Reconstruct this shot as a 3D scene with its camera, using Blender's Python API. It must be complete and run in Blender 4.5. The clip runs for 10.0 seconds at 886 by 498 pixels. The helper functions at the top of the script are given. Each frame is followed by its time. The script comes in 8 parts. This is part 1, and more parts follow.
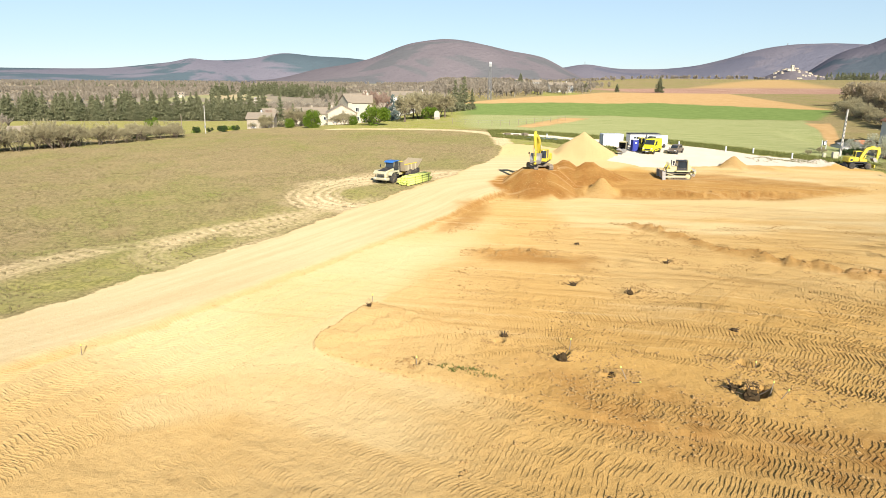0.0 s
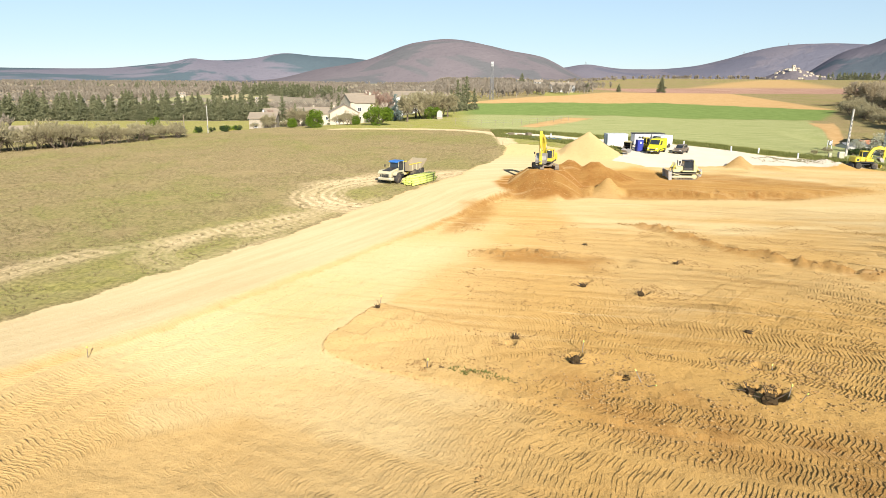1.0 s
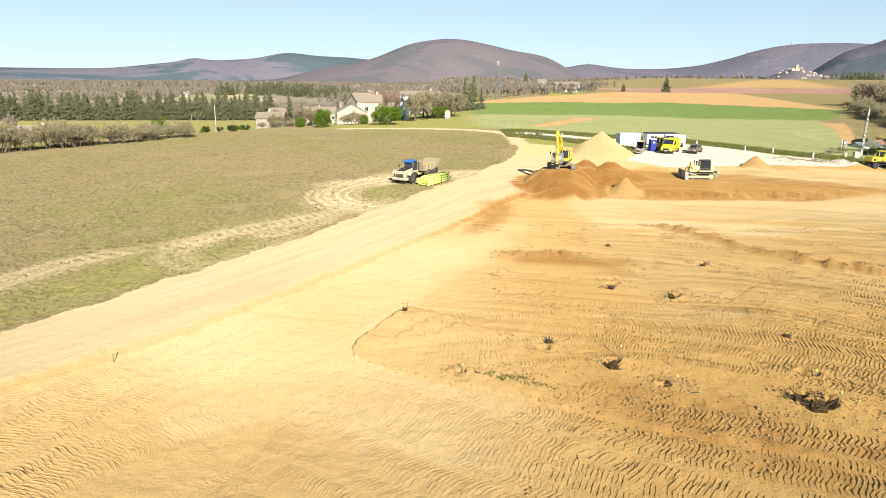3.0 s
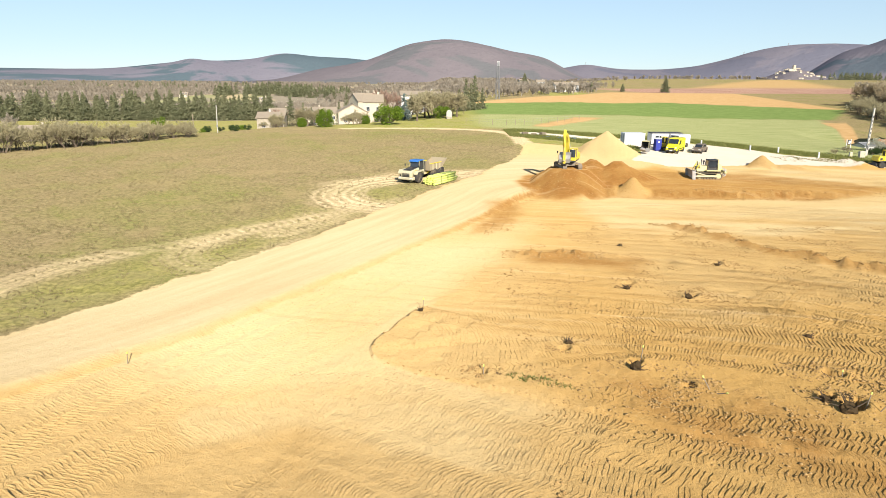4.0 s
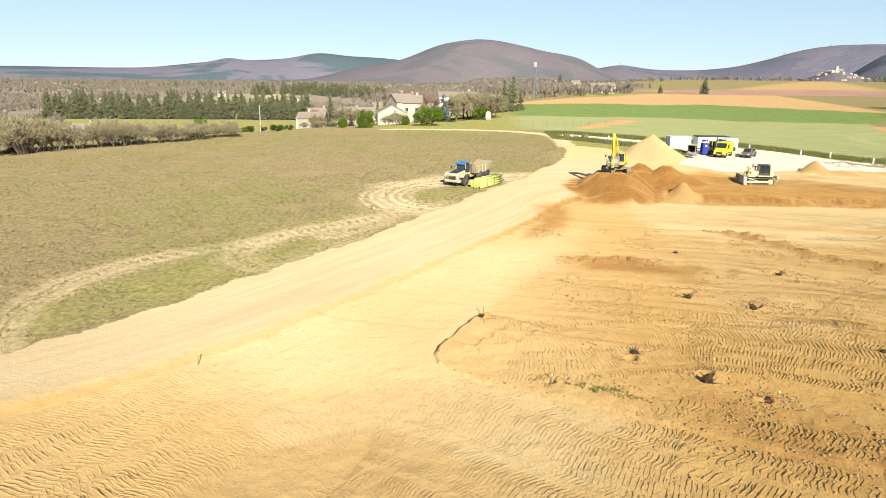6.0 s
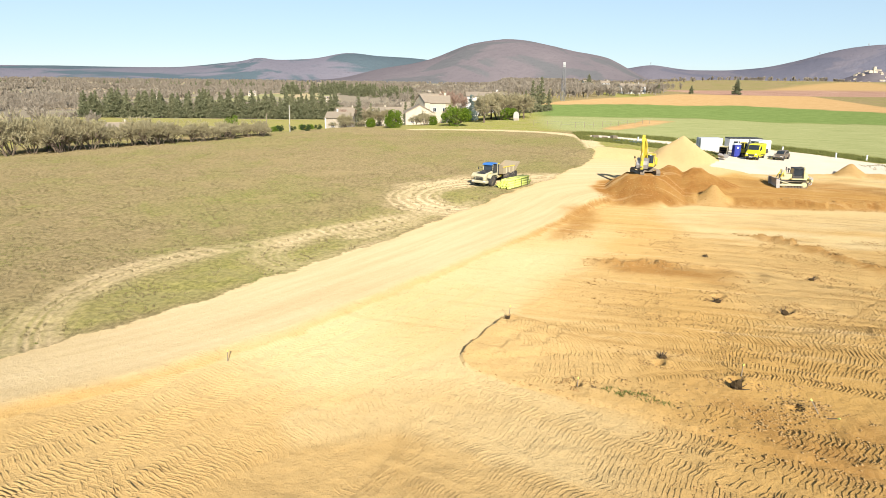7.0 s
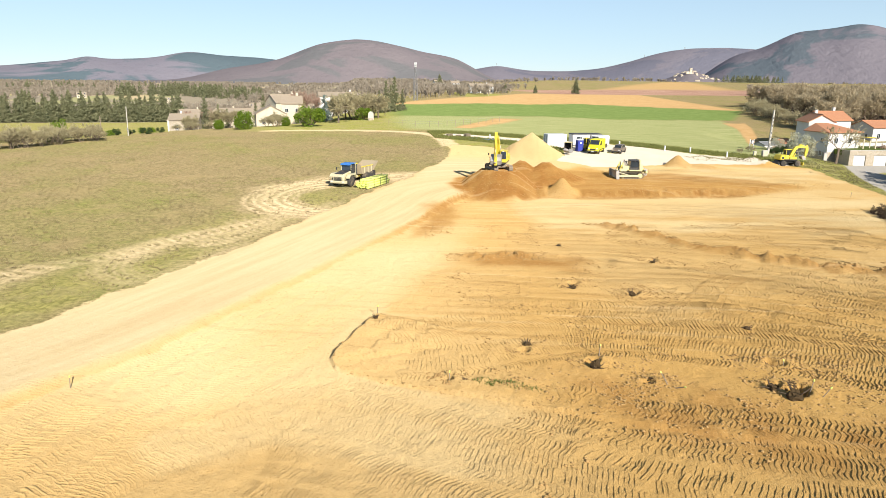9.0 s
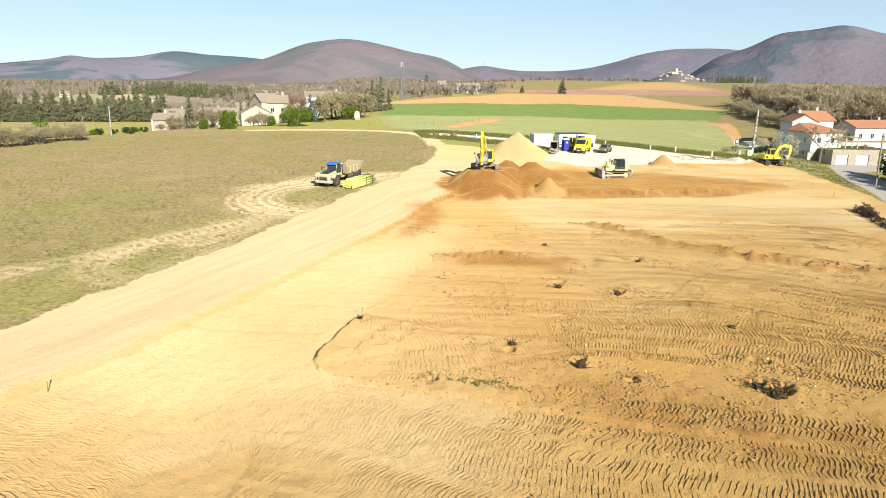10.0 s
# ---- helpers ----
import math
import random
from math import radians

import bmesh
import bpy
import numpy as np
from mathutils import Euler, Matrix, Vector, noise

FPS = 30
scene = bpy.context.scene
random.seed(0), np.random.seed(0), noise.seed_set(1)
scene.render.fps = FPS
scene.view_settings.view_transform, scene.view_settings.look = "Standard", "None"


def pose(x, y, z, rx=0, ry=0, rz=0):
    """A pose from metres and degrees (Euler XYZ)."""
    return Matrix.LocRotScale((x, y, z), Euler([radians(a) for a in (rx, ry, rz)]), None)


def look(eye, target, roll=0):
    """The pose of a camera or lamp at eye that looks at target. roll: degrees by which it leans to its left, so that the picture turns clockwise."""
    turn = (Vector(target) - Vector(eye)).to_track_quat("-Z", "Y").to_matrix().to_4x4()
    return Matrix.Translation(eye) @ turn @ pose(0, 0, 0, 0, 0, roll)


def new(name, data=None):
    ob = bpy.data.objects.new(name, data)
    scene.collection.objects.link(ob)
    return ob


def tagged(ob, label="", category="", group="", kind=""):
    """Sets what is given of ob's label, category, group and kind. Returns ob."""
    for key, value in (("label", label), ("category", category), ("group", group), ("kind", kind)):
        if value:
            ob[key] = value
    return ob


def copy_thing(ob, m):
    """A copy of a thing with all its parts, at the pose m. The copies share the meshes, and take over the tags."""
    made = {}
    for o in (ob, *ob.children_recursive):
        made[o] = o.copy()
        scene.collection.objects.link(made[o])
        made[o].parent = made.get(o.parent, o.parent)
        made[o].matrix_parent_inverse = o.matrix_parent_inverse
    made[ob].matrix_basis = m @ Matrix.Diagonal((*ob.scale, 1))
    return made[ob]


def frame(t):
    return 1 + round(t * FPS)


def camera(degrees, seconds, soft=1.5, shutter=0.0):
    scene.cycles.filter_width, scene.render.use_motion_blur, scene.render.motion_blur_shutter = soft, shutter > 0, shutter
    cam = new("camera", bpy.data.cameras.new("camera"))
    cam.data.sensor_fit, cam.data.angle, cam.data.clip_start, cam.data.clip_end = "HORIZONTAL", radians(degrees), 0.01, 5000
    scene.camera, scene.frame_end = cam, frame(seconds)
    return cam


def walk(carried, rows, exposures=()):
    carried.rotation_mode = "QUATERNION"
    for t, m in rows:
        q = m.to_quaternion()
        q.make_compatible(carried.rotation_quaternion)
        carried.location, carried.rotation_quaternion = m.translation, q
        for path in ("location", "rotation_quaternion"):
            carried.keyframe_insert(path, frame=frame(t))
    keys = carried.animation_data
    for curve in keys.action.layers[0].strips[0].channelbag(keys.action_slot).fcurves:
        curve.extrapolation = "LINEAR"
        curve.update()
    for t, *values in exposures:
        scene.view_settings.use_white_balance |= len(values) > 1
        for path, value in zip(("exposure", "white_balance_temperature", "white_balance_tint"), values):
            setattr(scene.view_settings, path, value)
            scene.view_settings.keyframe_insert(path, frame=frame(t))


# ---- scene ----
cam = camera(67.1, 10.0, soft=0.75)
PATH = [
    (0, (-0.67, -0.603, 15.228), (-0.665, 1.335, 14.731), 0.4),
    (0.5, (-0.946, -0.41, 15.266), (-0.942, 1.527, 14.768), 0.4),
    (1, (-1.253, -0.07, 15.144), (-1.25, 1.868, 14.647), 0.4),
    (1.5, (-1.563, 0.199, 15.078), (-1.561, 2.136, 14.58), 0.4),
    (2, (-1.933, 0.548, 15.077), (-1.934, 2.485, 14.579), 0.3),
    (2.5, (-2.469, 0.684, 15.103), (-2.473, 2.621, 14.605), 0.4),
    (4, (-4.205, 1.375, 14.808), (-4.2, 3.313, 14.312), 0.4),
    (4.5, (-4.917, 1.574, 14.894), (-4.912, 3.511, 14.396), 0.5),
    (5, (-5.582, 1.576, 15.062), (-5.582, 3.514, 14.566), 0.6),
    (5.2, (-5.759, 1.521, 15.078), (-5.76, 3.459, 14.581), 0.7),
    (6.3, (-6.446, 1.549, 15.195), (-6.61, 3.479, 14.697), 0.7),
    (6.5, (-6.539, 1.555, 15.249), (-6.748, 3.479, 14.747), 0.8),
    (7, (-6.307, 1.45, 15.217), (-6.469, 3.38, 14.719), 0.7),
    (7.5, (-6.314, 1.597, 15.08), (-6.176, 3.53, 14.586), 0.6),
    (8, (-6.47, 1.767, 14.993), (-6.238, 3.692, 14.501), 0.6),
    (8.5, (-6.545, 1.789, 15.008), (-6.301, 3.712, 14.516), 0.7),
    (9, (-6.538, 1.763, 15.047), (-6.286, 3.685, 14.555), 0.7),
    (9.5, (-6.504, 1.838, 15.007), (-6.229, 3.756, 14.515), 0.7),
    (10, (-6.34, 1.989, 14.976), (-6.051, 3.906, 14.484), 0.8),
]
walk(cam, [(t, look(eye, target, roll)) for t, eye, target, roll in PATH])

# ---- light ----
SUN_DIRECTION = Vector((0.235, -0.858, 0.446)).normalized()
world = bpy.data.worlds.new("sky")
scene.world = world
world.use_nodes = True
wn, wl = world.node_tree.nodes, world.node_tree.links
wn.clear()
sky = wn.new("ShaderNodeTexSky")
sky.sky_type = "NISHITA"
sky.sun_disc = False
sky.sun_elevation = math.asin(SUN_DIRECTION.z)
sky.sun_rotation = math.atan2(SUN_DIRECTION.x, SUN_DIRECTION.y)
sky.altitude = 1100
sky.air_density = 0.9
sky.dust_density = 0.0
sky.ozone_density = 3.0
back = wn.new("ShaderNodeBackground")
back.inputs["Strength"].default_value = 0.085
wout = wn.new("ShaderNodeOutputWorld")
veil = wn.new("ShaderNodeMix")                              # thin haze over the blue, denser low down
veil.data_type = "RGBA"
reach = wn.new("ShaderNodeTexCoord")
height = wn.new("ShaderNodeSeparateXYZ")
thin = wn.new("ShaderNodeMapRange")
thin.inputs["From Min"].default_value, thin.inputs["From Max"].default_value = 0.05, 0.42
thin.inputs["To Min"].default_value, thin.inputs["To Max"].default_value = 0.62, 0.14
wl.new(reach.outputs["Generated"], height.inputs[0])
wl.new(height.outputs[2], thin.inputs["Value"])
wl.new(thin.outputs["Result"], veil.inputs[0])
veil.inputs[7].default_value = (5.5, 7.1, 8.2, 1)
wl.new(sky.outputs["Color"], veil.inputs[6])
wl.new(veil.outputs[2], back.inputs["Color"])
wl.new(back.outputs["Background"], wout.inputs["Surface"])
sun = new("sun", bpy.data.lights.new("sun", "SUN"))
sun.data.energy = 4.9
sun.data.angle = radians(0.55)
sun.data.color = (1.0, 0.93, 0.82)
sun.matrix_world = look(SUN_DIRECTION * 100, (0, 0, 0))
scene.view_settings.exposure = 0.47


# ---- shader helpers ----
class Mat:
    """A small node-tree writer."""

    def __init__(self, name):
        self.m = bpy.data.materials.new(name)
        self.m.use_nodes = True
        self.n, self.l = self.m.node_tree.nodes, self.m.node_tree.links
        self.n.clear()
        self.out = self.n.new("ShaderNodeOutputMaterial")
        self.bsdf = self.n.new("ShaderNodeBsdfPrincipled")
        self.l.new(self.bsdf.outputs[0], self.out.inputs["Surface"])
        self.texco = None

    def put(self, sock, v):
        if isinstance(v, bpy.types.NodeSocket):
            self.l.new(v, sock)
        elif isinstance(v, (tuple, list)) and len(v) == 3 and sock.type == "RGBA":
            sock.default_value = (*v, 1)
        else:
            sock.default_value = v

    def math(self, op, a, b=0.0, c=0.0, clamp=False):
        k = self.n.new("ShaderNodeMath")
        k.operation, k.use_clamp = op, clamp
        for i, v in enumerate((a, b, c)):
            self.put(k.inputs[i], v)
        return k.outputs[0]

    def mix(self, f, a, b, blend="MIX"):
        k = self.n.new("ShaderNodeMix")
        k.data_type, k.blend_type, k.clamp_factor = "RGBA", blend, True
        self.put(k.inputs[0], f)
        self.put(k.inputs[6], a)
        self.put(k.inputs[7], b)
        return k.outputs[2]

    def coord(self, kind="Object"):
        if kind == "World":
            return self.n.new("ShaderNodeNewGeometry").outputs["Position"]
        if self.texco is None:
            self.texco = self.n.new("ShaderNodeTexCoord")
        return self.texco.outputs[kind]

    def noise(self, scale, detail=4.0, rough=0.55, vec=None, distort=0.0):
        k = self.n.new("ShaderNodeTexNoise")
        self.put(k.inputs["Vector"], vec if vec is not None else self.coord("World"))
        k.inputs["Scale"].default_value = scale
        k.inputs["Detail"].default_value = detail
        k.inputs["Roughness"].default_value = rough
        k.inputs["Distortion"].default_value = distort
        return k.outputs["Fac"]

    def ramp(self, f, a, b):
        k = self.n.new("ShaderNodeMapRange")
        k.interpolation_type = "SMOOTHSTEP"
        self.put(k.inputs["Value"], f)
        k.inputs["From Min"].default_value, k.inputs["From Max"].default_value = a, b
        return k.outputs["Result"]

    def attr(self, name):
        k = self.n.new("ShaderNodeAttribute")
        k.attribute_name = name
        return k

    def parts(self, vec):
        k = self.n.new("ShaderNodeSeparateXYZ")
        self.put(k.inputs[0], vec)
        return k.outputs[0], k.outputs[1], k.outputs[2]

    def join(self, x, y, z=0.0):
        k = self.n.new("ShaderNodeCombineXYZ")
        for i, v in enumerate((x, y, z)):
            self.put(k.inputs[i], v)
        return k.outputs[0]

    def bump(self, height, strength=0.5, dist=0.05, normal=None):
        k = self.n.new("ShaderNodeBump")
        k.inputs["Strength"].default_value = strength
        k.inputs["Distance"].default_value = dist
        self.put(k.inputs["Height"], height)
        if normal is not None:
            self.put(k.inputs["Normal"], normal)
        return k.outputs[0]

    def random(self):
        return self.n.new("ShaderNodeObjectInfo").outputs["Random"]

    def island(self):
        return self.n.new("ShaderNodeNewGeometry").outputs["Random Per Island"]

    def done(self, color, rough=0.8, metal=0.0, normal=None, spec=0.3):
        self.put(self.bsdf.inputs["Base Color"], color)
        self.put(self.bsdf.inputs["Roughness"], rough)
        self.put(self.bsdf.inputs["Metallic"], metal)
        self.put(self.bsdf.inputs["Specular IOR Level"], spec)
        if normal is not None:
            self.put(self.bsdf.inputs["Normal"], normal)
        return self.m


def paint(name, color, dirt=(0.42, 0.32, 0.2), amount=0.35, rough=0.45, metal=0.0, scale=1.6, bump=0.0, vary=0.12, spec=0.4):
    """A worn, dusty surface: base colour, broad tone changes, fine grain and dirt in patches."""
    k = Mat(name)
    w = k.coord("World")
    n1, n2 = k.noise(scale, 5, 0.6, w), k.noise(scale * 9, 3, 0.6, w)
    tone = k.mix(n2, tuple(c * (1 - vary) for c in color), tuple(min(1, c * (1 + vary)) for c in color))
    col = k.mix(k.math("MULTIPLY", k.ramp(n1, 0.45, 0.75), amount), tone, dirt)
    nr = k.bump(n2, bump, 0.02) if bump else None
    return k.done(col, k.math("MULTIPLY_ADD", n1, 0.25, rough), metal, nr, spec)


# ---- materials ----
YELLOW = paint("machine_yellow", (0.80, 0.63, 0.06), amount=0.34, rough=0.45)
PALE_YELLOW = paint("dusty_pale_yellow", (0.74, 0.64, 0.32), amount=0.55, rough=0.55)
CREAM = paint("dusty_cream_panel", (0.62, 0.56, 0.36), amount=0.5, rough=0.55)
LIME = paint("lime_yellow_plastic", (0.74, 0.80, 0.20), amount=0.12, rough=0.5, vary=0.2)
BLUE = paint("blue_paint", (0.05, 0.22, 0.62), amount=0.15, rough=0.4)
TOILET_BLUE = paint("deep_blue_plastic", (0.03, 0.05, 0.36), amount=0.1, rough=0.5)
STEEL = paint("scoured_steel", (0.50, 0.47, 0.44), amount=0.4, rough=0.35, metal=0.6)
TRACK_STEEL = paint("muddy_track_steel", (0.30, 0.24, 0.18), amount=0.6, rough=0.7, metal=0.2)
DARK = paint("dark_grey_paint", (0.045, 0.045, 0.048), amount=0.3, rough=0.5)
RUBBER = paint("dusty_tyre_rubber", (0.06, 0.055, 0.05), amount=0.5, rough=0.85)
GREY = paint("grey_metal", (0.30, 0.30, 0.30), amount=0.2, rough=0.45, metal=0.3)
WHITE = paint("white_sheet_metal", (0.80, 0.80, 0.78), amount=0.12, rough=0.45)
LIGHT_YELLOW = paint("van_yellow", (0.82, 0.72, 0.03), amount=0.06, rough=0.3)
BROWN_CAR = paint("dusty_brown_paint", (0.27, 0.21, 0.155), amount=0.4, rough=0.35, metal=0.3)
RED_CAR = paint("red_paint", (0.45, 0.02, 0.015), amount=0.1, rough=0.3)
RENDER_WHITE = paint("white_lime_render", (0.64, 0.62, 0.585), dirt=(0.55, 0.5, 0.42), amount=0.25, rough=0.85, bump=0.2, scale=0.7)
RENDER_CREAM = paint("cream_render", (0.66, 0.57, 0.43), dirt=(0.45, 0.37, 0.27), amount=0.4, rough=0.9, bump=0.3, scale=0.8)
CONCRETE = paint("weathered_concrete", (0.55, 0.51, 0.44), dirt=(0.36, 0.32, 0.26), amount=0.4, rough=0.9, bump=0.2)
TIMBER = paint("grey_timber", (0.34, 0.27, 0.19), dirt=(0.2, 0.16, 0.11), amount=0.4, rough=0.9, bump=0.2)
BLOOM = paint("yellow_blossom", (0.62, 0.44, 0.03), amount=0.2, rough=0.8)
TARP = paint("blue_plastic_sheet", (0.12, 0.28, 0.66), amount=0.25, rough=0.4)
BAR = paint("faded_lettering", (0.05, 0.05, 0.05), amount=0.1, rough=0.6)
LAMP_LENS = paint("clear_lamp_lens", (0.7, 0.7, 0.66), amount=0.1, rough=0.15)


def glass():
    k = Mat("window_glass")
    w = k.coord("World")
    return k.done(k.mix(k.noise(1.5, 2, 0.5, w), (0.02, 0.025, 0.03), (0.05, 0.06, 0.07)), 0.08, 0.0, None, 0.8)


def stone_wall():
    """Rubble walling: stones of uneven size in pale mortar."""
    k = Mat("rubble_stone")
    w = k.coord("World")
    v = k.n.new("ShaderNodeTexVoronoi")
    k.put(v.inputs["Vector"], w)
    v.inputs["Scale"].default_value = 3.2
    e = k.n.new("ShaderNodeTexVoronoi")
    e.feature = "DISTANCE_TO_EDGE"
    k.put(e.inputs["Vector"], w)
    e.inputs["Scale"].default_value = 3.2
    r, g, b = k.parts(v.outputs["Color"])
    col = k.mix(r, (0.36, 0.30, 0.21), (0.58, 0.50, 0.39))
    col = k.mix(k.noise(0.8, 4, 0.6, w), col, (0.42, 0.35, 0.26))
    gap = k.ramp(e.outputs["Distance"], 0.0, 0.09)
    col = k.mix(gap, (0.50, 0.45, 0.37), col)
    return k.done(col, 0.9, 0.0, k.bump(k.math("ADD", gap, k.noise(12, 3, 0.6, w)), 0.5, 0.04))


def roof_tiles(name, a, b):
    """Canal tiles: rounded rows down the slope."""
    k = Mat(name)
    w = k.coord("Object")
    x, y, z = k.parts(w)
    rows = k.math("PINGPONG", k.math("DIVIDE", k.math("ADD", x, y), 0.24), 0.5)
    lap = k.math("FRACT", k.math("DIVIDE", z, 0.14))
    n = k.noise(1.2, 4, 0.65, k.coord("World"))
    n2 = k.noise(5.0, 3, 0.6, k.coord("World"))
    col = k.mix(k.math("ADD", k.math("MULTIPLY", n, 0.6), k.math("MULTIPLY", n2, 0.4)), a, b)
    col = k.mix(k.math("MULTIPLY", k.ramp(n, 0.6, 0.8), 0.5), col, (0.25, 0.19, 0.13))
    return k.done(col, 0.85, 0.0, k.bump(k.math("ADD", rows, k.math("MULTIPLY", lap, 0.4)), 0.8, 0.08))


def bark(name, a, b):
    k = Mat(name)
    w = k.coord("World")
    return k.done(k.mix(k.noise(3.0, 4, 0.6, w), a, b), 0.9, 0.0, None, 0.1)


def leaves(name, a, b, through_light=0.25):
    """Foliage: each leaf its own tone, a little light through it."""
    k = Mat(name)
    isl, ob = k.island(), k.random()
    f = k.math("ADD", k.math("MULTIPLY", isl, 0.65), k.math("MULTIPLY", ob, 0.35))
    col = k.mix(f, a, b)
    k.done(col, 0.6, 0.0, None, 0.25)
    tr = k.n.new("ShaderNodeBsdfTranslucent")
    k.put(tr.inputs["Color"], col)
    mx = k.n.new("ShaderNodeMixShader")
    mx.inputs[0].default_value = through_light
    k.l.new(k.bsdf.outputs[0], mx.inputs[1])
    k.l.new(tr.outputs[0], mx.inputs[2])
    k.l.new(mx.outputs[0], k.out.inputs["Surface"])
    return k.m


GLASS = glass()
STONE = stone_wall()
TILES_NEW = roof_tiles("orange_roof_tiles", (0.42, 0.17, 0.085), (0.62, 0.32, 0.18))
TILES_OLD = roof_tiles("weathered_roof_tiles", (0.31, 0.25, 0.18), (0.50, 0.405, 0.30))
BARK = bark("grey_brown_bark", (0.14, 0.105, 0.075), (0.26, 0.20, 0.145))
TWIG = leaves("bare_twigs", (0.34, 0.29, 0.165), (0.54, 0.47, 0.28), 0.3)
TWIG_WOOD = leaves("woodland_twigs", (0.36, 0.29, 0.18), (0.55, 0.45, 0.29), 0.3)
TWIG_RED = leaves("reddish_bare_twigs", (0.36, 0.235, 0.175), (0.53, 0.37, 0.28), 0.3)
LEAF_CONIFER = leaves("conifer_needles", (0.155, 0.17, 0.085), (0.31, 0.30, 0.165), 0.25)
LEAF_BLUE = leaves("blue_grey_needles", (0.10, 0.14, 0.12), (0.20, 0.25, 0.22), 0.1)
LEAF_BRIGHT = leaves("bright_evergreen_leaves", (0.06, 0.14, 0.012), (0.24, 0.32, 0.03))
LEAF_DARK = leaves("dark_evergreen_leaves", (0.03, 0.06, 0.02), (0.09, 0.13, 0.04))
LEAF_OLIVE = leaves("olive_grey_leaves", (0.40, 0.40, 0.28), (0.66, 0.64, 0.48))
BLADE = leaves("meadow_tussock_blades", (0.30, 0.235, 0.11), (0.48, 0.39, 0.21), 0.45)
BLADE_OLIVE = leaves("olive_verge_grass", (0.23, 0.21, 0.08), (0.40, 0.35, 0.17), 0.45)
BLADE_GREEN = leaves("green_weeds", (0.19, 0.215, 0.05), (0.35, 0.35, 0.11), 0.45)
TWIG_FAR = leaves("far_bare_twigs", (0.34, 0.285, 0.215), (0.46, 0.39, 0.30), 0.3)
WORN_BODY = paint("worn_tan_steel", (0.42, 0.34, 0.22), amount=0.5, rough=0.6)
FACE_CLOD = paint("moist_orange_clods", (0.40, 0.22, 0.075), dirt=(0.28, 0.145, 0.05), amount=0.5, rough=0.95, bump=0.5, scale=3.0, vary=0.3, spec=0.05)
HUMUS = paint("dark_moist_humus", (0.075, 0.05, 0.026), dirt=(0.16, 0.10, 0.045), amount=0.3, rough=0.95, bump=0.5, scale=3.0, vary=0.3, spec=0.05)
CLOD = paint("soil_clods", (0.45, 0.285, 0.118), dirt=(0.30, 0.165, 0.055), amount=0.5, rough=0.95, bump=0.5, scale=2.0, vary=0.3, spec=0.05)


# ---- mesh helpers ----
def thing(name, label, category, m=None, group="", kind=""):
    ob = tagged(new(name), label, category, group, kind)
    ob.empty_display_size = 0.2
    ob.matrix_world = m if m is not None else Matrix()
    return ob


def part(name, bm, material, parent=None, label="", smooth=False):
    me = bpy.data.meshes.new(name)
    bm.normal_update()
    bm.to_mesh(me)
    bm.free()
    me.materials.append(material)
    if smooth:
        me.polygons.foreach_set("use_smooth", np.ones(len(me.polygons), bool))
    ob = new(name, me)
    if parent is not None:
        ob.parent = parent
    if label:
        ob["label"] = label
    return ob


def shape():
    return bmesh.new()


def box(bm, c, s, bev=0.0, m=None):
    """A block by its centre and sizes, with chamfered edges."""
    mat = Matrix.Translation(c) @ Matrix.Diagonal((*s, 1))
    if m is not None:
        mat = m @ mat
    r = bmesh.ops.create_cube(bm, size=1.0, matrix=mat)
    if bev:
        ed = list({e for v in r["verts"] for e in v.link_edges})
        bmesh.ops.bevel(bm, geom=ed, offset=bev, segments=1, affect="EDGES", clamp_overlap=True)
    return bm


def slab(bm, pts, y0, y1, bev=0.0):
    """A side profile in x, z drawn out from y0 to y1."""
    a = [bm.verts.new((x, y0, z)) for x, z in pts]
    b = [bm.verts.new((x, y1, z)) for x, z in pts]
    n = len(pts)
    fs = [bm.faces.new(a), bm.faces.new(list(reversed(b)))]
    for i in range(n):
        fs.append(bm.faces.new((a[i], b[i], b[(i + 1) % n], a[(i + 1) % n])))
    bmesh.ops.recalc_face_normals(bm, faces=fs)
    if bev:
        bmesh.ops.bevel(bm, geom=list({e for f in fs for e in f.edges}), offset=bev, segments=1, affect="EDGES", clamp_overlap=True)
    return bm


def rod(bm, p, q, r, r2=None, seg=8, caps=True):
    """A round bar, tapered if r2 is given."""
    p, q = Vector(p), Vector(q)
    r2 = r if r2 is None else r2
    z = (q - p).normalized()
    x = z.orthogonal().normalized()
    y = z.cross(x)
    rings = []
    for c, k in ((p, r), (q, r2)):
        rings.append([bm.verts.new(c + (x * math.cos(t) + y * math.sin(t)) * k) for t in (2 * math.pi * i / seg for i in range(seg))])
    for i in range(seg):
        bm.faces.new((rings[0][i], rings[0][(i + 1) % seg], rings[1][(i + 1) % seg], rings[1][i]))
    if caps:
        bm.faces.new(list(reversed(rings[0])))
        bm.faces.new(rings[1])
    return bm


def turned(bm, c, prof, seg=20, axis="y"):
    """A turned body: profile of (way along the axis, radius)."""
    rings = []
    for a, r in prof:
        ring = []
        for i in range(seg):
            t = 2 * math.pi * i / seg
            u, v = r * math.cos(t), r * math.sin(t)
            o = (u, a, v) if axis == "y" else (u, v, a) if axis == "z" else (a, u, v)
            ring.append(bm.verts.new(Vector(c) + Vector(o)))
        rings.append(ring)
    for p, q in zip(rings, rings[1:]):
        for i in range(seg):
            bm.faces.new((p[i], p[(i + 1) % seg], q[(i + 1) % seg], q[i]))
    bm.faces.new(rings[0])
    bm.faces.new(rings[-1])
    bmesh.ops.recalc_face_normals(bm, faces=bm.faces[:])
    return bm


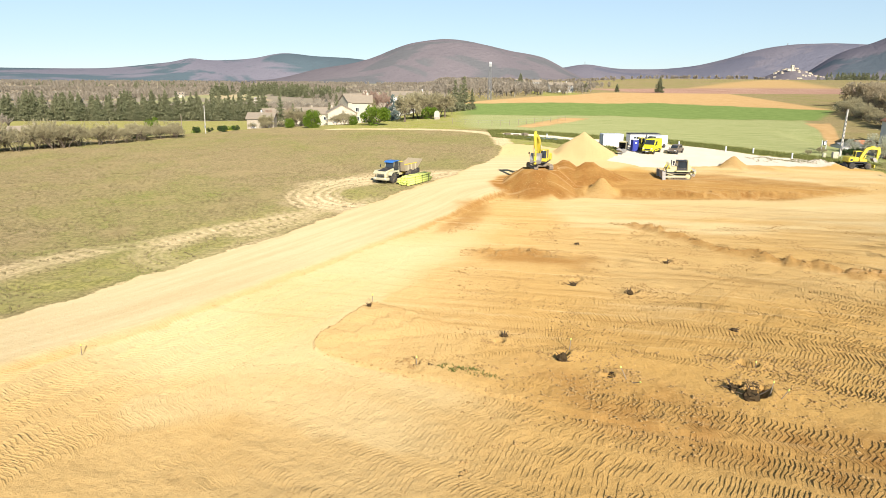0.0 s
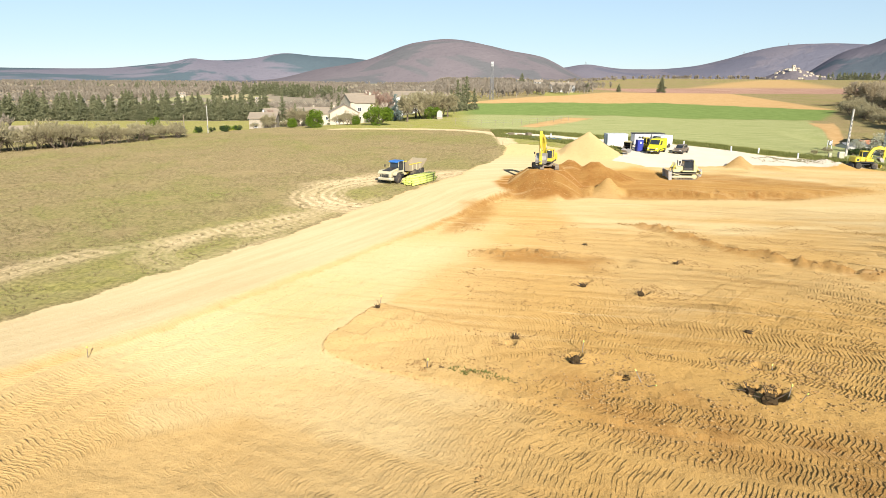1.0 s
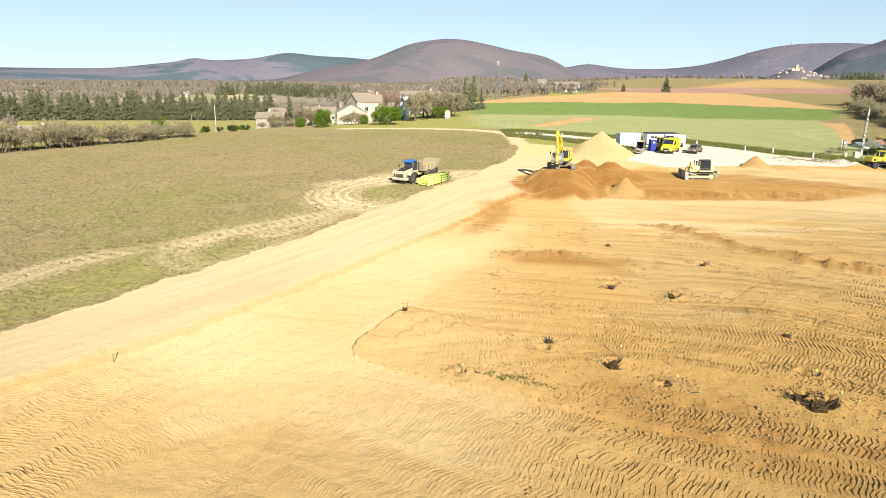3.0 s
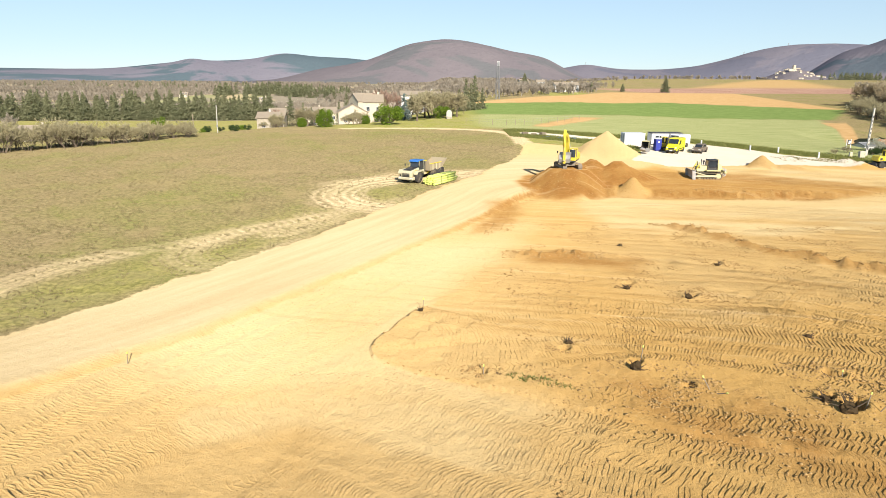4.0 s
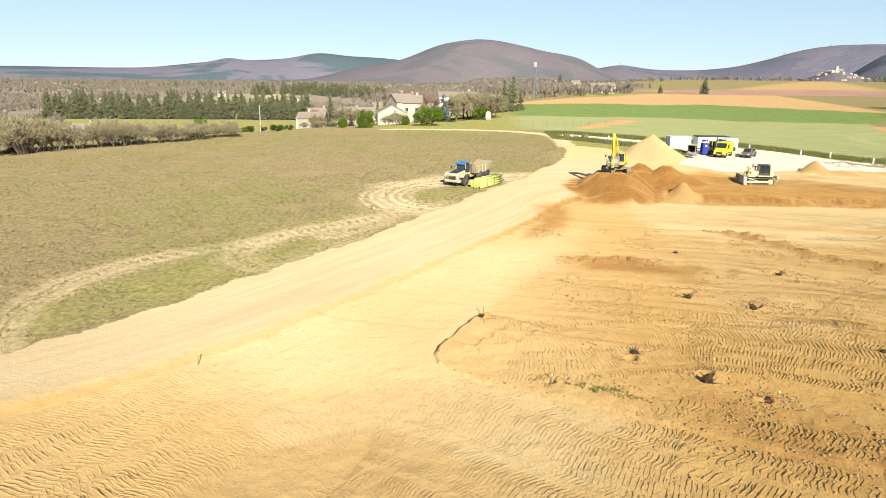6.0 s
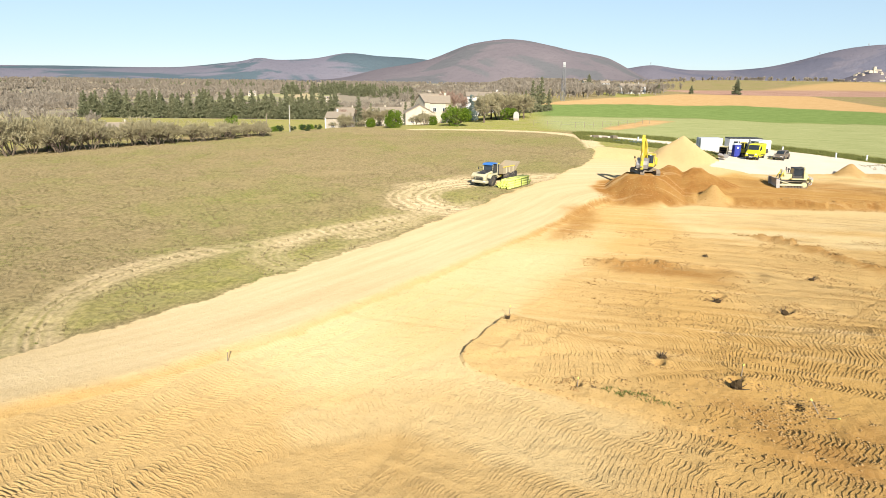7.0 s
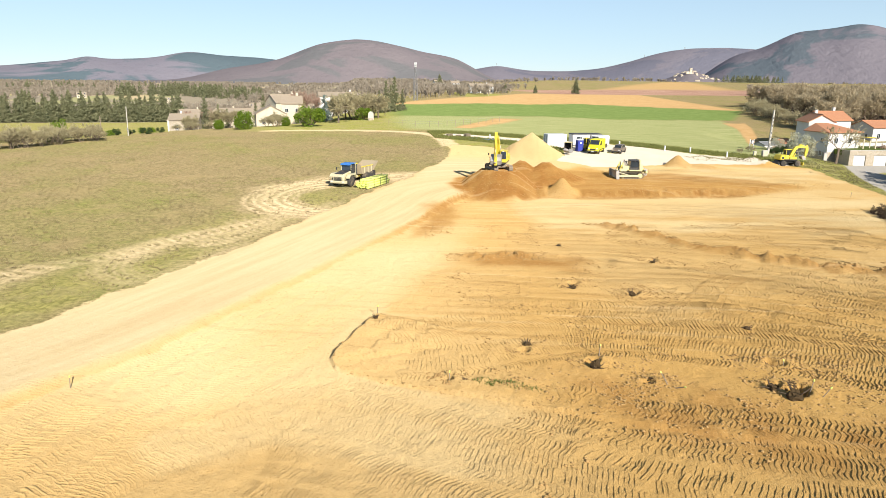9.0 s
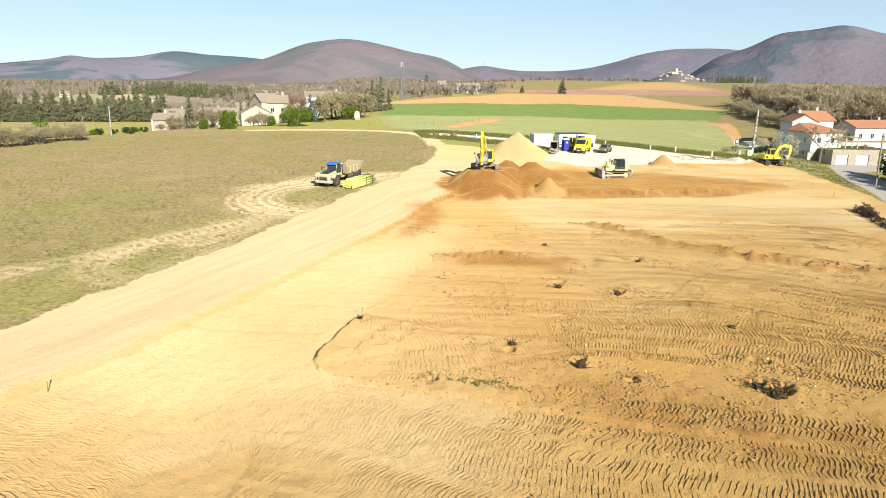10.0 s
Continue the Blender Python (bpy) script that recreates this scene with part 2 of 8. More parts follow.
def wheel(parent, c, r, w, tyre=None, rim=None, side=1):
    """A tyre with a dished rim; side: which way the dish faces."""
    t = part("wheel", turned(shape(), c, [(-w / 2, r * 0.62), (-w / 2, r * 0.92), (-w * 0.36, r), (w * 0.36, r), (w / 2, r * 0.92), (w / 2, r * 0.62)], 22), tyre or RUBBER, parent, "dusty black rubber tyre", True)
    h = side * w / 2
    part("rim", turned(shape(), c, [(-h * 0.7, r * 0.60), (h * 1.01, r * 0.60), (h * 0.6, r * 0.52), (h * 0.55, r * 0.25), (h * 0.95, r * 0.2), (h * 0.95, r * 0.02)], 18), rim or STEEL, t, "", True)
    return t


def mesh_of(name, verts, faces, material, smooth=False):
    me = bpy.data.meshes.new(name)
    me.from_pydata([tuple(v) for v in verts], [], faces)
    me.materials.append(material)
    me.update()
    return me


def array_mesh(name, V, F, material):
    """A mesh from numpy arrays of points and triangles or quads."""
    me = bpy.data.meshes.new(name)
    me.vertices.add(len(V))
    me.vertices.foreach_set("co", V.astype(np.float32).ravel())
    n = F.shape[1]
    me.loops.add(F.size)
    me.loops.foreach_set("vertex_index", F.astype(np.int32).ravel())
    me.polygons.add(len(F))
    me.polygons.foreach_set("loop_start", (np.arange(len(F)) * n).astype(np.int32))
    me.update(calc_edges=True)
    me.materials.append(material)
    return me

# ---- ground ----
def sstep(a, b, t):
    t = np.clip((t - a) / (b - a), 0.0, 1.0)
    return t * t * (3 - 2 * t)


def soft(t, k):
    return k * np.logaddexp(0.0, t / k)


LATTICE = np.random.RandomState(7).rand(256, 256)


def vnoise(x, y, period=1.0, seed=0):
    """Smooth value noise from 0 to 1."""
    x, y = x / period + seed * 17.3, y / period + seed * 31.7
    i, j = np.floor(x).astype(int), np.floor(y).astype(int)
    u, v = x - i, y - j
    u, v = u * u * (3 - 2 * u), v * v * (3 - 2 * v)
    i, j, i2, j2 = i % 256, j % 256, (i + 1) % 256, (j + 1) % 256
    return (LATTICE[i, j] * (1 - u) + LATTICE[i2, j] * u) * (1 - v) + (LATTICE[i, j2] * (1 - u) + LATTICE[i2, j2] * u) * v


def fbm(x, y, period, octaves=4, seed=0, gain=0.5):
    s, a, t = 0.0, 1.0, 0.0
    for k in range(octaves):
        s = s + a * (vnoise(x, y, period / 2 ** k, seed + k) - 0.5)
        t += a
        a *= gain
    return s / t * 2


def bend(points, step=2.5):
    """A smooth line through the points, as a dense polyline."""
    p = np.array(points, float)
    p = np.vstack([2 * p[0] - p[1], p, 2 * p[-1] - p[-2]])
    out = []
    for k in range(1, len(p) - 2):
        n = max(2, int(np.linalg.norm(p[k + 1] - p[k]) / step))
        for s in np.arange(n) / n:
            a, b, c, d = p[k - 1:k + 3]
            out.append(0.5 * (2 * b + (c - a) * s + (2 * a - 5 * b + 4 * c - d) * s * s + (3 * b - a - 3 * c + d) * s ** 3))
    out.append(p[-2])
    return np.array(out)


def along(x, y, line):
    """Signed distance (left positive) to a polyline and the way along it."""
    best = np.full(x.shape, 1e9)
    side, way, run = np.zeros(x.shape), np.zeros(x.shape), 0.0
    for a, b in zip(line[:-1], line[1:]):
        d = b - a
        n = np.hypot(*d)
        if n < 1e-9:
            continue
        t = ((x - a[0]) * d[0] + (y - a[1]) * d[1]) / n
        c = (d[0] * (y - a[1]) - d[1] * (x - a[0])) / n
        tc = np.clip(t, 0, n)
        e = (t - tc) ** 2 + c * c
        m = e < best
        best[m] = e[m]
        side[m] = np.sign(c[m])
        way[m] = run + tc[m]
        run += n
    return side * np.sqrt(best), way


def inside(x, y, poly):
    """Signed distance to a closed polygon, positive inside."""
    p = np.array(poly, float)
    q = np.roll(p, -1, 0)
    odd = np.zeros(x.shape, bool)
    best = np.full(x.shape, 1e9)
    for a, b in zip(p, q):
        d = b - a
        t = np.clip(((x - a[0]) * d[0] + (y - a[1]) * d[1]) / (d @ d), 0, 1)
        best = np.minimum(best, (x - a[0] - t * d[0]) ** 2 + (y - a[1] - t * d[1]) ** 2)
        if a[1] != b[1]:
            odd ^= ((a[1] > y) != (b[1] > y)) & (x < a[0] + (y - a[1]) / (b[1] - a[1]) * d[0])
    return np.where(odd, 1, -1) * np.sqrt(best)


def crest_distance(x, y):
    """Metres beyond the brow that ends the meadow."""
    return np.maximum((y - (163 + 0.5 * np.minimum(x + 45, 0))) * 0.9, -86 - x + 0.22 * np.maximum(y - 108, 0))


def land(x, y):
    """The lie of the land before any digging."""
    rise = 0.045 * (soft(y - 66, 6) - soft(y - 132, 6))
    rise = rise * (0.25 + 0.75 * sstep(-95, -25, x))
    far = 0.0115 * (soft(y - 135, 8) - soft(y - 520, 40))
    left = sstep(6, -45, x)
    d = crest_distance(x, y)
    drop = left * (7.0 * sstep(0, 100, d) + 4.0 * sstep(95, 420, d))
    right = 0.9 * sstep(45, 80, x) * sstep(70, 110, y) + 4.0 * sstep(78, 94, x) * sstep(60, 110, y) * sstep(182, 150, y)
    swell = 1.6 * fbm(x, y, 420, 3, 5) * sstep(300, 700, np.hypot(x, y))
    knap = 10 * sstep(560, 1000, y) * sstep(150, 330, x) * sstep(1500, 1100, y)
    mound = 11 * np.exp(-((x + 165) / 120) ** 2 - ((y - 590) / 90) ** 2)
    return rise + far * (1 - left) - drop - right + swell + knap + mound


CUT = bend([(-46, 14), (-30, 26.5), (-24, 32), (-18.7, 38.6), (-14.4, 46), (-10.9, 52.2), (-5.2, 63), (0.5, 73), (4.2, 81), (7.5, 86),
            (14, 87.2), (24, 86.6), (36, 86.2), (48, 86.5), (56, 88.5), (62, 92), (66, 99)])
MEADOW_EDGE = [(-70, 4), (-46, 22), (-34, 31.5), (-28.9, 39.7), (-25, 46.8), (-22.7, 51.4), (-18.3, 60.4), (-12.1, 72.6), (-6.6, 85), (0.8, 97),
               (7.5, 111), (10.5, 123), (11.5, 132)]
DIRT = MEADOW_EDGE + [(18, 128), (30, 116), (52, 111), (66, 110), (70, 106), (66.5, 93.4), (62.5, 77), (56, 66), (52, 52), (60, 20), (60, 4)]
YARD = [(27, 111), (31, 105), (48, 107), (60, 107.6), (71, 108.5), (70, 111.8), (55, 119.8), (40, 136), (30, 140.5), (24, 146.5), (14, 153.5), (12, 150.5), (20, 143.6), (27, 137), (31, 131), (33, 124), (30, 117)]
CREST_PATH = bend([(-27, 161.5), (-19, 162.5), (-5, 161), (5, 157), (10.5, 149), (11.5, 138), (11, 126)])
LOOP_A = bend([(-31, 33), (-34.3, 37), (-36.4, 44), (-35.4, 51), (-32, 56.5), (-28, 60), (-21.4, 67.5), (-14, 74.5), (-9, 80)])
LOOP_B = bend([(-25, 63.6), (-26.6, 59.5), (-26.2, 55.8), (-24.2, 53.4), (-21.6, 53.4), (-19.2, 56.5), (-16.5, 62)])
LOOP_C = bend([(-7, 75.5), (-13, 76.5), (-17, 81.5), (-16.6, 87.5), (-12, 93), (-5, 96), (4, 99)])
LOOP_D = bend([(-20, 64), (-16, 70), (-15, 76), (-17, 82)])
BERM = bend([(17.5, 70), (19.5, 68.6), (23, 62.7), (25.7, 57.5), (29, 53.9), (34.3, 49.7), (42, 45)])
RIDGE = bend([(1.5, 57.4), (4.5, 57.0), (8, 57.2), (12.6, 56.6)], 1.0)
STRIP = bend([(2, 32), (6, 30.2), (10, 28.4), (16, 26), (24, 22)], 1.0)
LEDGE = bend([(-4.6, 44), (-5.6, 42.6), (-8.1, 36.2), (-6.2, 33.8), (-3.5, 32.4), (2, 29.7), (6, 27.6), (10, 26)], 0.5)
ROAD = bend([(112, 131), (98, 127), (87.5, 118), (80, 106), (73.5, 94), (68, 82), (63, 70), (59.5, 50), (58, 10)])
# pits grubbed where shrubs were pulled out: x, y, radius, depth
HOLES = [(13.4, 46.2, 0.55, 0.5), (6.3, 34.8, 0.5, 0.42), (15.2, 30.0, 0.75, 0.42), (2.9, 36.8, 0.4, 0.3), (8.25, 31.9, 0.42, 0.4), (9.8, 49.4, 0.5, 0.35),
         (16.2, 33.5, 0.55, 0.35), (18.9, 55.1, 0.45, 0.3), (14.5, 30.9, 0.45, 0.3), (-2.1, 33.2, 0.35, 0.25)]
# heaps of soil: x, y, height, radius along x, radius along y, how flat the top is
HEAPS = [(12.7, 91.6, 2.95, 6.4, 7.8, 0.38), (17.2, 96.0, 2.5, 4.2, 4.4, 0.1), (20.4, 95.0, 2.3, 5.6, 4.6, 0.1), (20.6, 87.4, 2.7, 2.6, 2.3, 0.0),
         (24.4, 118.4, 3.9, 5.5, 5.9, 0.0), (45.6, 105.4, 1.9, 2.5, 2.0, 0.0), (49.2, 104.6, 0.7, 2.6, 2.0, 0.0), (62.5, 111.8, 0.8, 3.2, 1.5, 0.2),
         (63.0, 108.6, 0.8, 3.2, 1.6, 0.1), (54, 113.2, 0.5, 3.0, 1.2, 0.2), (9.5, 121.5, 0.9, 4.5, 4.0, 0.1), (13.5, 119.5, 0.7, 3.5, 3.0, 0.1)]


def site(x, y):
    """Height with the digging, the heaps and the wheel marks; also the cut's distance."""
    base = land(x, y)
    near = sstep(260, 160, np.hypot(x, y))
    d, s = along(x, y, CUT)                                     # left: untouched, right: dug away
    w = 0.5 * fbm(x, y, 3.0, 3, 11) + 0.35 * fbm(x, y, 0.8, 2, 15)
    w = w + 0.5 * fbm(x, y, 1.6, 3, 16) * sstep(84, 92, s)
    face = 0.75 - 0.15 * sstep(60, 110, s)
    dug = sstep(face, -face, d + w) * near * sstep(115, 100, y)
    level = 0.18 + 0.80 * sstep(40, 58, x) * sstep(72, 86, y)      # the face runs out to the east
    pad = level * base + 0.10 * fbm(x, y, 9, 3, 3)
    lift = 0.28 * sstep(9, 0, d) * sstep(70, 40, y) * near
    z = (base + lift) * (1 - dug) + pad * dug
    # the ledge beside the bare track
    e, es = along(x, y, LEDGE)
    z = z + 0.34 * sstep(-0.04, 0.04, e + 0.13 * fbm(x, y, 0.6, 3, 21)) * sstep(8.0, 0.3, np.abs(e)) * dug * sstep(0, 2, es) * (1 - 0.6 * sstep(8, 11, es)) * (0.8 + 0.35 * sstep(0.35, 0.55, vnoise(x, y, 0.8, 35)))
    # the low windrow
    b, bs = along(x, y, BERM)
    b = b + 0.7 * fbm(x, y, 3.5, 3, 27)
    z = z + (0.6 + 0.55 * fbm(x, y, 0.9, 3, 23)) * np.exp(-(b / 0.5) ** 2) * sstep(0, 4, bs) * sstep(46, 34, bs) * (0.6 + 0.6 * vnoise(x, y, 3.1, 9)) * dug
    rg, rs_ = along(x, y, RIDGE)
    z = z + (0.3 + 0.5 * fbm(x, y, 0.8, 3, 25)) * np.exp(-((rg + 0.5 * fbm(x, y, 2.4, 3, 26)) / 0.7) ** 2) * sstep(0, 2, rs_) * sstep(11, 8, rs_) * dug
    for hx, hy, r, dep in HOLES:
        q = np.hypot(x - hx + 0.7 * fbm(x, y, 0.6, 3, 31) * r, (y - hy) * 1.15 + 0.7 * fbm(x, y, 0.5, 3, 33) * r) / (0.88 * r)
        z = z - 1.5 * dep * sstep(1.0, 0.72, q) + 0.07 * dep * np.exp(-((q - 1.4) / 0.4) ** 2)
        z = z + 0.3 * dep * np.exp(-(((x - hx - 1.2 * r) / (1.0 * r)) ** 2 + ((y - hy) / (1.2 * r)) ** 2))
    for hx, hy, h, rx, ry, flat in HEAPS:
        q = np.hypot((x - hx) / rx, (y - hy) / ry)
        q = q * (1 + 0.16 * fbm(x - hx, y - hy, 0.55 * rx, 3, int(hx * 3) % 40))
        foot = float(land(np.float64(hx), np.float64(hy))) * (0.2 if hy < 93 else 1.0)
        z = np.maximum(z, foot + h * np.minimum((1.0 - q) / (1 - flat), 1) + 0.22 * fbm(x, y, 1.5, 4, 41))
    return z, dug, d, s


def stations():
    r = [0.004]
    while r[-1] < 4900:
        q = r[-1]
        r.append(q * (2.0 if q < 1 else 1.08 if q < 13 else 1.0042 if q < 62 else 1.0075 if q < 175 else 1.02))
    a = [-180.0]
    while a[-1] < 180:
        q = a[-1]
        a.append(q + (0.115 if -46 < q < 50 else 0.5 if -60 < q < 64 else 3.0))
    return np.array(r), np.radians(np.array(a[:-1]))


RADII, ANGLES = stations()
RR, AA = np.meshgrid(RADII, ANGLES, indexing="ij")
GX, GY = -3.0 + RR * np.sin(AA), 0.0 + RR * np.cos(AA)
GX, GY = GX.ravel(), GY.ravel()
GZ, DUG, CUT_D, CUT_S = site(GX, GY)
FLAT = sstep(700, 200, np.hypot(GX, GY))


def soft_in(poly, edge=0.5, wob=0.6, period=2.5, seed=50):
    d = inside(GX, GY, poly) + wob * fbm(GX, GY, period, 4, seed)
    return sstep(-edge, edge, d)


def strip(line, half, edge=0.4, wob=0.4, seed=60):
    d, _ = along(GX, GY, line)
    return sstep(half + edge, half - edge, np.abs(d) + wob * fbm(GX, GY, 1.8, 3, seed))


def twin(line, gauge=1.0, half=0.42):
    d, _ = along(GX, GY, line)
    v = np.abs(np.abs(d) - gauge) + 0.25 * fbm(GX, GY, 1.1, 3, 61)
    lines = 0.5 + 0.5 * np.sin(d * 10.5 + 3 * fbm(GX, GY, 7, 2, 65))
    fill = sstep(gauge + 2.2, gauge - 0.8, np.abs(d) + 1.1 * fbm(GX, GY, 3.4, 3, 62))
    return np.maximum(0.42 * sstep(half + 0.5, half - 0.3, v), fill * (0.12 + 0.6 * lines)) * (0.4 + 0.9 * vnoise(GX, GY, 6, 64))


def rings(line, half):
    """Many turns of wheels over the same ground: pale worn lines side by side."""
    d, _ = along(GX, GY, line)
    lines = 0.5 + 0.5 * np.sin(d * 5.2 + 2.5 * fbm(GX, GY, 9, 2, 68))
    return sstep(half + 1.2, half - 1.5, np.abs(d) + 1.2 * fbm(GX, GY, 4, 3, 69)) * (0.3 + 0.95 * lines) * (0.65 + 0.6 * vnoise(GX, GY, 5, 70))


dirt = soft_in(DIRT, 0.7, 1.0, 3.0)
yard = soft_in(YARD, 0.7, 1.4, 4.0, 66)
heap_q = np.hypot((GX - 24.4) / 5.7, (GY - 118.4) / 6.1)
dirt = np.maximum(dirt, sstep(1.1, 0.95, heap_q))
yard = yard * (1 - sstep(1.1, 0.95, heap_q))
tracks = np.maximum.reduce([twin(LOOP_A), twin(LOOP_B, 0.9, 0.35), 1.5 * twin(LOOP_C, 1.4, 0.6), twin(LOOP_D, 0.9, 0.3), strip(CREST_PATH, 1.7, 0.5, 0.7), rings(LOOP_C, 3.4)]) * (1 - dirt)
asphalt = np.maximum(strip(ROAD, 2.7, 0.12, 0.12, 67), soft_in([(92, 124), (112, 126), (114, 134), (96, 134)], 0.2, 0.2, 2, 68))
scarp = DUG * (1 - DUG) * 4
wet_shade = np.zeros_like(GX)
for hx, hy, h, rx, ry, flat in HEAPS[:3]:
    wet_shade = np.maximum(wet_shade, sstep(1.15, 0.9, np.hypot((GX - hx) / rx, (GY - hy) / ry) + 0.12 * fbm(GX, GY, 2, 3, 70)))
for hx, hy, h, rx, ry, flat in HEAPS[5:7]:
    wet_shade = np.maximum(wet_shade, 0.35 * sstep(1.15, 0.9, np.hypot((GX - hx) / rx, (GY - hy) / ry)))
wet_shade = np.maximum(wet_shade, sstep(0.15, 0.7, scarp) * np.maximum(0.8 * sstep(62, 80, CUT_S), sstep(86, 94, CUT_S)) * sstep(50, 40, GX))
wet_shade = np.maximum(wet_shade, (0.42 + 0.35 * vnoise(0.3 * GX, GY, 1.2, 49)) * soft_in([(8, 84.6), (46, 84.8), (56, 88), (52, 93), (42, 98), (24, 101), (15, 99), (9, 92)], 0.8, 1.6, 4, 71))
wet_shade = np.maximum(wet_shade, 0.7 * soft_in([(1.0, 58.5), (4, 54.5), (11, 52.6), (12, 55), (6, 58)], 2.0, 2.2, 3.0, 72))
wet_shade = np.maximum(wet_shade, 0.65 * soft_in([(-1, 66), (3, 70), (6, 82), (2, 80)], 1.4, 1.6, 2.5, 73))
d_band, _ = along(GX, GY, bend([(2.5, 31.8), (7, 28.6), (13, 25.0), (22, 20.5), (30, 16)]))
wet_shade = np.maximum(wet_shade, (0.2 + 0.6 * vnoise(GX, GY, 1.3, 45)) * sstep(4.6, 0.4, np.abs(d_band - 0.4) + 1.6 * fbm(GX, GY, 2.2, 3, 74)) * sstep(1, 8, GX))
# windrow: soil colour darkened in place of the shade among its crumbs
d_berm, s_berm = along(GX, GY, BERM)
d_berm = d_berm + 0.7 * fbm(GX, GY, 3.5, 3, 27)
wet_shade = np.maximum(wet_shade, 0.6 * sstep(1.0, 0.2, np.abs(d_berm) + 0.5 * fbm(GX, GY, 1.2, 3, 78)) * sstep(0, 3, s_berm) * sstep(44, 30, s_berm))
wet_shade = wet_shade * (1 - 0.75 * sstep(1.1, 0.8, np.hypot((GX - 20.6) / 2.6, (GY - 87.4) / 2.3)))
road_w = sstep(-0.5, 1.2, CUT_D + 0.4 * fbm(GX, GY, 2.5, 3, 63)) * dirt * sstep(120, 108, GY) * sstep(17, 12, GX + 2 * fbm(GX, GY, 5, 3, 64)) * (1 - wet_shade)
pale = sstep(0.0, 0.9, soft_in([(12, 75), (22, 72), (50, 74), (58, 80), (54, 85), (12, 85)], 3.0, 2.0, 5, 75))
TONE_LINE = bend([(9, 76), (4, 64), (-1, 52), (-4.6, 44), (-5.6, 42.6), (-8.1, 36.2), (-6.2, 33.8), (-3.5, 32.4), (2, 29.7), (6, 27.6), (10, 26), (24, 18), (40, 9)], 0.7)
e_tone, _ = along(GX, GY, TONE_LINE)
w_tone = 0.15 + 4.0 * sstep(42, 52, GY) + 2.2 * sstep(-6, 3, GX) * sstep(42, 36, GY)
left_bare = sstep(w_tone, -w_tone, e_tone + 0.5 * w_tone * fbm(GX, GY, 5, 3, 76)) * sstep(82, 58, GY) * (1 - 0.85 * sstep(-3, 6, GX + 2 * fbm(GX, GY, 4, 3, 88)) * sstep(46, 36, GY))
# sun glare near the ledge put into the soil colour, fading out at the near left
glare_left = sstep(24, 33, GY + 0.12 * GX + 3.5 * fbm(GX, GY, 7, 3, 77) - 0.15 * np.maximum(GX + 6, 0))
pale = np.maximum(0.6 * pale, left_bare * (0.30 + 0.44 * glare_left) * (1 - 0.5 * sstep(0.1, 0.6, scarp)) * (0.75 + 0.5 * vnoise(GX, GY, 6, 79)))
pale = np.maximum(pale, 0.22 * DUG * sstep(36, 50, GY + 3 * fbm(GX, GY, 6, 3, 86)) * (0.5 + vnoise(GX, GY, 8, 87)))
pale = np.maximum(pale, (0.1 + 0.5 * sstep(0.35, 0.75, heap_q) * sstep(0.45, 0.6, vnoise(1.2 * GX, 0.3 * GY, 1.5, 41))) * sstep(1.1, 0.9, heap_q))
pale = np.maximum(pale, 0.34 * DUG * sstep(8, -5, GX + 2 * fbm(GX, GY, 5, 3, 89)) * sstep(29, 33, GY))
d_fan, _ = along(GX, GY, bend([(-14, 28.6), (-10, 29.6), (-6, 28.4), (-2, 25.8), (3, 22.6)]))
pale = np.maximum(pale, 0.62 * sstep(3.4, 1.0, np.abs(d_fan) + 1.2 * fbm(GX, GY, 3, 3, 46)) * sstep(4, -4, GX))
pale = np.maximum(pale, 0.6 * soft_in([(3, 97), (12, 101), (24, 103.5), (31, 105), (33, 117), (19, 131), (10, 135), (5, 112)], 1.5, 2.0, 5, 47))
pale = np.maximum(pale, (0.3 + 0.6 * vnoise(0.25 * GX, GY, 1.1, 44)) * soft_in([(36, 93), (58, 90), (66, 92), (70, 106), (48, 106), (30, 104)], 2.5, 2.5, 6, 48))
pale = np.maximum(pale, (0.15 + 0.75 * vnoise(0.2 * GX, GY, 1.4, 43)) * soft_in([(12, 66), (40, 62), (54, 62), (64, 84), (58, 90), (46, 84), (12, 84)], 3, 2.5, 6, 42))
pale = pale * (1 - 0.8 * wet_shade)

right_side = sstep(-2, 8, GX - 0.012 * GY)
sl = 0.13 * (GX - 60)
farm = right_side * sstep(2, 10, GY + 0.62 * np.minimum(GX, 40) + 0.9 * np.maximum(GX - 40, 0) - 178 + 14)
woodside = sstep(150, 130, GX - 0.16 * (GY - 200))
near_edge = 213.5 + 0.05 * GX - 0.16 * np.maximum(GX - 70, 0)
far_edge = 292 + 0.42 * (np.minimum(GX, 100) - 21) - 1.02 * np.maximum(GX - 100, 0)
last_edge = np.minimum(325 + 1.8 * (GX - 24), 487)
east = 113 + 0.66 * (GY - 206)
w_edge = 1.2 * fbm(GX, GY, 14, 3, 82)
crop_pale = farm * sstep(1.0, -1.0, GY - near_edge + w_edge) * sstep(3, 0, GX - 94 - 0.37 * (GY - 166))
crop_green = farm * sstep(-1.0, 1.0, GY - near_edge + w_edge) * sstep(2, -2, GY - far_edge + w_edge) * sstep(2, -2, GX - east)
plough = farm * sstep(-2, 2, GY - far_edge + w_edge) * sstep(4, -4, GY - last_edge + w_edge) * sstep(2, -2, GX - 164 - 0.21 * (GY - 313))
plough = np.maximum(plough, 0.8 * sstep(610, 640, GY) * sstep(960, 900, GY) * sstep(0, 30, GX - 190 - 0.75 * (GY - 630)) * sstep(160, 130, GX - 230 - 0.3 * (GY - 630)))
tri = soft_in([(17.5, 169), (22, 168), (43, 200.5), (35, 202.5)], 0.7, 0.8, 5, 80)
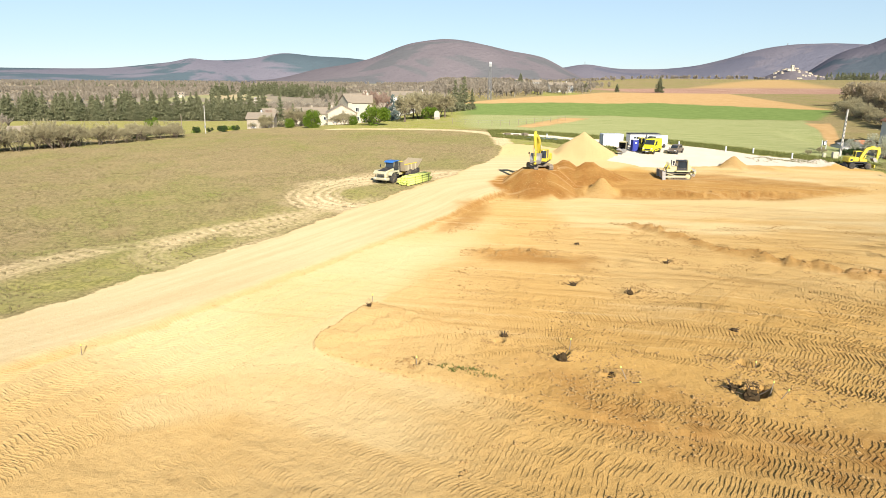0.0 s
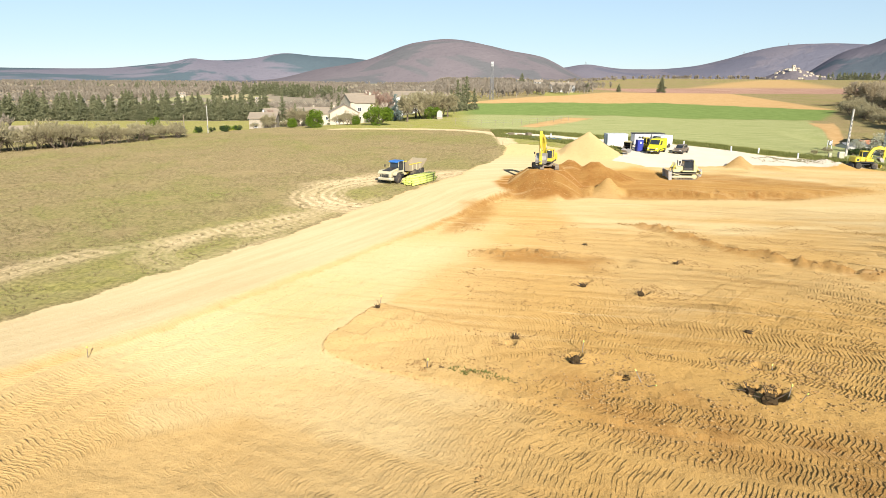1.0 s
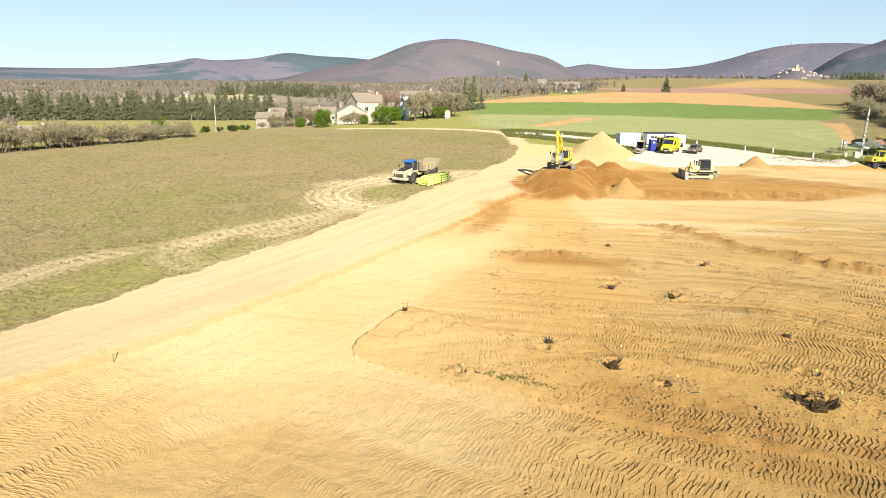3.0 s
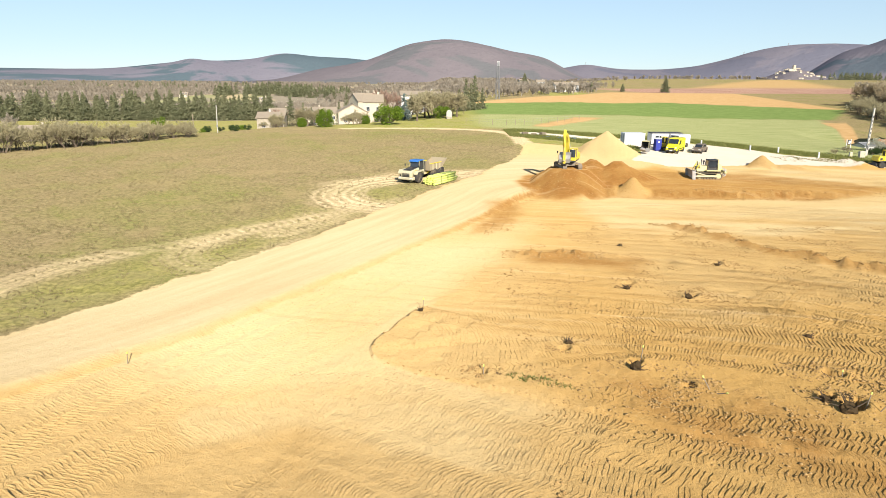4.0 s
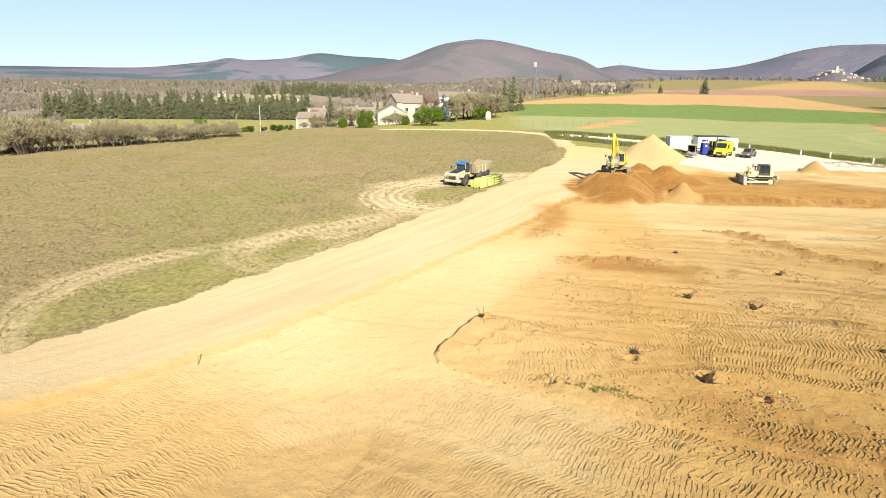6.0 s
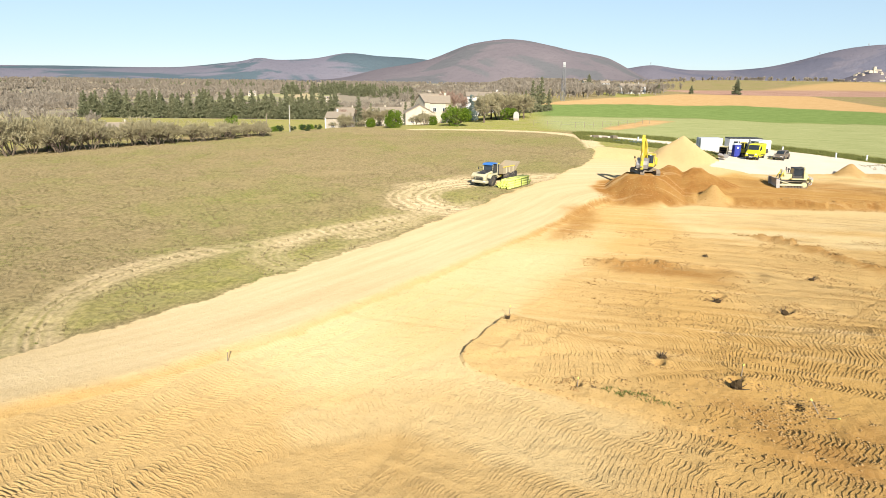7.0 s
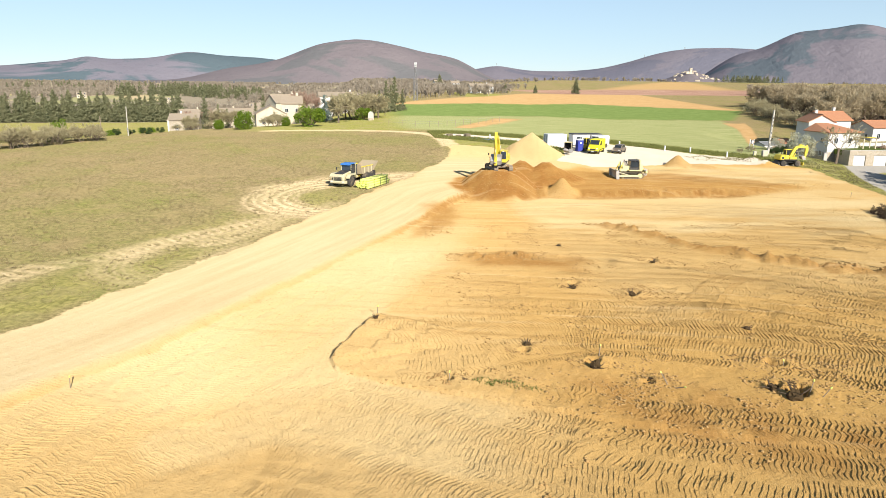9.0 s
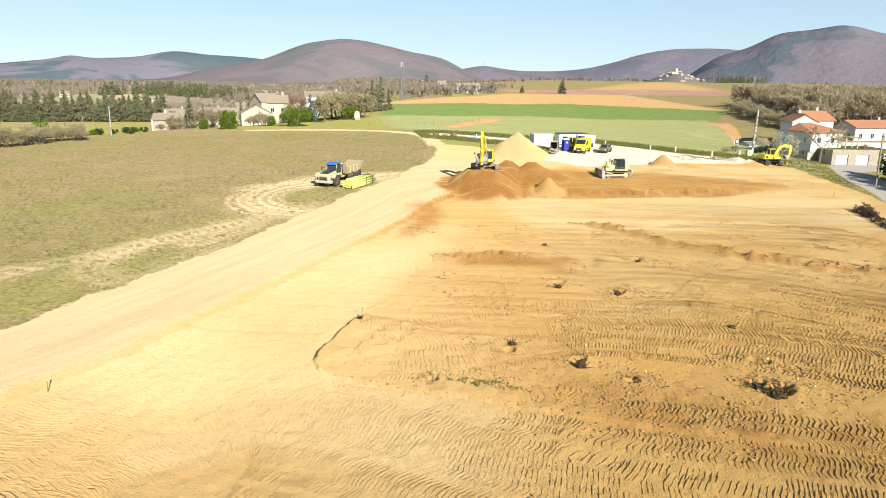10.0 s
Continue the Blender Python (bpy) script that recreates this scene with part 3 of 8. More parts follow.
lot = soft_in([(107.5, 201.8), (114, 199.8), (100, 171), (91.5, 153), (89.5, 155), (93, 162)], 0.4, 0.4, 5, 81)
plough = np.maximum(plough, np.maximum(tri, lot))
crop_pale, crop_green = crop_pale * (1 - plough), crop_green * (1 - plough)
vines = sstep(475, 490, GY - 0.0 * GX) * sstep(120, 150, GX) * sstep(700, 640, GY)
rough_grass = sstep(1.5, 6, np.minimum(CUT_D * 0 + GX - 53, 95 - GX) + 0 * GY) * sstep(60, 90, GY) * (1 - dirt)
rough_grass = np.maximum(rough_grass, sstep(110, 120, GY) * sstep(170, 150, GY) * sstep(8, 14, GX) * (1 - dirt))
rough_grass = np.maximum(rough_grass, sstep(158, 164, GY) * sstep(300, 240, GY) * sstep(-40, -25, GX) * sstep(12, 4, GX))

valley = sstep(30, 120, crest_distance(GX, GY)) * sstep(12, -10, GX)
valley = np.maximum(valley, sstep(560, 640, GY) * (1 - sstep(60, 160, GX)))
valley = np.maximum(valley, sstep(0, 3, GX - 5 - np.maximum(113 + 0.40 * (GY - 165), 116 + 0.62 * (GY - 198))) * sstep(168, 180, GY) * sstep(360, 330, GY))
pasture = soft_in([(-190, 180), (-110, 150), (-52, 172), (-48, 196), (-78, 352), (-262, 352)], 2, 4, 14, 84)
pasture = np.maximum(pasture, soft_in([(-75, 640), (25, 600), (50, 900), (-90, 980)], 4, 8, 30, 85))
valley = valley * (1 - pasture)
rough_grass = np.maximum(rough_grass, 0.75 * pasture)
edge_green = sstep(15, 1.5, -inside(GX, GY, DIRT) + 5 * fbm(GX, GY, 7, 3, 83)) * sstep(0, 2, -inside(GX, GY, DIRT)) * sstep(6, -2, GX) * sstep(110, 70, GY)
rough_grass = np.maximum(rough_grass, 0.6 * edge_green * (1 - tracks))
TRACK_2 = bend([(-12, 49), (10, 44.5), (32, 38.5), (56, 30)], 6)
TRACK_4 = bend([(-10, 73), (22, 71.5), (60, 72)], 8)


def family(line, lo, hi, fade, keep):
    d, s = along(GX, GY, line)
    w = sstep(lo - fade, lo, d) * sstep(hi + fade, hi, d) * keep
    return np.stack([s, d, w], 1)


pad_area = DUG * dirt * (1 - 0.75 * sstep(0.2, 1.0, scarp))
for hx, hy, r, dep in HOLES:
    pad_area = pad_area * sstep(1.0 * r, 2.2 * r, np.hypot(GX - hx, GY - hy))
fam2 = family(TRACK_2, -7.5, 24, 2.5, pad_area)
fam4 = family(TRACK_4, -9, 30, 3, pad_area * sstep(84.5, 82, GY) * (1 - wet_shade) * (1 - fam2[:, 2]))


def clods(x, y):
    """Small relief: crumbs and ruts on the bare soil, tussocks on the meadow."""
    r = np.hypot(x, y)
    soil = 0.05 * fbm(x, y, 0.55, 3, 90) + 0.05 * fbm(x, y, 2.2, 3, 93)
    lump = np.clip(vnoise(x, y, 0.33, 97) - 0.78, 0, 1) * 0.22
    turf = 0.10 * fbm(x, y, 0.8, 3, 95) + 0.12 * fbm(x, y, 3.5, 3, 96)
    k = dirt * sstep(160, 60, r)
    rut = 0.09 * tracks * sstep(150, 60, r)
    return k * (soil * (1 - 0.6 * road_w) + lump * (1 - road_w) * (0.25 + wet_shade)) + (1 - dirt) * turf * sstep(170, 60, r) * (1 - asphalt) * (1 - yard) - rut


GZ = GZ + clods(GX, GY)
nr, na = len(RADII), len(ANGLES)
mesh = bpy.data.meshes.new("ground")
mesh.vertices.add(nr * na)
mesh.vertices.foreach_set("co", np.stack([GX, GY, GZ], 1).astype(np.float32).ravel())
ii, jj = np.meshgrid(np.arange(nr - 1), np.arange(na), indexing="ij")
j2 = (jj + 1) % na
quads = np.stack([ii * na + jj, (ii + 1) * na + jj, (ii + 1) * na + j2, ii * na + j2], -1).reshape(-1, 4)[:, ::-1]
mesh.loops.add(quads.size)
mesh.loops.foreach_set("vertex_index", quads.ravel().astype(np.int32))
mesh.polygons.add(len(quads))
mesh.polygons.foreach_set("loop_start", (np.arange(len(quads)) * 4).astype(np.int32))
mesh.polygons.foreach_set("use_smooth", np.ones(len(quads), bool))
mesh.update(calc_edges=True)
COVER = {"cover_a": (dirt, road_w, wet_shade), "cover_b": (yard, asphalt, tracks), "cover_c": (crop_pale, crop_green, plough), "cover_d": (vines, rough_grass, pale),
         "marks_b": fam2.T, "marks_d": fam4.T, "flow": (CUT_S, CUT_D, valley)}
for name, cols in COVER.items():
    at = mesh.attributes.new(name, "FLOAT_VECTOR", "POINT")
    at.data.foreach_set("vector", np.stack(cols, 1).astype(np.float32).ravel())
ground = tagged(new("ground", mesh), "bare tan earthworks, dry meadow and crop fields", "ground", kind="structure")


def ground_material():
    k = Mat("ground_soil_and_grass")
    w = k.coord("World")
    dirt_, road_, wet_shade_ = k.parts(k.attr("cover_a").outputs["Vector"])
    yard_, asph_, trk_ = k.parts(k.attr("cover_b").outputs["Vector"])
    cpale, cgreen, plo = k.parts(k.attr("cover_c").outputs["Vector"])
    vin, rgrass, pal = k.parts(k.attr("cover_d").outputs["Vector"])
    big, mid, fine, grit = k.noise(0.045, 4, 0.55, w), k.noise(0.35, 5, 0.6, w), k.noise(2.4, 6, 0.65, w), k.noise(14, 5, 0.7, w)
    # dry meadow: straw and green
    straw = k.mix(k.ramp(fine, 0.3, 0.7), (0.165, 0.128, 0.064), (0.345, 0.268, 0.14))
    green = k.mix(k.ramp(fine, 0.3, 0.7), (0.128, 0.142, 0.038), (0.265, 0.255, 0.08))
    gf = k.math("ADD", k.math("MULTIPLY", k.ramp(big, 0.42, 0.66), 0.55), k.math("MULTIPLY", k.ramp(mid, 0.5, 0.72), 0.45))
    grass = k.mix(gf, straw, green)
    grass = k.mix(k.ramp(grit, 0.55, 0.8), grass, (0.42, 0.33, 0.18))
    grass = k.mix(k.math("MULTIPLY", k.ramp(k.noise(7.5, 4, 0.75, w), 0.5, 0.68), 0.55), grass, (0.125, 0.11, 0.052))
    grass = k.mix(k.math("MULTIPLY", k.ramp(k.noise(0.16, 4, 0.6, w), 0.5, 0.68), 0.4), grass, (0.31, 0.235, 0.12))
    rg = k.mix(k.ramp(fine, 0.3, 0.7), (0.15, 0.155, 0.04), (0.34, 0.32, 0.09))
    rg = k.mix(k.math("MULTIPLY", k.ramp(mid, 0.42, 0.62), 0.6), rg, (0.29, 0.25, 0.12))
    sflow, dflow, val = k.parts(k.attr("flow").outputs["Vector"])
    scrub = k.mix(mid, (0.185, 0.16, 0.115), (0.26, 0.22, 0.165))
    scrub = k.mix(k.math("MULTIPLY", k.ramp(k.noise(0.012, 3, 0.5, w), 0.54, 0.58), 0.75), scrub, (0.25, 0.25, 0.115))
    scrub = k.mix(k.math("MULTIPLY", k.ramp(k.noise(0.008, 2, 0.5, k.join(k.math("ADD", k.parts(w)[0], 900.0), k.parts(w)[1], 0.0)), 0.56, 0.6), 0.7), scrub, (0.40, 0.31, 0.19))
    grass = k.mix(val, grass, scrub)
    col = k.mix(rgrass, grass, rg)
    # fields, with drill rows
    px, py, pz = k.parts(w)
    rowv = k.noise(1.0, 2, 0.5, k.join(k.math("MULTIPLY", px, 0.03), k.math("MULTIPLY", py, 0.55), 0.0))
    drill = k.noise(1.0, 4, 0.65, k.join(k.math("MULTIPLY", px, 0.10), k.math("MULTIPLY", py, 2.2), 0.0))
    cp = k.mix(k.ramp(k.math("ADD", k.math("MULTIPLY", fine, 0.35), k.math("MULTIPLY", drill, 0.65)), 0.3, 0.7), (0.17, 0.205, 0.065), (0.40, 0.385, 0.195))
    cg = k.mix(k.ramp(k.math("ADD", k.math("MULTIPLY", mid, 0.4), k.math("MULTIPLY", drill, 0.6)), 0.3, 0.7), (0.115, 0.165, 0.045), (0.20, 0.26, 0.085))
    pl = k.mix(k.ramp(k.math("ADD", k.math("MULTIPLY", mid, 0.4), k.math("MULTIPLY", drill, 0.6)), 0.3, 0.7), (0.375, 0.23, 0.095), (0.515, 0.345, 0.17))
    vi = k.mix(k.ramp(rowv, 0.3, 0.7), (0.22, 0.115, 0.08), (0.44, 0.29, 0.215))
    col = k.mix(cpale, col, cp)
    col = k.mix(cgreen, col, cg)
    col = k.mix(plo, col, pl)
    col = k.mix(vin, col, vi)
    # bare soil
    tan = k.mix(k.math("ADD", k.math("MULTIPLY", mid, 0.6), k.math("MULTIPLY", fine, 0.4)), (0.44, 0.262, 0.08), (0.58, 0.368, 0.132))
    tan = k.mix(k.math("MULTIPLY", pal, 0.85), tan, k.mix(fine, (0.60, 0.48, 0.26), (0.69, 0.572, 0.34)))
    orange = k.mix(fine, (0.215, 0.098, 0.025), (0.37, 0.180, 0.052))
    soil = k.mix(k.math("MULTIPLY", wet_shade_, k.math("MULTIPLY_ADD", k.ramp(mid, 0.3, 0.7), 0.5, 0.65), clamp=True), tan, orange)
    streak = k.noise(1.0, 5, 0.6, k.join(k.math("MULTIPLY", sflow, 0.06), k.math("MULTIPLY", dflow, 0.9), 0.0))
    packed = k.mix(k.math("ADD", k.math("MULTIPLY", k.ramp(streak, 0.3, 0.7), 0.6), k.math("MULTIPLY", fine, 0.4)), (0.455, 0.35, 0.195), (0.61, 0.49, 0.30))
    soil = k.mix(k.math("MULTIPLY", road_, 0.85), soil, packed)
    crumb = k.noise(6.0, 5, 0.75, w)
    soil = k.mix(k.math("MULTIPLY", k.ramp(crumb, 0.56, 0.70), k.math("MULTIPLY_ADD", road_, -0.45, 0.68)), soil, (0.28, 0.155, 0.055))
    dust = k.noise(34, 3, 0.7, w)
    soil = k.mix(k.math("MULTIPLY", k.ramp(grit, 0.56, 0.74), 0.5), soil, (0.27, 0.15, 0.05))
    soil = k.mix(k.math("MULTIPLY", k.ramp(dust, 0.6, 0.75), k.math("MULTIPLY_ADD", road_, -0.25, 0.4)), soil, (0.24, 0.13, 0.045))
    soil = k.mix(k.math("MULTIPLY", k.ramp(crumb, 0.46, 0.32), 0.35), soil, (0.60, 0.43, 0.215))
    s2, d2, m2 = k.parts(k.attr("marks_b").outputs["Vector"])
    drag = k.noise(1.0, 5, 0.65, k.join(k.math("MULTIPLY", s2, 0.05), k.math("MULTIPLY", d2, 0.95), 0.0))
    calm = k.math("MULTIPLY", k.math("MULTIPLY_ADD", road_, -0.3, 0.48), k.math("ADD", m2, k.math("ADD", wet_shade_, k.parts(k.attr("marks_d").outputs["Vector"])[2]), clamp=True))
    calm = k.math("MULTIPLY", calm, k.math("MULTIPLY_ADD", pal, -0.75, 1.0, clamp=True))
    soil = k.mix(k.math("MULTIPLY", k.ramp(drag, 0.52, 0.68), calm), soil, (0.62, 0.45, 0.235))
    soil = k.mix(k.math("MULTIPLY", k.ramp(drag, 0.48, 0.32), calm), soil, (0.30, 0.165, 0.05))
    edge = k.math("MULTIPLY_ADD", k.math("SUBTRACT", fine, 0.5), 1.1, dirt_)
    col = k.mix(k.ramp(edge, 0.3, 0.7), col, soil)
    tr = k.math("MULTIPLY", trk_, k.math("MULTIPLY_ADD", fine, 1.4, 0.05), clamp=True)
    col = k.mix(tr, col, k.mix(grit, (0.56, 0.42, 0.24), (0.74, 0.58, 0.37)))
    chalk = k.mix(k.math("ADD", k.math("MULTIPLY", mid, 0.6), k.math("MULTIPLY", grit, 0.4)), (0.50, 0.42, 0.31), (0.70, 0.63, 0.52))
    col = k.mix(k.ramp(k.math("MULTIPLY_ADD", k.math("SUBTRACT", fine, 0.5), 0.9, yard_), 0.3, 0.7), col, chalk)
    col = k.mix(asph_, col, k.mix(grit, (0.34, 0.31, 0.27), (0.45, 0.42, 0.37)))
    n2 = k.bump(k.math("ADD", k.math("MULTIPLY", grit, 0.5), k.math("ADD", fine, k.math("MULTIPLY", crumb, 1.0))), 0.9, 0.08)
    k.put(k.bsdf.inputs["Base Color"], col)
    dif = k.n.new("ShaderNodeBsdfDiffuse")
    k.put(dif.inputs["Color"], col)
    dif.inputs["Roughness"].default_value = 1.0
    k.put(dif.inputs["Normal"], n2)
    k.l.new(dif.outputs[0], k.out.inputs["Surface"])
    return k.m


SOIL = ground_material()
mesh.materials.append(SOIL)


def surface(x, y, values):
    """Values of the ground sheet read off at any place near the site."""
    r, a = np.hypot(x + 3.0, y), np.arctan2(x + 3.0, y)
    i = np.clip(np.searchsorted(RADII, r) - 1, 0, nr - 2)
    j = np.clip(np.searchsorted(ANGLES, a) - 1, 0, na - 2)
    u = (r - RADII[i]) / (RADII[i + 1] - RADII[i])
    v = (a - ANGLES[j]) / (ANGLES[j + 1] - ANGLES[j])
    g = np.asarray(values).reshape(nr, na)
    return (g[i, j] * (1 - u) + g[i + 1, j] * u) * (1 - v) + (g[i, j + 1] * (1 - u) + g[i + 1, j + 1] * u) * v


# ---- prints of crawlers and lugged tyres: each bar a small ridge of soil ----
def print_bars(line, offsets, rnd, pitch, width, high, keep, steady=0.75):
    """Lanes beside a line; every lane a row of bars, straight, slanted or bent into chevrons. Gives the bars' ridge points and heights."""
    line = bend(line, 0.5)
    seg = np.hypot(*np.diff(line, axis=0).T)
    run = np.concatenate([[0], np.cumsum(seg)])
    rows = []
    for off in offsets:
        off = off + rnd.uniform(-0.12, 0.12)
        s = np.arange(rnd.uniform(0, 3), run[-1] - rnd.uniform(0, 3), pitch * rnd.uniform(0.92, 1.08))
        if len(s) < 4:
            continue
        s = s + rnd.normal(0, 0.012, len(s))
        way = off + 0.16 * np.sin(s / rnd.uniform(5, 9) + rnd.uniform(0, 6))
        tilt, bow = rnd.choice([0.34, 0.22, 0.1, -0.18, -0.3]), rnd.choice([0.0, 0.0, 0.25, 0.4, -0.25])
        tall = high * rnd.uniform(0.65, 1.2)
        wide = width * rnd.uniform(0.8, 1.12)
        seed = rnd.randint(0, 60)
        for k in np.linspace(-0.5, 0.5, 5):
            along_k = s + wide * (tilt * k + bow * (0.5 - abs(k) * 2) * 0.5) + rnd.normal(0, 0.012, len(s))
            px, py = np.interp(along_k, run, line[:, 0]), np.interp(along_k, run, line[:, 1])
            qx, qy = np.interp(along_k + 0.4, run, line[:, 0]), np.interp(along_k + 0.4, run, line[:, 1])
            n = np.hypot(qx - px, qy - py) + 1e-6
            tx, ty = (qx - px) / n, (qy - py) / n
            d = way + k * wide
            x, y = px - ty * d, py + tx * d
            h = tall * np.clip(rnd.normal(0.95, 0.28, len(s)), 0.2, 1.6) * (0.6 if abs(k) > 0.4 else 1.0)
            rows.append((k, x, y, tx, ty, h, s, seed, steady))
    out = []
    for i in range(0, len(rows), 5):
        five = rows[i:i + 5]
        mx, my = five[2][1], five[2][2]
        ok = (vnoise(mx, my, 2.6, five[0][7]) < five[0][8]) & (rnd.rand(len(mx)) < 0.96) & keep(mx, my)
        P = np.stack([np.stack(f[1:6], -1)[ok] for f in five], 1)
        out.append(P)
    return np.concatenate(out) if out else np.zeros((0, 5, 5))


def in_pad(x, y):
    """On the dug floor, clear of the pits, the ledge and the face."""
    ok = (along(x, y, CUT)[0] < -0.9) & (y < 84)
    for hx, hy, r, dep in HOLES:
        ok &= np.hypot(x - hx, y - hy) > 1.5 * r
    return ok & (np.abs(along(x, y, LEDGE)[0]) > 0.3)


def below(x, y):
    return along(x, y, LEDGE_RUN)[0] < -0.25


LEDGE_RUN = bend([(-8.1, 36.2), (-6.2, 33.8), (-3.5, 32.4), (2, 29.7), (6, 27.6), (12, 25.4), (20, 22), (30, 17)], 1.0)
SHELF = [(-8.1, 36.2), (-5.6, 42.6), (-3, 46), (3, 44), (9, 40), (4, 37), (8, 31), (6, 27.6), (2, 29.7), (-3.5, 32.4), (-6.2, 33.8)]


def off_shelf(x, y):
    """Past the smooth ground between the ledge and the pits."""
    return (inside(x, y, SHELF) < 0.3) | (vnoise(x, y, 1.7, 31) > 0.62)


def east_half(x, y):
    return x > 1.5 + 0.9 * (27 - y) + 1.6 * fbm(x, y, 2.0, 2, 34)


rnd = np.random.RandomState(401)
PRINTS = [
    # below the ledge, bending round from the track on the west
    print_bars([(-14.5, 27.9), (-10.4, 29.9), (-7.0, 28.9), (-4.4, 27.4), (-1.2, 25.1), (5, 21.3), (12, 17.4)], np.arange(-7.5, 4.8, 1.12), rnd, 0.225, 1.06, 0.038,
               lambda x, y: in_pad(x, y) & below(x, y) & (x > -13) & ~east_half(x, y), 0.82),
    # the moist strip under the pits
    print_bars([(0.4, 31.6), (4.3, 30.3), (6.3, 28.9), (9.8, 27.4), (13.2, 26.2), (16.5, 24.7), (24, 20.6), (31, 16)], np.arange(-8.4, 0.9, 1.02), rnd, 0.225, 1.06, 0.048,
               lambda x, y: in_pad(x, y) & off_shelf(x, y) & east_half(x, y), 0.88),
    # the wide floor
    print_bars([(-6, 38.2), (-1.6, 38.6), (1.7, 39.6), (5.6, 40.5), (9, 40.2), (13, 39), (18, 36.4), (24, 32.8), (32, 27)], np.arange(-4.6, 4.2, 0.9), rnd, 0.225, 0.9, 0.052, in_pad, 0.86),
    print_bars([(-3, 51), (4, 50.6), (10.6, 49), (19.1, 48.0), (24.1, 45), (26.5, 42.4), (29, 39.4), (36, 32)], np.arange(-6.5, 5.4, 0.95), rnd, 0.235, 0.9, 0.050,
               lambda x, y: in_pad(x, y) & (x > -4 + 0.5 * (50 - y)), 0.8),
    print_bars([(6, 60.2), (14.1, 59.3), (18.6, 57.9), (26.4, 52.5), (34.3, 45.1), (42, 37)], np.arange(-5, 7.2, 1.0), rnd, 0.245, 0.9, 0.048,
               lambda x, y: in_pad(x, y) & (np.abs(along(x, y, BERM)[0]) > 0.9), 0.78),
    print_bars([(7, 40.9), (13.5, 41.3), (16.2, 42.6), (19.3, 46.1), (22.2, 48.8), (28, 51)], (-1.0, 1.0), rnd, 0.22, 0.62, 0.045, in_pad, 0.95),
    print_bars([(20, 57), (17.5, 60), (18, 64), (22, 67)], (-0.95, 0.95), rnd, 0.25, 0.6, 0.045, in_pad, 0.9),
    print_bars([(10, 74.6), (18.7, 74.3), (32, 73.2), (44.7, 70.4), (51.6, 65), (55, 58)], np.arange(-15, 9, 1.05), rnd, 0.28, 0.9, 0.044,
               lambda x, y: in_pad(x, y) & (np.abs(along(x, y, BERM)[0]) > 1.0) & (x < 56), 0.7),
    print_bars([(30, 38), (38, 44), (46, 52), (53, 62)], np.arange(-6, 5, 1.1), rnd, 0.265, 0.9, 0.046, in_pad, 0.6),
    # on the upper shelf where the bulldozer turns
    print_bars([(22, 101.5), (34, 101), (46, 99.6), (58, 96.5), (64, 92)], np.arange(-9, 4.2, 1.1), rnd, 0.34, 0.7, 0.06,
               lambda x, y: (along(x, y, CUT)[0] > 1.8) & (y < 104) & (np.hypot(x - 45.6, y - 105.4) > 3.5) & (x > 27), 0.6),
    # up the west side towards the haul road
    print_bars([(-28.5, 17), (-25.7, 22.1), (-24.6, 23.8), (-23.4, 25.8), (-21.5, 29.8), (-20.1, 33.4), (-17.2, 39), (-13.5, 46), (-9, 55)], np.arange(-7.2, 3.4, 1.0), rnd, 0.235, 0.86, 0.06,
               lambda x, y: (along(x, y, CUT)[0] < 0.6) & (x < -11 + 0.25 * (y - 28)) & (y < 47 + 5 * vnoise(x, y, 5, 3)), 0.74),
    print_bars([(-21.5, 17.5), (-18.9, 22.1), (-16.9, 25.3), (-15, 26.9), (-12.6, 28.6), (-9.2, 30.2)], np.arange(-1.0, 3.4, 1.05), rnd, 0.235, 0.98, 0.055, in_pad, 0.75),
]
BARS = np.concatenate(PRINTS)
nb = len(BARS)
bx, by, btx, bty, bh = (BARS[..., c] for c in range(5))
near_side, far_side, crest = 0.06, -0.044, -0.012
bx3 = np.stack([bx + btx * near_side, bx + btx * crest, bx + btx * far_side], -1)
by3 = np.stack([by + bty * near_side, by + bty * crest, by + bty * far_side], -1)
jit = np.random.RandomState(77)
bx3 = bx3 + jit.normal(0, 0.008, bx3.shape)
by3 = by3 + jit.normal(0, 0.008, by3.shape)
bz3 = surface(bx3.ravel(), by3.ravel(), GZ).reshape(bx3.shape) + np.stack([0 * bh - 0.02, bh, 0 * bh - 0.02], -1)
base = (np.arange(nb) * 15)[:, None, None]
k5, k2 = np.meshgrid(np.arange(4), np.arange(2), indexing="ij")
corner = (k5 * 3 + k2).ravel()
bar_faces = np.stack([base[:, :, 0] + corner, base[:, :, 0] + corner + 1, base[:, :, 0] + corner + 4, base[:, :, 0] + corner + 3], -1).reshape(-1, 4)
bar_mesh = array_mesh("track_prints", np.stack([bx3.ravel(), by3.ravel(), bz3.ravel()], 1), bar_faces, SOIL)
for name, cols in COVER.items():
    at = bar_mesh.attributes.new(name, "FLOAT_VECTOR", "POINT")
    at.data.foreach_set("vector", np.stack([surface(bx3.ravel(), by3.ravel(), c) for c in cols], 1).astype(np.float32).ravel())
tagged(new("track_prints", bar_mesh), "rows of crawler and tyre prints pressed into dry tan soil", "soil", kind="stuff")


def ground_z(x, y):
    """Height of the ground at a place."""
    z = site(np.array([float(x)]), np.array([float(y)]))[0]
    return float(z[0])


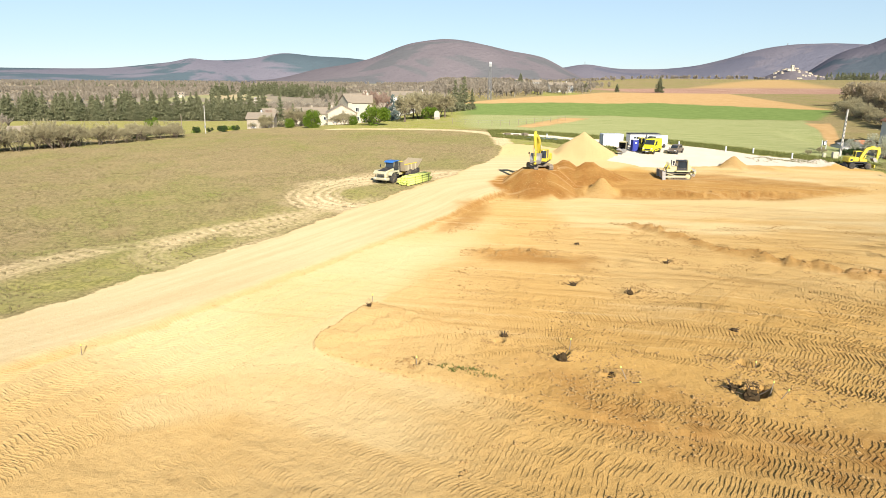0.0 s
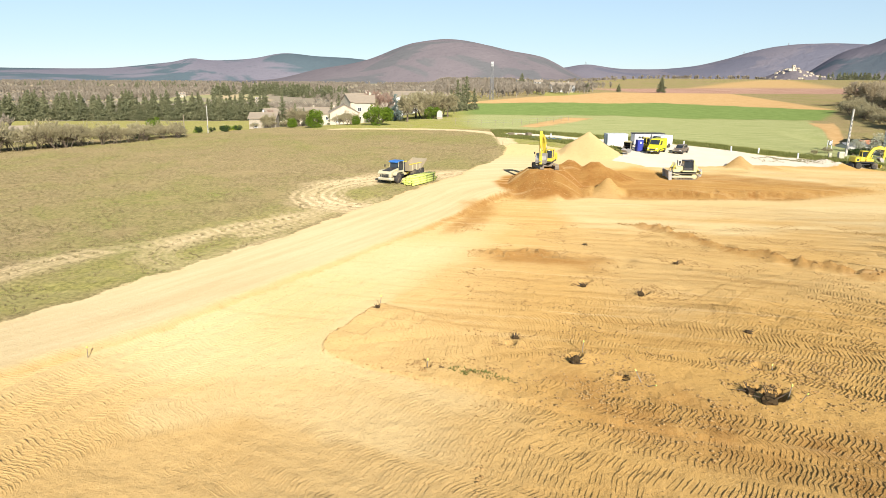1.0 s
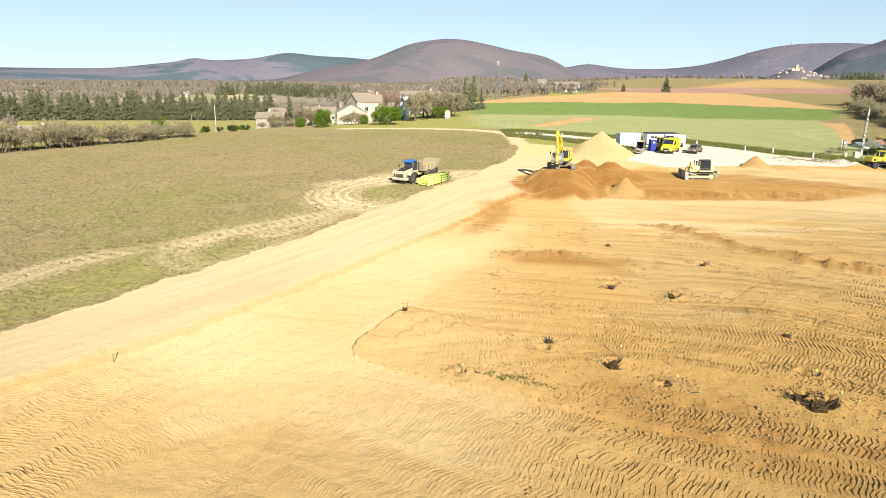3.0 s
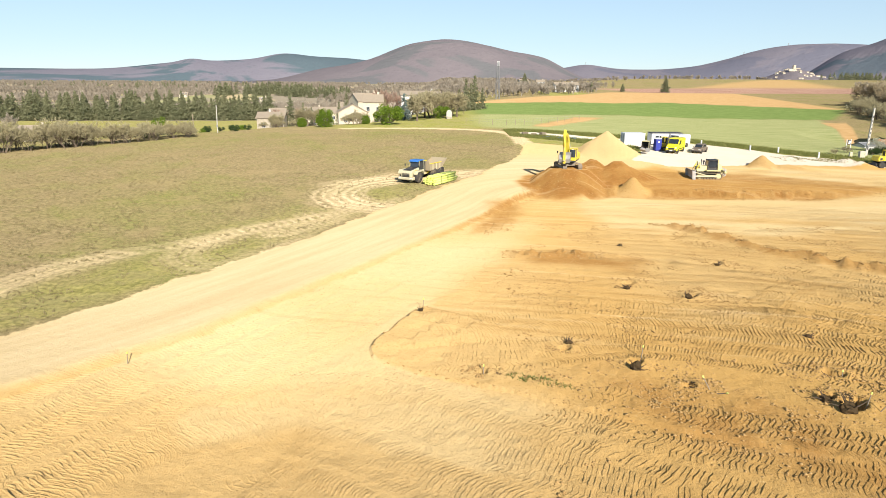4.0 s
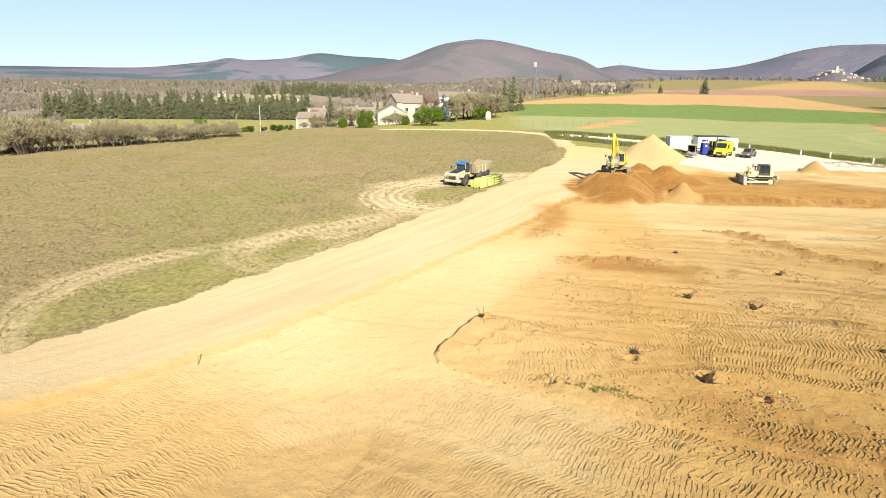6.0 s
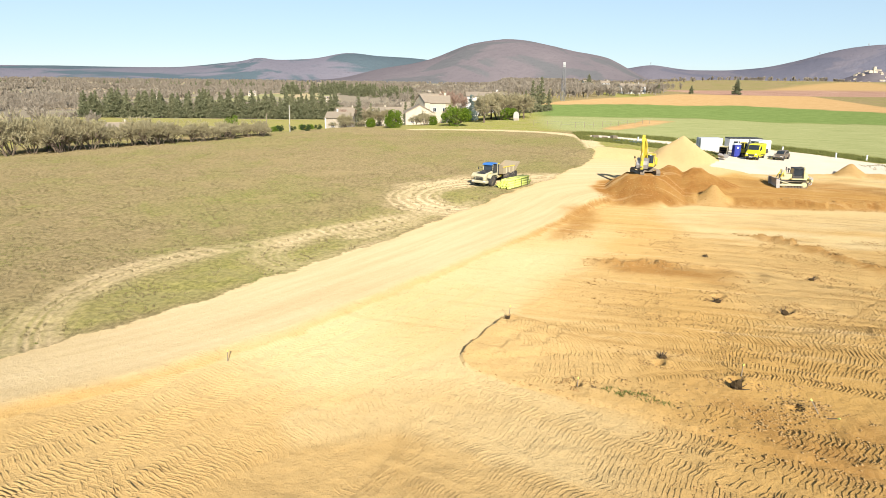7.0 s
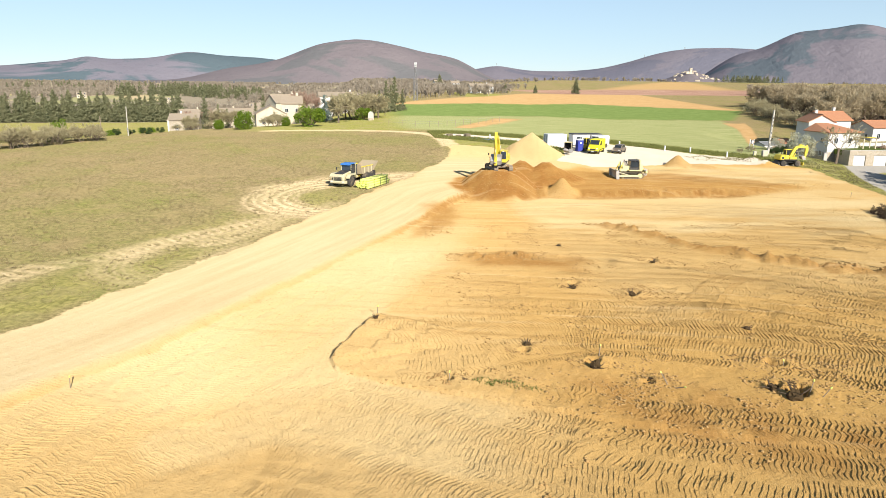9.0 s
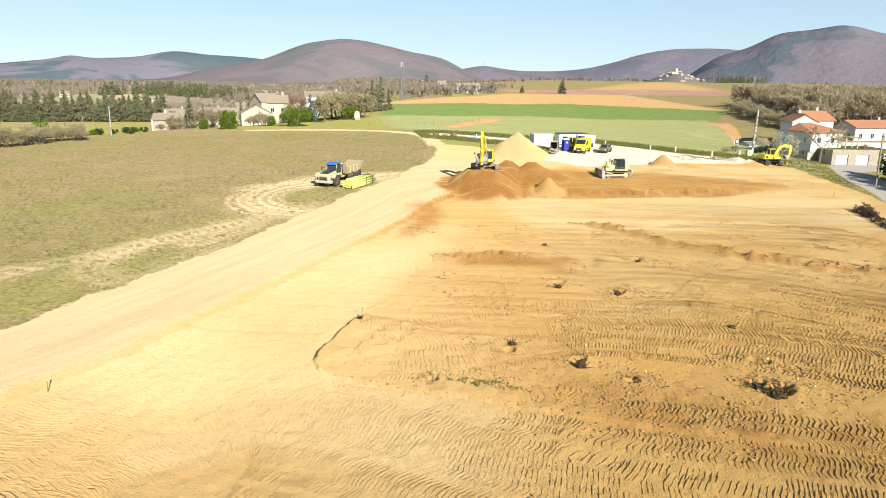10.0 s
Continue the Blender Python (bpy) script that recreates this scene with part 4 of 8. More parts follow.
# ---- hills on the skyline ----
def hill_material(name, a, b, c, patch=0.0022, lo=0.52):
    """Bare woods on a slope with distance haze in the colour: violet-brown, with patches of evergreen and scree."""
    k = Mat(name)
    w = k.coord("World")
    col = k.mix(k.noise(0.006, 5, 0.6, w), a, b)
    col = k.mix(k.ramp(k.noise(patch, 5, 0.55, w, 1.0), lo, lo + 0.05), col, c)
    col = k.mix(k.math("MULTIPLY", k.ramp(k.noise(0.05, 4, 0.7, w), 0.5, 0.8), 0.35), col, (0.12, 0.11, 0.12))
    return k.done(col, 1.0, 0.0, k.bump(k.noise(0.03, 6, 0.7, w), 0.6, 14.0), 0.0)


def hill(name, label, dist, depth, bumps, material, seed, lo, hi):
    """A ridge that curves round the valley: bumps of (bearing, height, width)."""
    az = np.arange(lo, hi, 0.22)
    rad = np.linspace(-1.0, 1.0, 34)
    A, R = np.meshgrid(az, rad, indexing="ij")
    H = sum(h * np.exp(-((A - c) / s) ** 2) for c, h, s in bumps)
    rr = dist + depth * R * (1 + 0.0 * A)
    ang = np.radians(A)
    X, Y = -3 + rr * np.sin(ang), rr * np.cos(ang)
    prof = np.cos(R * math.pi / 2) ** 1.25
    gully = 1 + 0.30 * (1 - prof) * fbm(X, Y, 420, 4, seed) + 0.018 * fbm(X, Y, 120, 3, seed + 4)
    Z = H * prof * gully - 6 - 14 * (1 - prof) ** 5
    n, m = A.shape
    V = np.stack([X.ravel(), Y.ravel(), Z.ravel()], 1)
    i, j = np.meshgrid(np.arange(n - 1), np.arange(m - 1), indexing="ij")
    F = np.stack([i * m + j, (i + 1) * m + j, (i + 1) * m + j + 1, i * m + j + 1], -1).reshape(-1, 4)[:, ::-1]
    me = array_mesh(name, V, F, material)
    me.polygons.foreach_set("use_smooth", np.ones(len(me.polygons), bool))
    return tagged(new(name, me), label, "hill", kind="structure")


# violet-blue of distance haze mixed into the slope colours, bluest on the far ridges
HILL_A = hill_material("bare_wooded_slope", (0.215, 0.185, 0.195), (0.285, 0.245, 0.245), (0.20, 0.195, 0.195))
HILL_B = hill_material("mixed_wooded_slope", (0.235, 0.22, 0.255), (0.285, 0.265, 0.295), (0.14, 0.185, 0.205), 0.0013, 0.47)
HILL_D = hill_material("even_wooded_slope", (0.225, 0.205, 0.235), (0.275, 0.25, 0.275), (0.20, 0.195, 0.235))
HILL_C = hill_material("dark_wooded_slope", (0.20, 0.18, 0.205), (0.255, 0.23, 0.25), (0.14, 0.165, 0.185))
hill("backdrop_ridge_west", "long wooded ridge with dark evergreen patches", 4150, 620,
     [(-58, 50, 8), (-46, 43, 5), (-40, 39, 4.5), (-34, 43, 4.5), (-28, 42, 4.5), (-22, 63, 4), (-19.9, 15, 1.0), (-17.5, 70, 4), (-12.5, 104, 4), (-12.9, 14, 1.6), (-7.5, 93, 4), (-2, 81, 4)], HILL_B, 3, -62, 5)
hill("backdrop_round_hill", "broad round hill of bare brown woods, haze-tinted violet", 3450, 640,
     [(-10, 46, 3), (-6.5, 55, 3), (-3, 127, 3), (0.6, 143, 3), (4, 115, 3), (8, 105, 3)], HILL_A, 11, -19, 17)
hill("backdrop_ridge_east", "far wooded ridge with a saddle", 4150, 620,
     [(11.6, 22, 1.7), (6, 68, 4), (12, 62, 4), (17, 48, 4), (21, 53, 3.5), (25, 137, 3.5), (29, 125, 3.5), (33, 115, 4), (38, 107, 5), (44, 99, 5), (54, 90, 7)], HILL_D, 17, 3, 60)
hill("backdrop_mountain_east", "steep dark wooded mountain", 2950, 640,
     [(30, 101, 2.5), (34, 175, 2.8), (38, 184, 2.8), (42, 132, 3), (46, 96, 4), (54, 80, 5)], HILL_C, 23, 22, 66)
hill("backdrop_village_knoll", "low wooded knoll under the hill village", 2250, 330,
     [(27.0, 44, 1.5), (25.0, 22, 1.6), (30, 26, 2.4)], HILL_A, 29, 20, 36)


# ---- machines ----
def crawler(parent, y, length, r, width, z0=0.0, shoes=34, rim=None):
    """One crawler: a frame with rollers, and a belt of shoes round sprocket and idler."""
    fr = part("track_frame", slab(shape(), [(-length / 2 + r, z0 + r * 0.55), (length / 2 - r, z0 + r * 0.55), (length / 2 - r * 1.2, z0 + r * 1.25), (-length / 2 + r * 1.2, z0 + r * 1.25)], y - width * 0.3, y + width * 0.3, 0.03), rim or TRACK_STEEL, parent)
    for i in range(6):
        x = -length / 2 + r * 1.6 + (length - 3.2 * r) * i / 5
        part("roller", turned(shape(), (x, y, z0 + r * 0.42), [(-width * 0.42, r * 0.26), (-width * 0.2, r * 0.34), (width * 0.2, r * 0.34), (width * 0.42, r * 0.26)], 10), TRACK_STEEL, fr)
    for sgn in (-1, 1):
        part("sprocket" if sgn < 0 else "idler", turned(shape(), (sgn * (length / 2 - r), y, z0 + r), [(-width * 0.3, r * 0.5), (-width * 0.2, r * 0.84), (width * 0.2, r * 0.84), (width * 0.3, r * 0.5)], 16), rim or TRACK_STEEL, fr)
    belt = shape()
    straight = length - 2 * r
    total = 2 * straight + 2 * math.pi * r
    for i in range(shoes):
        s = total * i / shoes
        if s < straight:
            x, z, a = -straight / 2 + s, z0, 0.0
        elif s < straight + math.pi * r:
            t = (s - straight) / r
            x, z, a = straight / 2 + r * math.sin(t), z0 + r - r * math.cos(t), -t
        elif s < 2 * straight + math.pi * r:
            x, z, a = straight / 2 - (s - straight - math.pi * r), z0 + 2 * r, math.pi
        else:
            t = (s - 2 * straight - math.pi * r) / r
            x, z, a = -straight / 2 - r * math.sin(t), z0 + r + r * math.cos(t), math.pi - t
        m = Matrix.Translation((x, y, z)) @ Matrix.Rotation(a, 4, "Y")
        box(belt, (0, 0, 0.035), (total / shoes * 0.94, width, 0.05), 0, m)
        box(belt, (-0.06, 0, -0.01), (0.03, width, 0.05), 0, m)
    part("track_belt", belt, TRACK_STEEL, parent, "mud-caked steel track belt")


def cab(parent, c, s, frame_mat, glass_mat=None, slope=0.12, roof_mat=None):
    """A glazed cab: four posts, roof, lower panels and panes between."""
    x, y, z = c
    l, w, h = s
    f = shape()
    for sx in (-1, 1):
        for sy in (-1, 1):
            top = Vector((x + sx * l / 2 - (slope if sx > 0 else 0), y + sy * w / 2 * 0.94, z + h))
            rod(f, (x + sx * l / 2, y + sy * w / 2, z), top, 0.05, 0.045, 6)
    box(f, (x, y, z + h * 0.14), (l, w, h * 0.28), 0.03)
    body = part("cab", f, frame_mat, parent)
    part("cab_roof", box(shape(), (x - slope * 0.4, y, z + h + 0.05), (l * 1.02, w * 1.02, 0.13), 0.05), roof_mat or frame_mat, body)
    gm = glass_mat or GLASS
    zc, hh = z + h * 0.63, h * 0.64
    for sy in (-1, 1):
        part("side_window", box(shape(), (x - slope * 0.3, y + sy * (w / 2 - 0.035), zc), (l * 0.84, 0.02, hh)), gm, body)
    part("windscreen", slab(shape(), [(x + l / 2 - 0.03, z + h * 0.3), (x + l / 2 - 0.01, z + h * 0.3), (x + l / 2 - slope * 0.9 - 0.01, z + h * 0.97), (x + l / 2 - slope * 0.9 - 0.03, z + h * 0.97)], y - w * 0.42, y + w * 0.42), gm, body)
    part("rear_window", box(shape(), (x - l / 2 + 0.02, y, zc), (0.02, w * 0.8, hh)), gm, body)
    return body


def bucket(parent, c, a, w, size, material):
    """A digging bucket: curved shell, side plates and teeth."""
    m = Matrix.Translation(c) @ Matrix.Rotation(a, 4, "Y")
    bm = shape()
    prof = [(0.0, 0.0), (0.12, -0.42), (0.42, -0.78), (0.85, -0.9), (1.2, -0.72)]
    inner = [(x * 0.93 + 0.06, z * 0.9 - 0.03) for x, z in reversed(prof)]
    slab(bm, [(x * size, z * size) for x, z in prof + inner], -w / 2, w / 2)
    for sy in (-1, 1):
        slab(bm, [(x * size, z * size) for x, z in prof + [(1.1, -0.45), (0.6, 0.05)]], sy * w / 2 - 0.03, sy * w / 2 + 0.03)
    bm.transform(m)
    b = part("bucket", bm, material, parent, "scoured grey steel bucket")
    for i in range(5):
        t = shape()
        y = -w / 2 + 0.1 + (w - 0.2) * i / 4
        slab(t, [(1.15 * size, -0.76 * size), (1.45 * size, -0.60 * size), (1.2 * size, -0.68 * size)], y - 0.06, y + 0.06)
        t.transform(m)
        part("tooth", t, STEEL, b)
    return b


def arm(name, parent, line, widths, thick, material, lettered=False):
    """A box-section beam that follows a line in x, z with its own depth at each point."""
    pts = [Vector((x, 0, z)) for x, z in line]
    up, lo = [], []
    for i, p in enumerate(pts):
        d = (pts[min(i + 1, len(pts) - 1)] - pts[max(i - 1, 0)]).normalized()
        n = Vector((-d.z, 0, d.x))
        up.append(p + n * widths[i] / 2)
        lo.append(p - n * widths[i] / 2)
    b = slab(shape(), [(v.x, v.z) for v in up + lo[::-1]], -thick / 2, thick / 2, 0.025)
    return part(name, b, material, parent)


def ram(parent, p, q, r=0.07, split=0.55):
    p, q = Vector(p), Vector(q)
    c = part("ram", rod(shape(), p, p.lerp(q, split), r, None, 10), YELLOW, parent, "", True)
    part("ram_rod", rod(shape(), p.lerp(q, split * 0.9), q, r * 0.55, None, 8), STEEL, c, "bright steel ram rod", True)


def tracked_excavator(m, upper_turn, track_turn):
    ex = thing("excavator", "yellow tracked excavator on a soil heap, boom raised", "excavator", m)
    under = part("undercarriage", box(shape(), (0, 0, 0.72), (1.7, 1.7, 0.5), 0.08), TRACK_STEEL, ex)
    for sy in (-1, 1):
        crawler(under, sy * 1.2, 4.1, 0.44, 0.62, 0.0, 36)
    part("slew_ring", turned(shape(), (0, 0, 0), [(0.95, 0.72), (1.12, 0.72)], 24, "z"), DARK, ex)
    up = Matrix.Rotation(radians(upper_turn), 4, "Z")
    before = set(ex.children)
    deck = part("upper_deck", slab(shape(), [(-2.2, 1.14), (1.6, 1.14), (1.6, 1.38), (-2.2, 1.38)], -1.25, 1.25, 0.05), DARK, ex)
    cw = part("counterweight", slab(shape(), [(-2.75, 1.35), (-2.85, 1.6), (-2.8, 2.2), (-2.6, 2.35), (-1.95, 2.35), (-1.95, 1.16), (-2.5, 1.16)], -1.3, 1.3, 0.12), YELLOW, ex)
    part("emblem", box(shape(), (-2.83, 0.0, 1.85), (0.05, 1.1, 0.22)), BAR, cw)
    eng = part("engine_cover", slab(shape(), [(-1.95, 1.38), (-1.95, 2.28), (-0.5, 2.22), (-0.4, 1.38)], -1.27, 1.27, 0.07), YELLOW, ex)
    for i in range(5):
        part("vent_slat", box(shape(), (-1.2, -1.28, 1.62 + i * 0.1), (0.9, 0.03, 0.04)), DARK, eng)
    part("exhaust", rod(shape(), (-1.3, 0.5, 2.2), (-1.3, 0.5, 2.75), 0.07, 0.06, 10), DARK, eng)
    part("air_cleaner", turned(shape(), (-0.9, -0.3, 0), [(2.2, 0.16), (2.45, 0.18), (2.52, 0.08)], 12, "z"), DARK, eng)
    for sy in (-0.9, 0.9):
        part("handrail", rod(rod(rod(shape(), (-1.8, sy, 2.25), (-1.8, sy, 2.65), 0.03), (-0.6, sy, 2.2), (-0.6, sy, 2.65), 0.03), (-1.8, sy, 2.65), (-0.6, sy, 2.65), 0.03), DARK, eng)
    part("toolbox", box(shape(), (0.75, -0.85, 1.62), (1.5, 0.75, 0.5), 0.06), YELLOW, ex)
    cab(ex, (0.75, 0.82, 1.4), (1.75, 0.98, 1.62), YELLOW, slope=0.2)
    boom = arm("boom", ex, [(0.2, 1.5), (0.75, 3.0), (1.5, 4.35), (2.45, 5.05), (3.9, 5.45)], [0.55, 0.72, 0.82, 0.62, 0.42], 0.48, YELLOW)
    for i in range(6):
        part("lettering_bar", box(shape(), (2.35 + i * 0.2, -0.245, 5.05 + i * 0.055), (0.14, 0.012, 0.2)), BAR, boom)
    for sy in (-0.36, 0.36):
        ram(boom, (0.9, sy, 1.5), (1.45, sy, 3.9), 0.09)
    ram(boom, (1.3, 0, 4.85), (3.75, 0, 6.0), 0.09)
    part("hose", rod(rod(shape(), (0.5, 0.1, 3.2), (1.5, 0.12, 4.85), 0.035), (1.5, 0.12, 4.85), (3.6, 0.12, 5.75), 0.035), DARK, boom)
    stick = arm("stick", ex, [(3.75, 6.0), (3.95, 5.4), (3.75, 3.2), (3.5, 1.15)], [0.3, 0.62, 0.45, 0.28], 0.36, YELLOW)
    ram(stick, (4.28, 0, 5.1), (4.15, 0, 2.4), 0.075)
    part("bucket_link", box(shape(), (3.85, 0, 1.6), (0.6, 0.3, 0.12), 0.03), STEEL, stick)
    bucket(ex, (3.45, 0, 1.25), radians(205), 1.55, 1.25, STEEL)
    part("work_lamp", box(shape(), (1.55, 0.82, 3.02), (0.12, 0.25, 0.14), 0.03), LAMP_LENS, ex)
    part("mirror", box(rod(shape(), (1.5, -1.2, 1.9), (1.7, -1.35, 2.5), 0.02), (1.7, -1.35, 2.6), (0.05, 0.2, 0.3), 0.02), DARK, ex)
    for o in list(ex.children):
        if o not in before:
            o.matrix_basis = up @ o.matrix_basis
    turn = Matrix.Rotation(radians(track_turn), 4, "Z")
    under.matrix_basis = turn
    return ex


def bulldozer(m):
    bd = thing("bulldozer", "dusty pale yellow crawler bulldozer pushing soil", "bulldozer", m)
    for sy in (-1, 1):
        crawler(bd, sy * 1.02, 3.5, 0.46, 0.6, 0.0, 34, PALE_YELLOW)
        part("push_arm", slab(shape(), [(-0.9, 0.35), (2.15, 0.3), (2.15, 0.55), (-0.9, 0.6)], sy * 1.42 - 0.09, sy * 1.42 + 0.09, 0.03), CREAM, bd)
    part("hull", slab(shape(), [(-1.6, 0.55), (1.55, 0.55), (1.6, 1.0), (-1.6, 1.15)], -0.68, 0.68, 0.05), DARK, bd)
    hood = part("engine_hood", slab(shape(), [(0.15, 1.0), (1.62, 1.0), (1.66, 1.6), (1.5, 1.75), (0.15, 1.85)], -0.52, 0.52, 0.06), PALE_YELLOW, bd)
    for i in range(6):
        part("grille_bar", box(shape(), (1.67, 0, 1.12 + i * 0.1), (0.03, 0.8, 0.045)), DARK, hood)
    part("exhaust", rod(shape(), (1.0, 0.15, 1.9), (1.0, 0.15, 2.75), 0.07, 0.08, 10), DARK, hood)
    part("precleaner", turned(shape(), (0.55, -0.2, 0), [(1.95, 0.09), (2.3, 0.09), (2.32, 0.17), (2.5, 0.17), (2.54, 0.06)], 12, "z"), DARK, hood)
    for sy in (-1, 1):
        part("fender", box(shape(), (-0.5, sy, 1.22), (2.0, 0.75, 0.14), 0.04), PALE_YELLOW, bd)
        part("blade_brace", rod(shape(), (0.6, sy * 1.42, 0.6), (2.1, sy * 1.5, 1.0), 0.07), CREAM, bd)
    part("fuel_tank", box(shape(), (-1.45, 0, 1.6), (0.65, 1.5, 0.85), 0.1), PALE_YELLOW, bd)
    cab(bd, (-0.45, 0, 1.25), (1.3, 1.4, 1.35), DARK, slope=0.1, roof_mat=DARK)
    for sy in (-1, 1):
        part("roll_post", rod(shape(), (-1.3, sy * 0.8, 1.2), (-1.2, sy * 0.78, 2.7), 0.1, 0.1, 8), PALE_YELLOW, bd)
    part("roll_bar", rod(shape(), (-1.2, -0.8, 2.7), (-1.2, 0.8, 2.7), 0.1, 0.1, 8), PALE_YELLOW, bd)
    # blade, curved, with end bits and lift rams
    prof = [(2.25, 0.02), (2.2, 0.35), (2.22, 0.7), (2.34, 1.05), (2.5, 1.25)]
    back = [(x - 0.1, z) for x, z in reversed(prof)]
    blade = part("blade", slab(shape(), prof + back, -1.75, 1.75), STEEL, bd, "scoured steel blade, blue in shade")
    for sy in (-1, 1):
        part("blade_end", slab(shape(), [(2.05, 0.02), (2.5, 0.02), (2.62, 1.25), (2.15, 1.2)], sy * 1.77 - 0.04, sy * 1.77 + 0.04), STEEL, blade)
        ram(bd, (1.3, sy * 0.72, 2.25), (2.15, sy * 0.72, 0.75), 0.08)
        part("ram_yoke", slab(shape(), [(1.1, 1.6), (1.35, 1.6), (1.5, 2.35), (1.25, 2.4)], sy * 0.72 - 0.1, sy * 0.72 + 0.1, 0.02), PALE_YELLOW, bd)
    # ripper
    rip = part("ripper_beam", box(shape(), (-2.3, 0, 0.95), (0.3, 1.9, 0.3), 0.05), PALE_YELLOW, bd)
    for y in (-0.7, 0, 0.7):
        part("ripper_shank", slab(shape(), [(-2.45, 1.45), (-2.2, 1.45), (-2.25, 0.6), (-2.0, 0.28), (-2.4, 0.5)], y - 0.06, y + 0.06, 0.01), STEEL, rip)
    for sy in (-0.45, 0.45):
        part("ripper_link", rod(shape(), (-1.6, sy, 0.7), (-2.25, sy, 0.9), 0.09, 0.09, 8), PALE_YELLOW, rip)
        ram(rip, (-1.65, sy, 1.5), (-2.3, sy, 1.1), 0.07)
    part("hand_rail", rod(rod(shape(), (0.1, -0.9, 1.3), (0.1, -0.9, 2.0), 0.025), (0.1, -0.9, 2.0), (-0.2, -0.9, 2.3), 0.025), DARK, bd)
    return bd


def dump_truck(m):
    tr = thing("dump_truck", "dusty articulated dump truck, blue cab roof, empty body", "truck", m)
    # front unit faces +x
    hood = part("bonnet", slab(shape(), [(1.7, 1.0), (4.1, 0.95), (4.2, 1.55), (3.9, 1.95), (1.7, 2.25)], -0.95, 0.95, 0.1), CREAM, tr)
    part("bonnet_top", slab(shape(), [(1.75, 2.26), (3.88, 1.96), (3.9, 2.0), (1.75, 2.32)], -0.72, 0.72), DARK, hood, "dark grey bonnet panel")
    part("emblem", box(shape(), (2.7, -0.955, 1.75), (0.9, 0.02, 0.4)), YELLOW, hood)
    part("emblem", box(shape(), (2.7, 0.955, 1.75), (0.9, 0.02, 0.4)), YELLOW, hood)
    for i in range(6):
        part("grille_bar", box(shape(), (4.2, 0, 1.02 + 0.1 * i), (0.05, 1.3, 0.05)), DARK, hood)
    bum = part("bumper", slab(shape(), [(3.6, 0.5), (4.35, 0.55), (4.4, 0.95), (3.6, 1.0)], -1.35, 1.35, 0.08), CREAM, tr)
    for sy in (-1, 1):
        part("headlamp", box(shape(), (4.36, sy * 1.0, 0.85), (0.1, 0.35, 0.2), 0.03), LAMP_LENS, bum)
        part("fender", slab(shape(), [(1.5, 1.35), (1.8, 1.75), (3.2, 1.75), (3.7, 1.3), (3.75, 1.5), (3.3, 1.95), (1.7, 1.95), (1.4, 1.5)], sy * 1.45 - 0.3 - 0.02, sy * 1.45 + 0.3, 0.02), CREAM, tr)
        wheel(tr, (2.6, sy * 1.28, 0.86), 0.86, 0.62, side=sy)
    c = cab(tr, (1.0, 0.0, 1.25), (1.6, 1.75, 2.0), CREAM, slope=0.25, roof_mat=BLUE)
    part("cab_visor", slab(shape(), [(1.55, 3.2), (2.0, 3.12), (2.0, 3.2), (1.55, 3.36)], -0.85, 0.85), BLUE, c, "blue cab visor")
    part("steps", box(box(box(shape(), (1.2, -1.15, 0.6), (0.6, 0.35, 0.06)), (1.2, -1.15, 0.95), (0.6, 0.35, 0.06)), (1.2, -1.15, 1.3), (0.7, 0.4, 0.06)), DARK, tr)
    for sy in (-1, 1):
        part("mirror", box(rod(shape(), (1.9, sy * 0.85, 2.6), (2.2, sy * 1.35, 2.7), 0.025), (2.2, sy * 1.4, 2.55), (0.06, 0.2, 0.45), 0.02), DARK, tr)
    part("exhaust", rod(shape(), (0.0, 0.9, 1.6), (0.0, 0.9, 3.1), 0.1, 0.09, 10), DARK, tr)
    part("front_chassis", box(shape(), (1.6, 0, 0.95), (4.2, 0.95, 0.4), 0.05), DARK, tr)
    part("hitch", rod(shape(), (-0.5, 0, 0.6), (-0.5, 0, 1.4), 0.3, 0.3, 14), DARK, tr)
    # rear unit
    part("rear_chassis", box(shape(), (-3.0, 0, 1.05), (4.8, 0.9, 0.4), 0.05), PALE_YELLOW, tr)
    for x in (-2.3, -4.0):
        for sy in (-1, 1):
            wheel(tr, (x, sy * 1.2, 0.86), 0.86, 0.62, side=sy)
        part("axle", rod(shape(), (x, -1.1, 0.86), (x, 1.1, 0.86), 0.16, 0.16, 10), DARK, tr)
    body = shape()
    side = [(-0.7, 1.5), (-0.5, 2.7), (-4.3, 2.45), (-6.1, 3.1), (-6.05, 2.9), (-4.6, 1.75), (-3.2, 1.45)]
    for sy in (-1, 1):
        slab(body, side, sy * 1.38 - 0.05, sy * 1.38 + 0.05)
    slab(body, [(-0.7, 1.5), (-3.2, 1.45), (-4.6, 1.75), (-6.05, 2.95), (-6.1, 3.05), (-4.65, 1.88), (-3.2, 1.58), (-0.7, 1.62)], -1.36, 1.36)
    slab(body, [(-0.7, 1.5), (-0.45, 3.0), (-0.55, 3.0), (-0.8, 1.5)], -1.36, 1.36)
    bd = part("dump_body", body, WORN_BODY, tr, "scoured tan steel dump body")
    for x in (-1.6, -2.7, -3.8):
        for sy in (-1, 1):
            part("body_rib", box(shape(), (x, sy * 1.46, 2.05), (0.14, 0.1, 0.95), 0.02), CREAM, bd)
    part("body_rim", box(box(shape(), (-2.4, -1.42, 2.6), (3.7, 0.16, 0.14), 0.03), (-2.4, 1.42, 2.6), (3.7, 0.16, 0.14), 0.03), YELLOW, bd, "yellow body rim")
    part("soil_load", box(shape(), (-2.3, 0, 1.9), (2.6, 2.4, 0.5), 0.2), CLOD, bd, "soil left in the body")
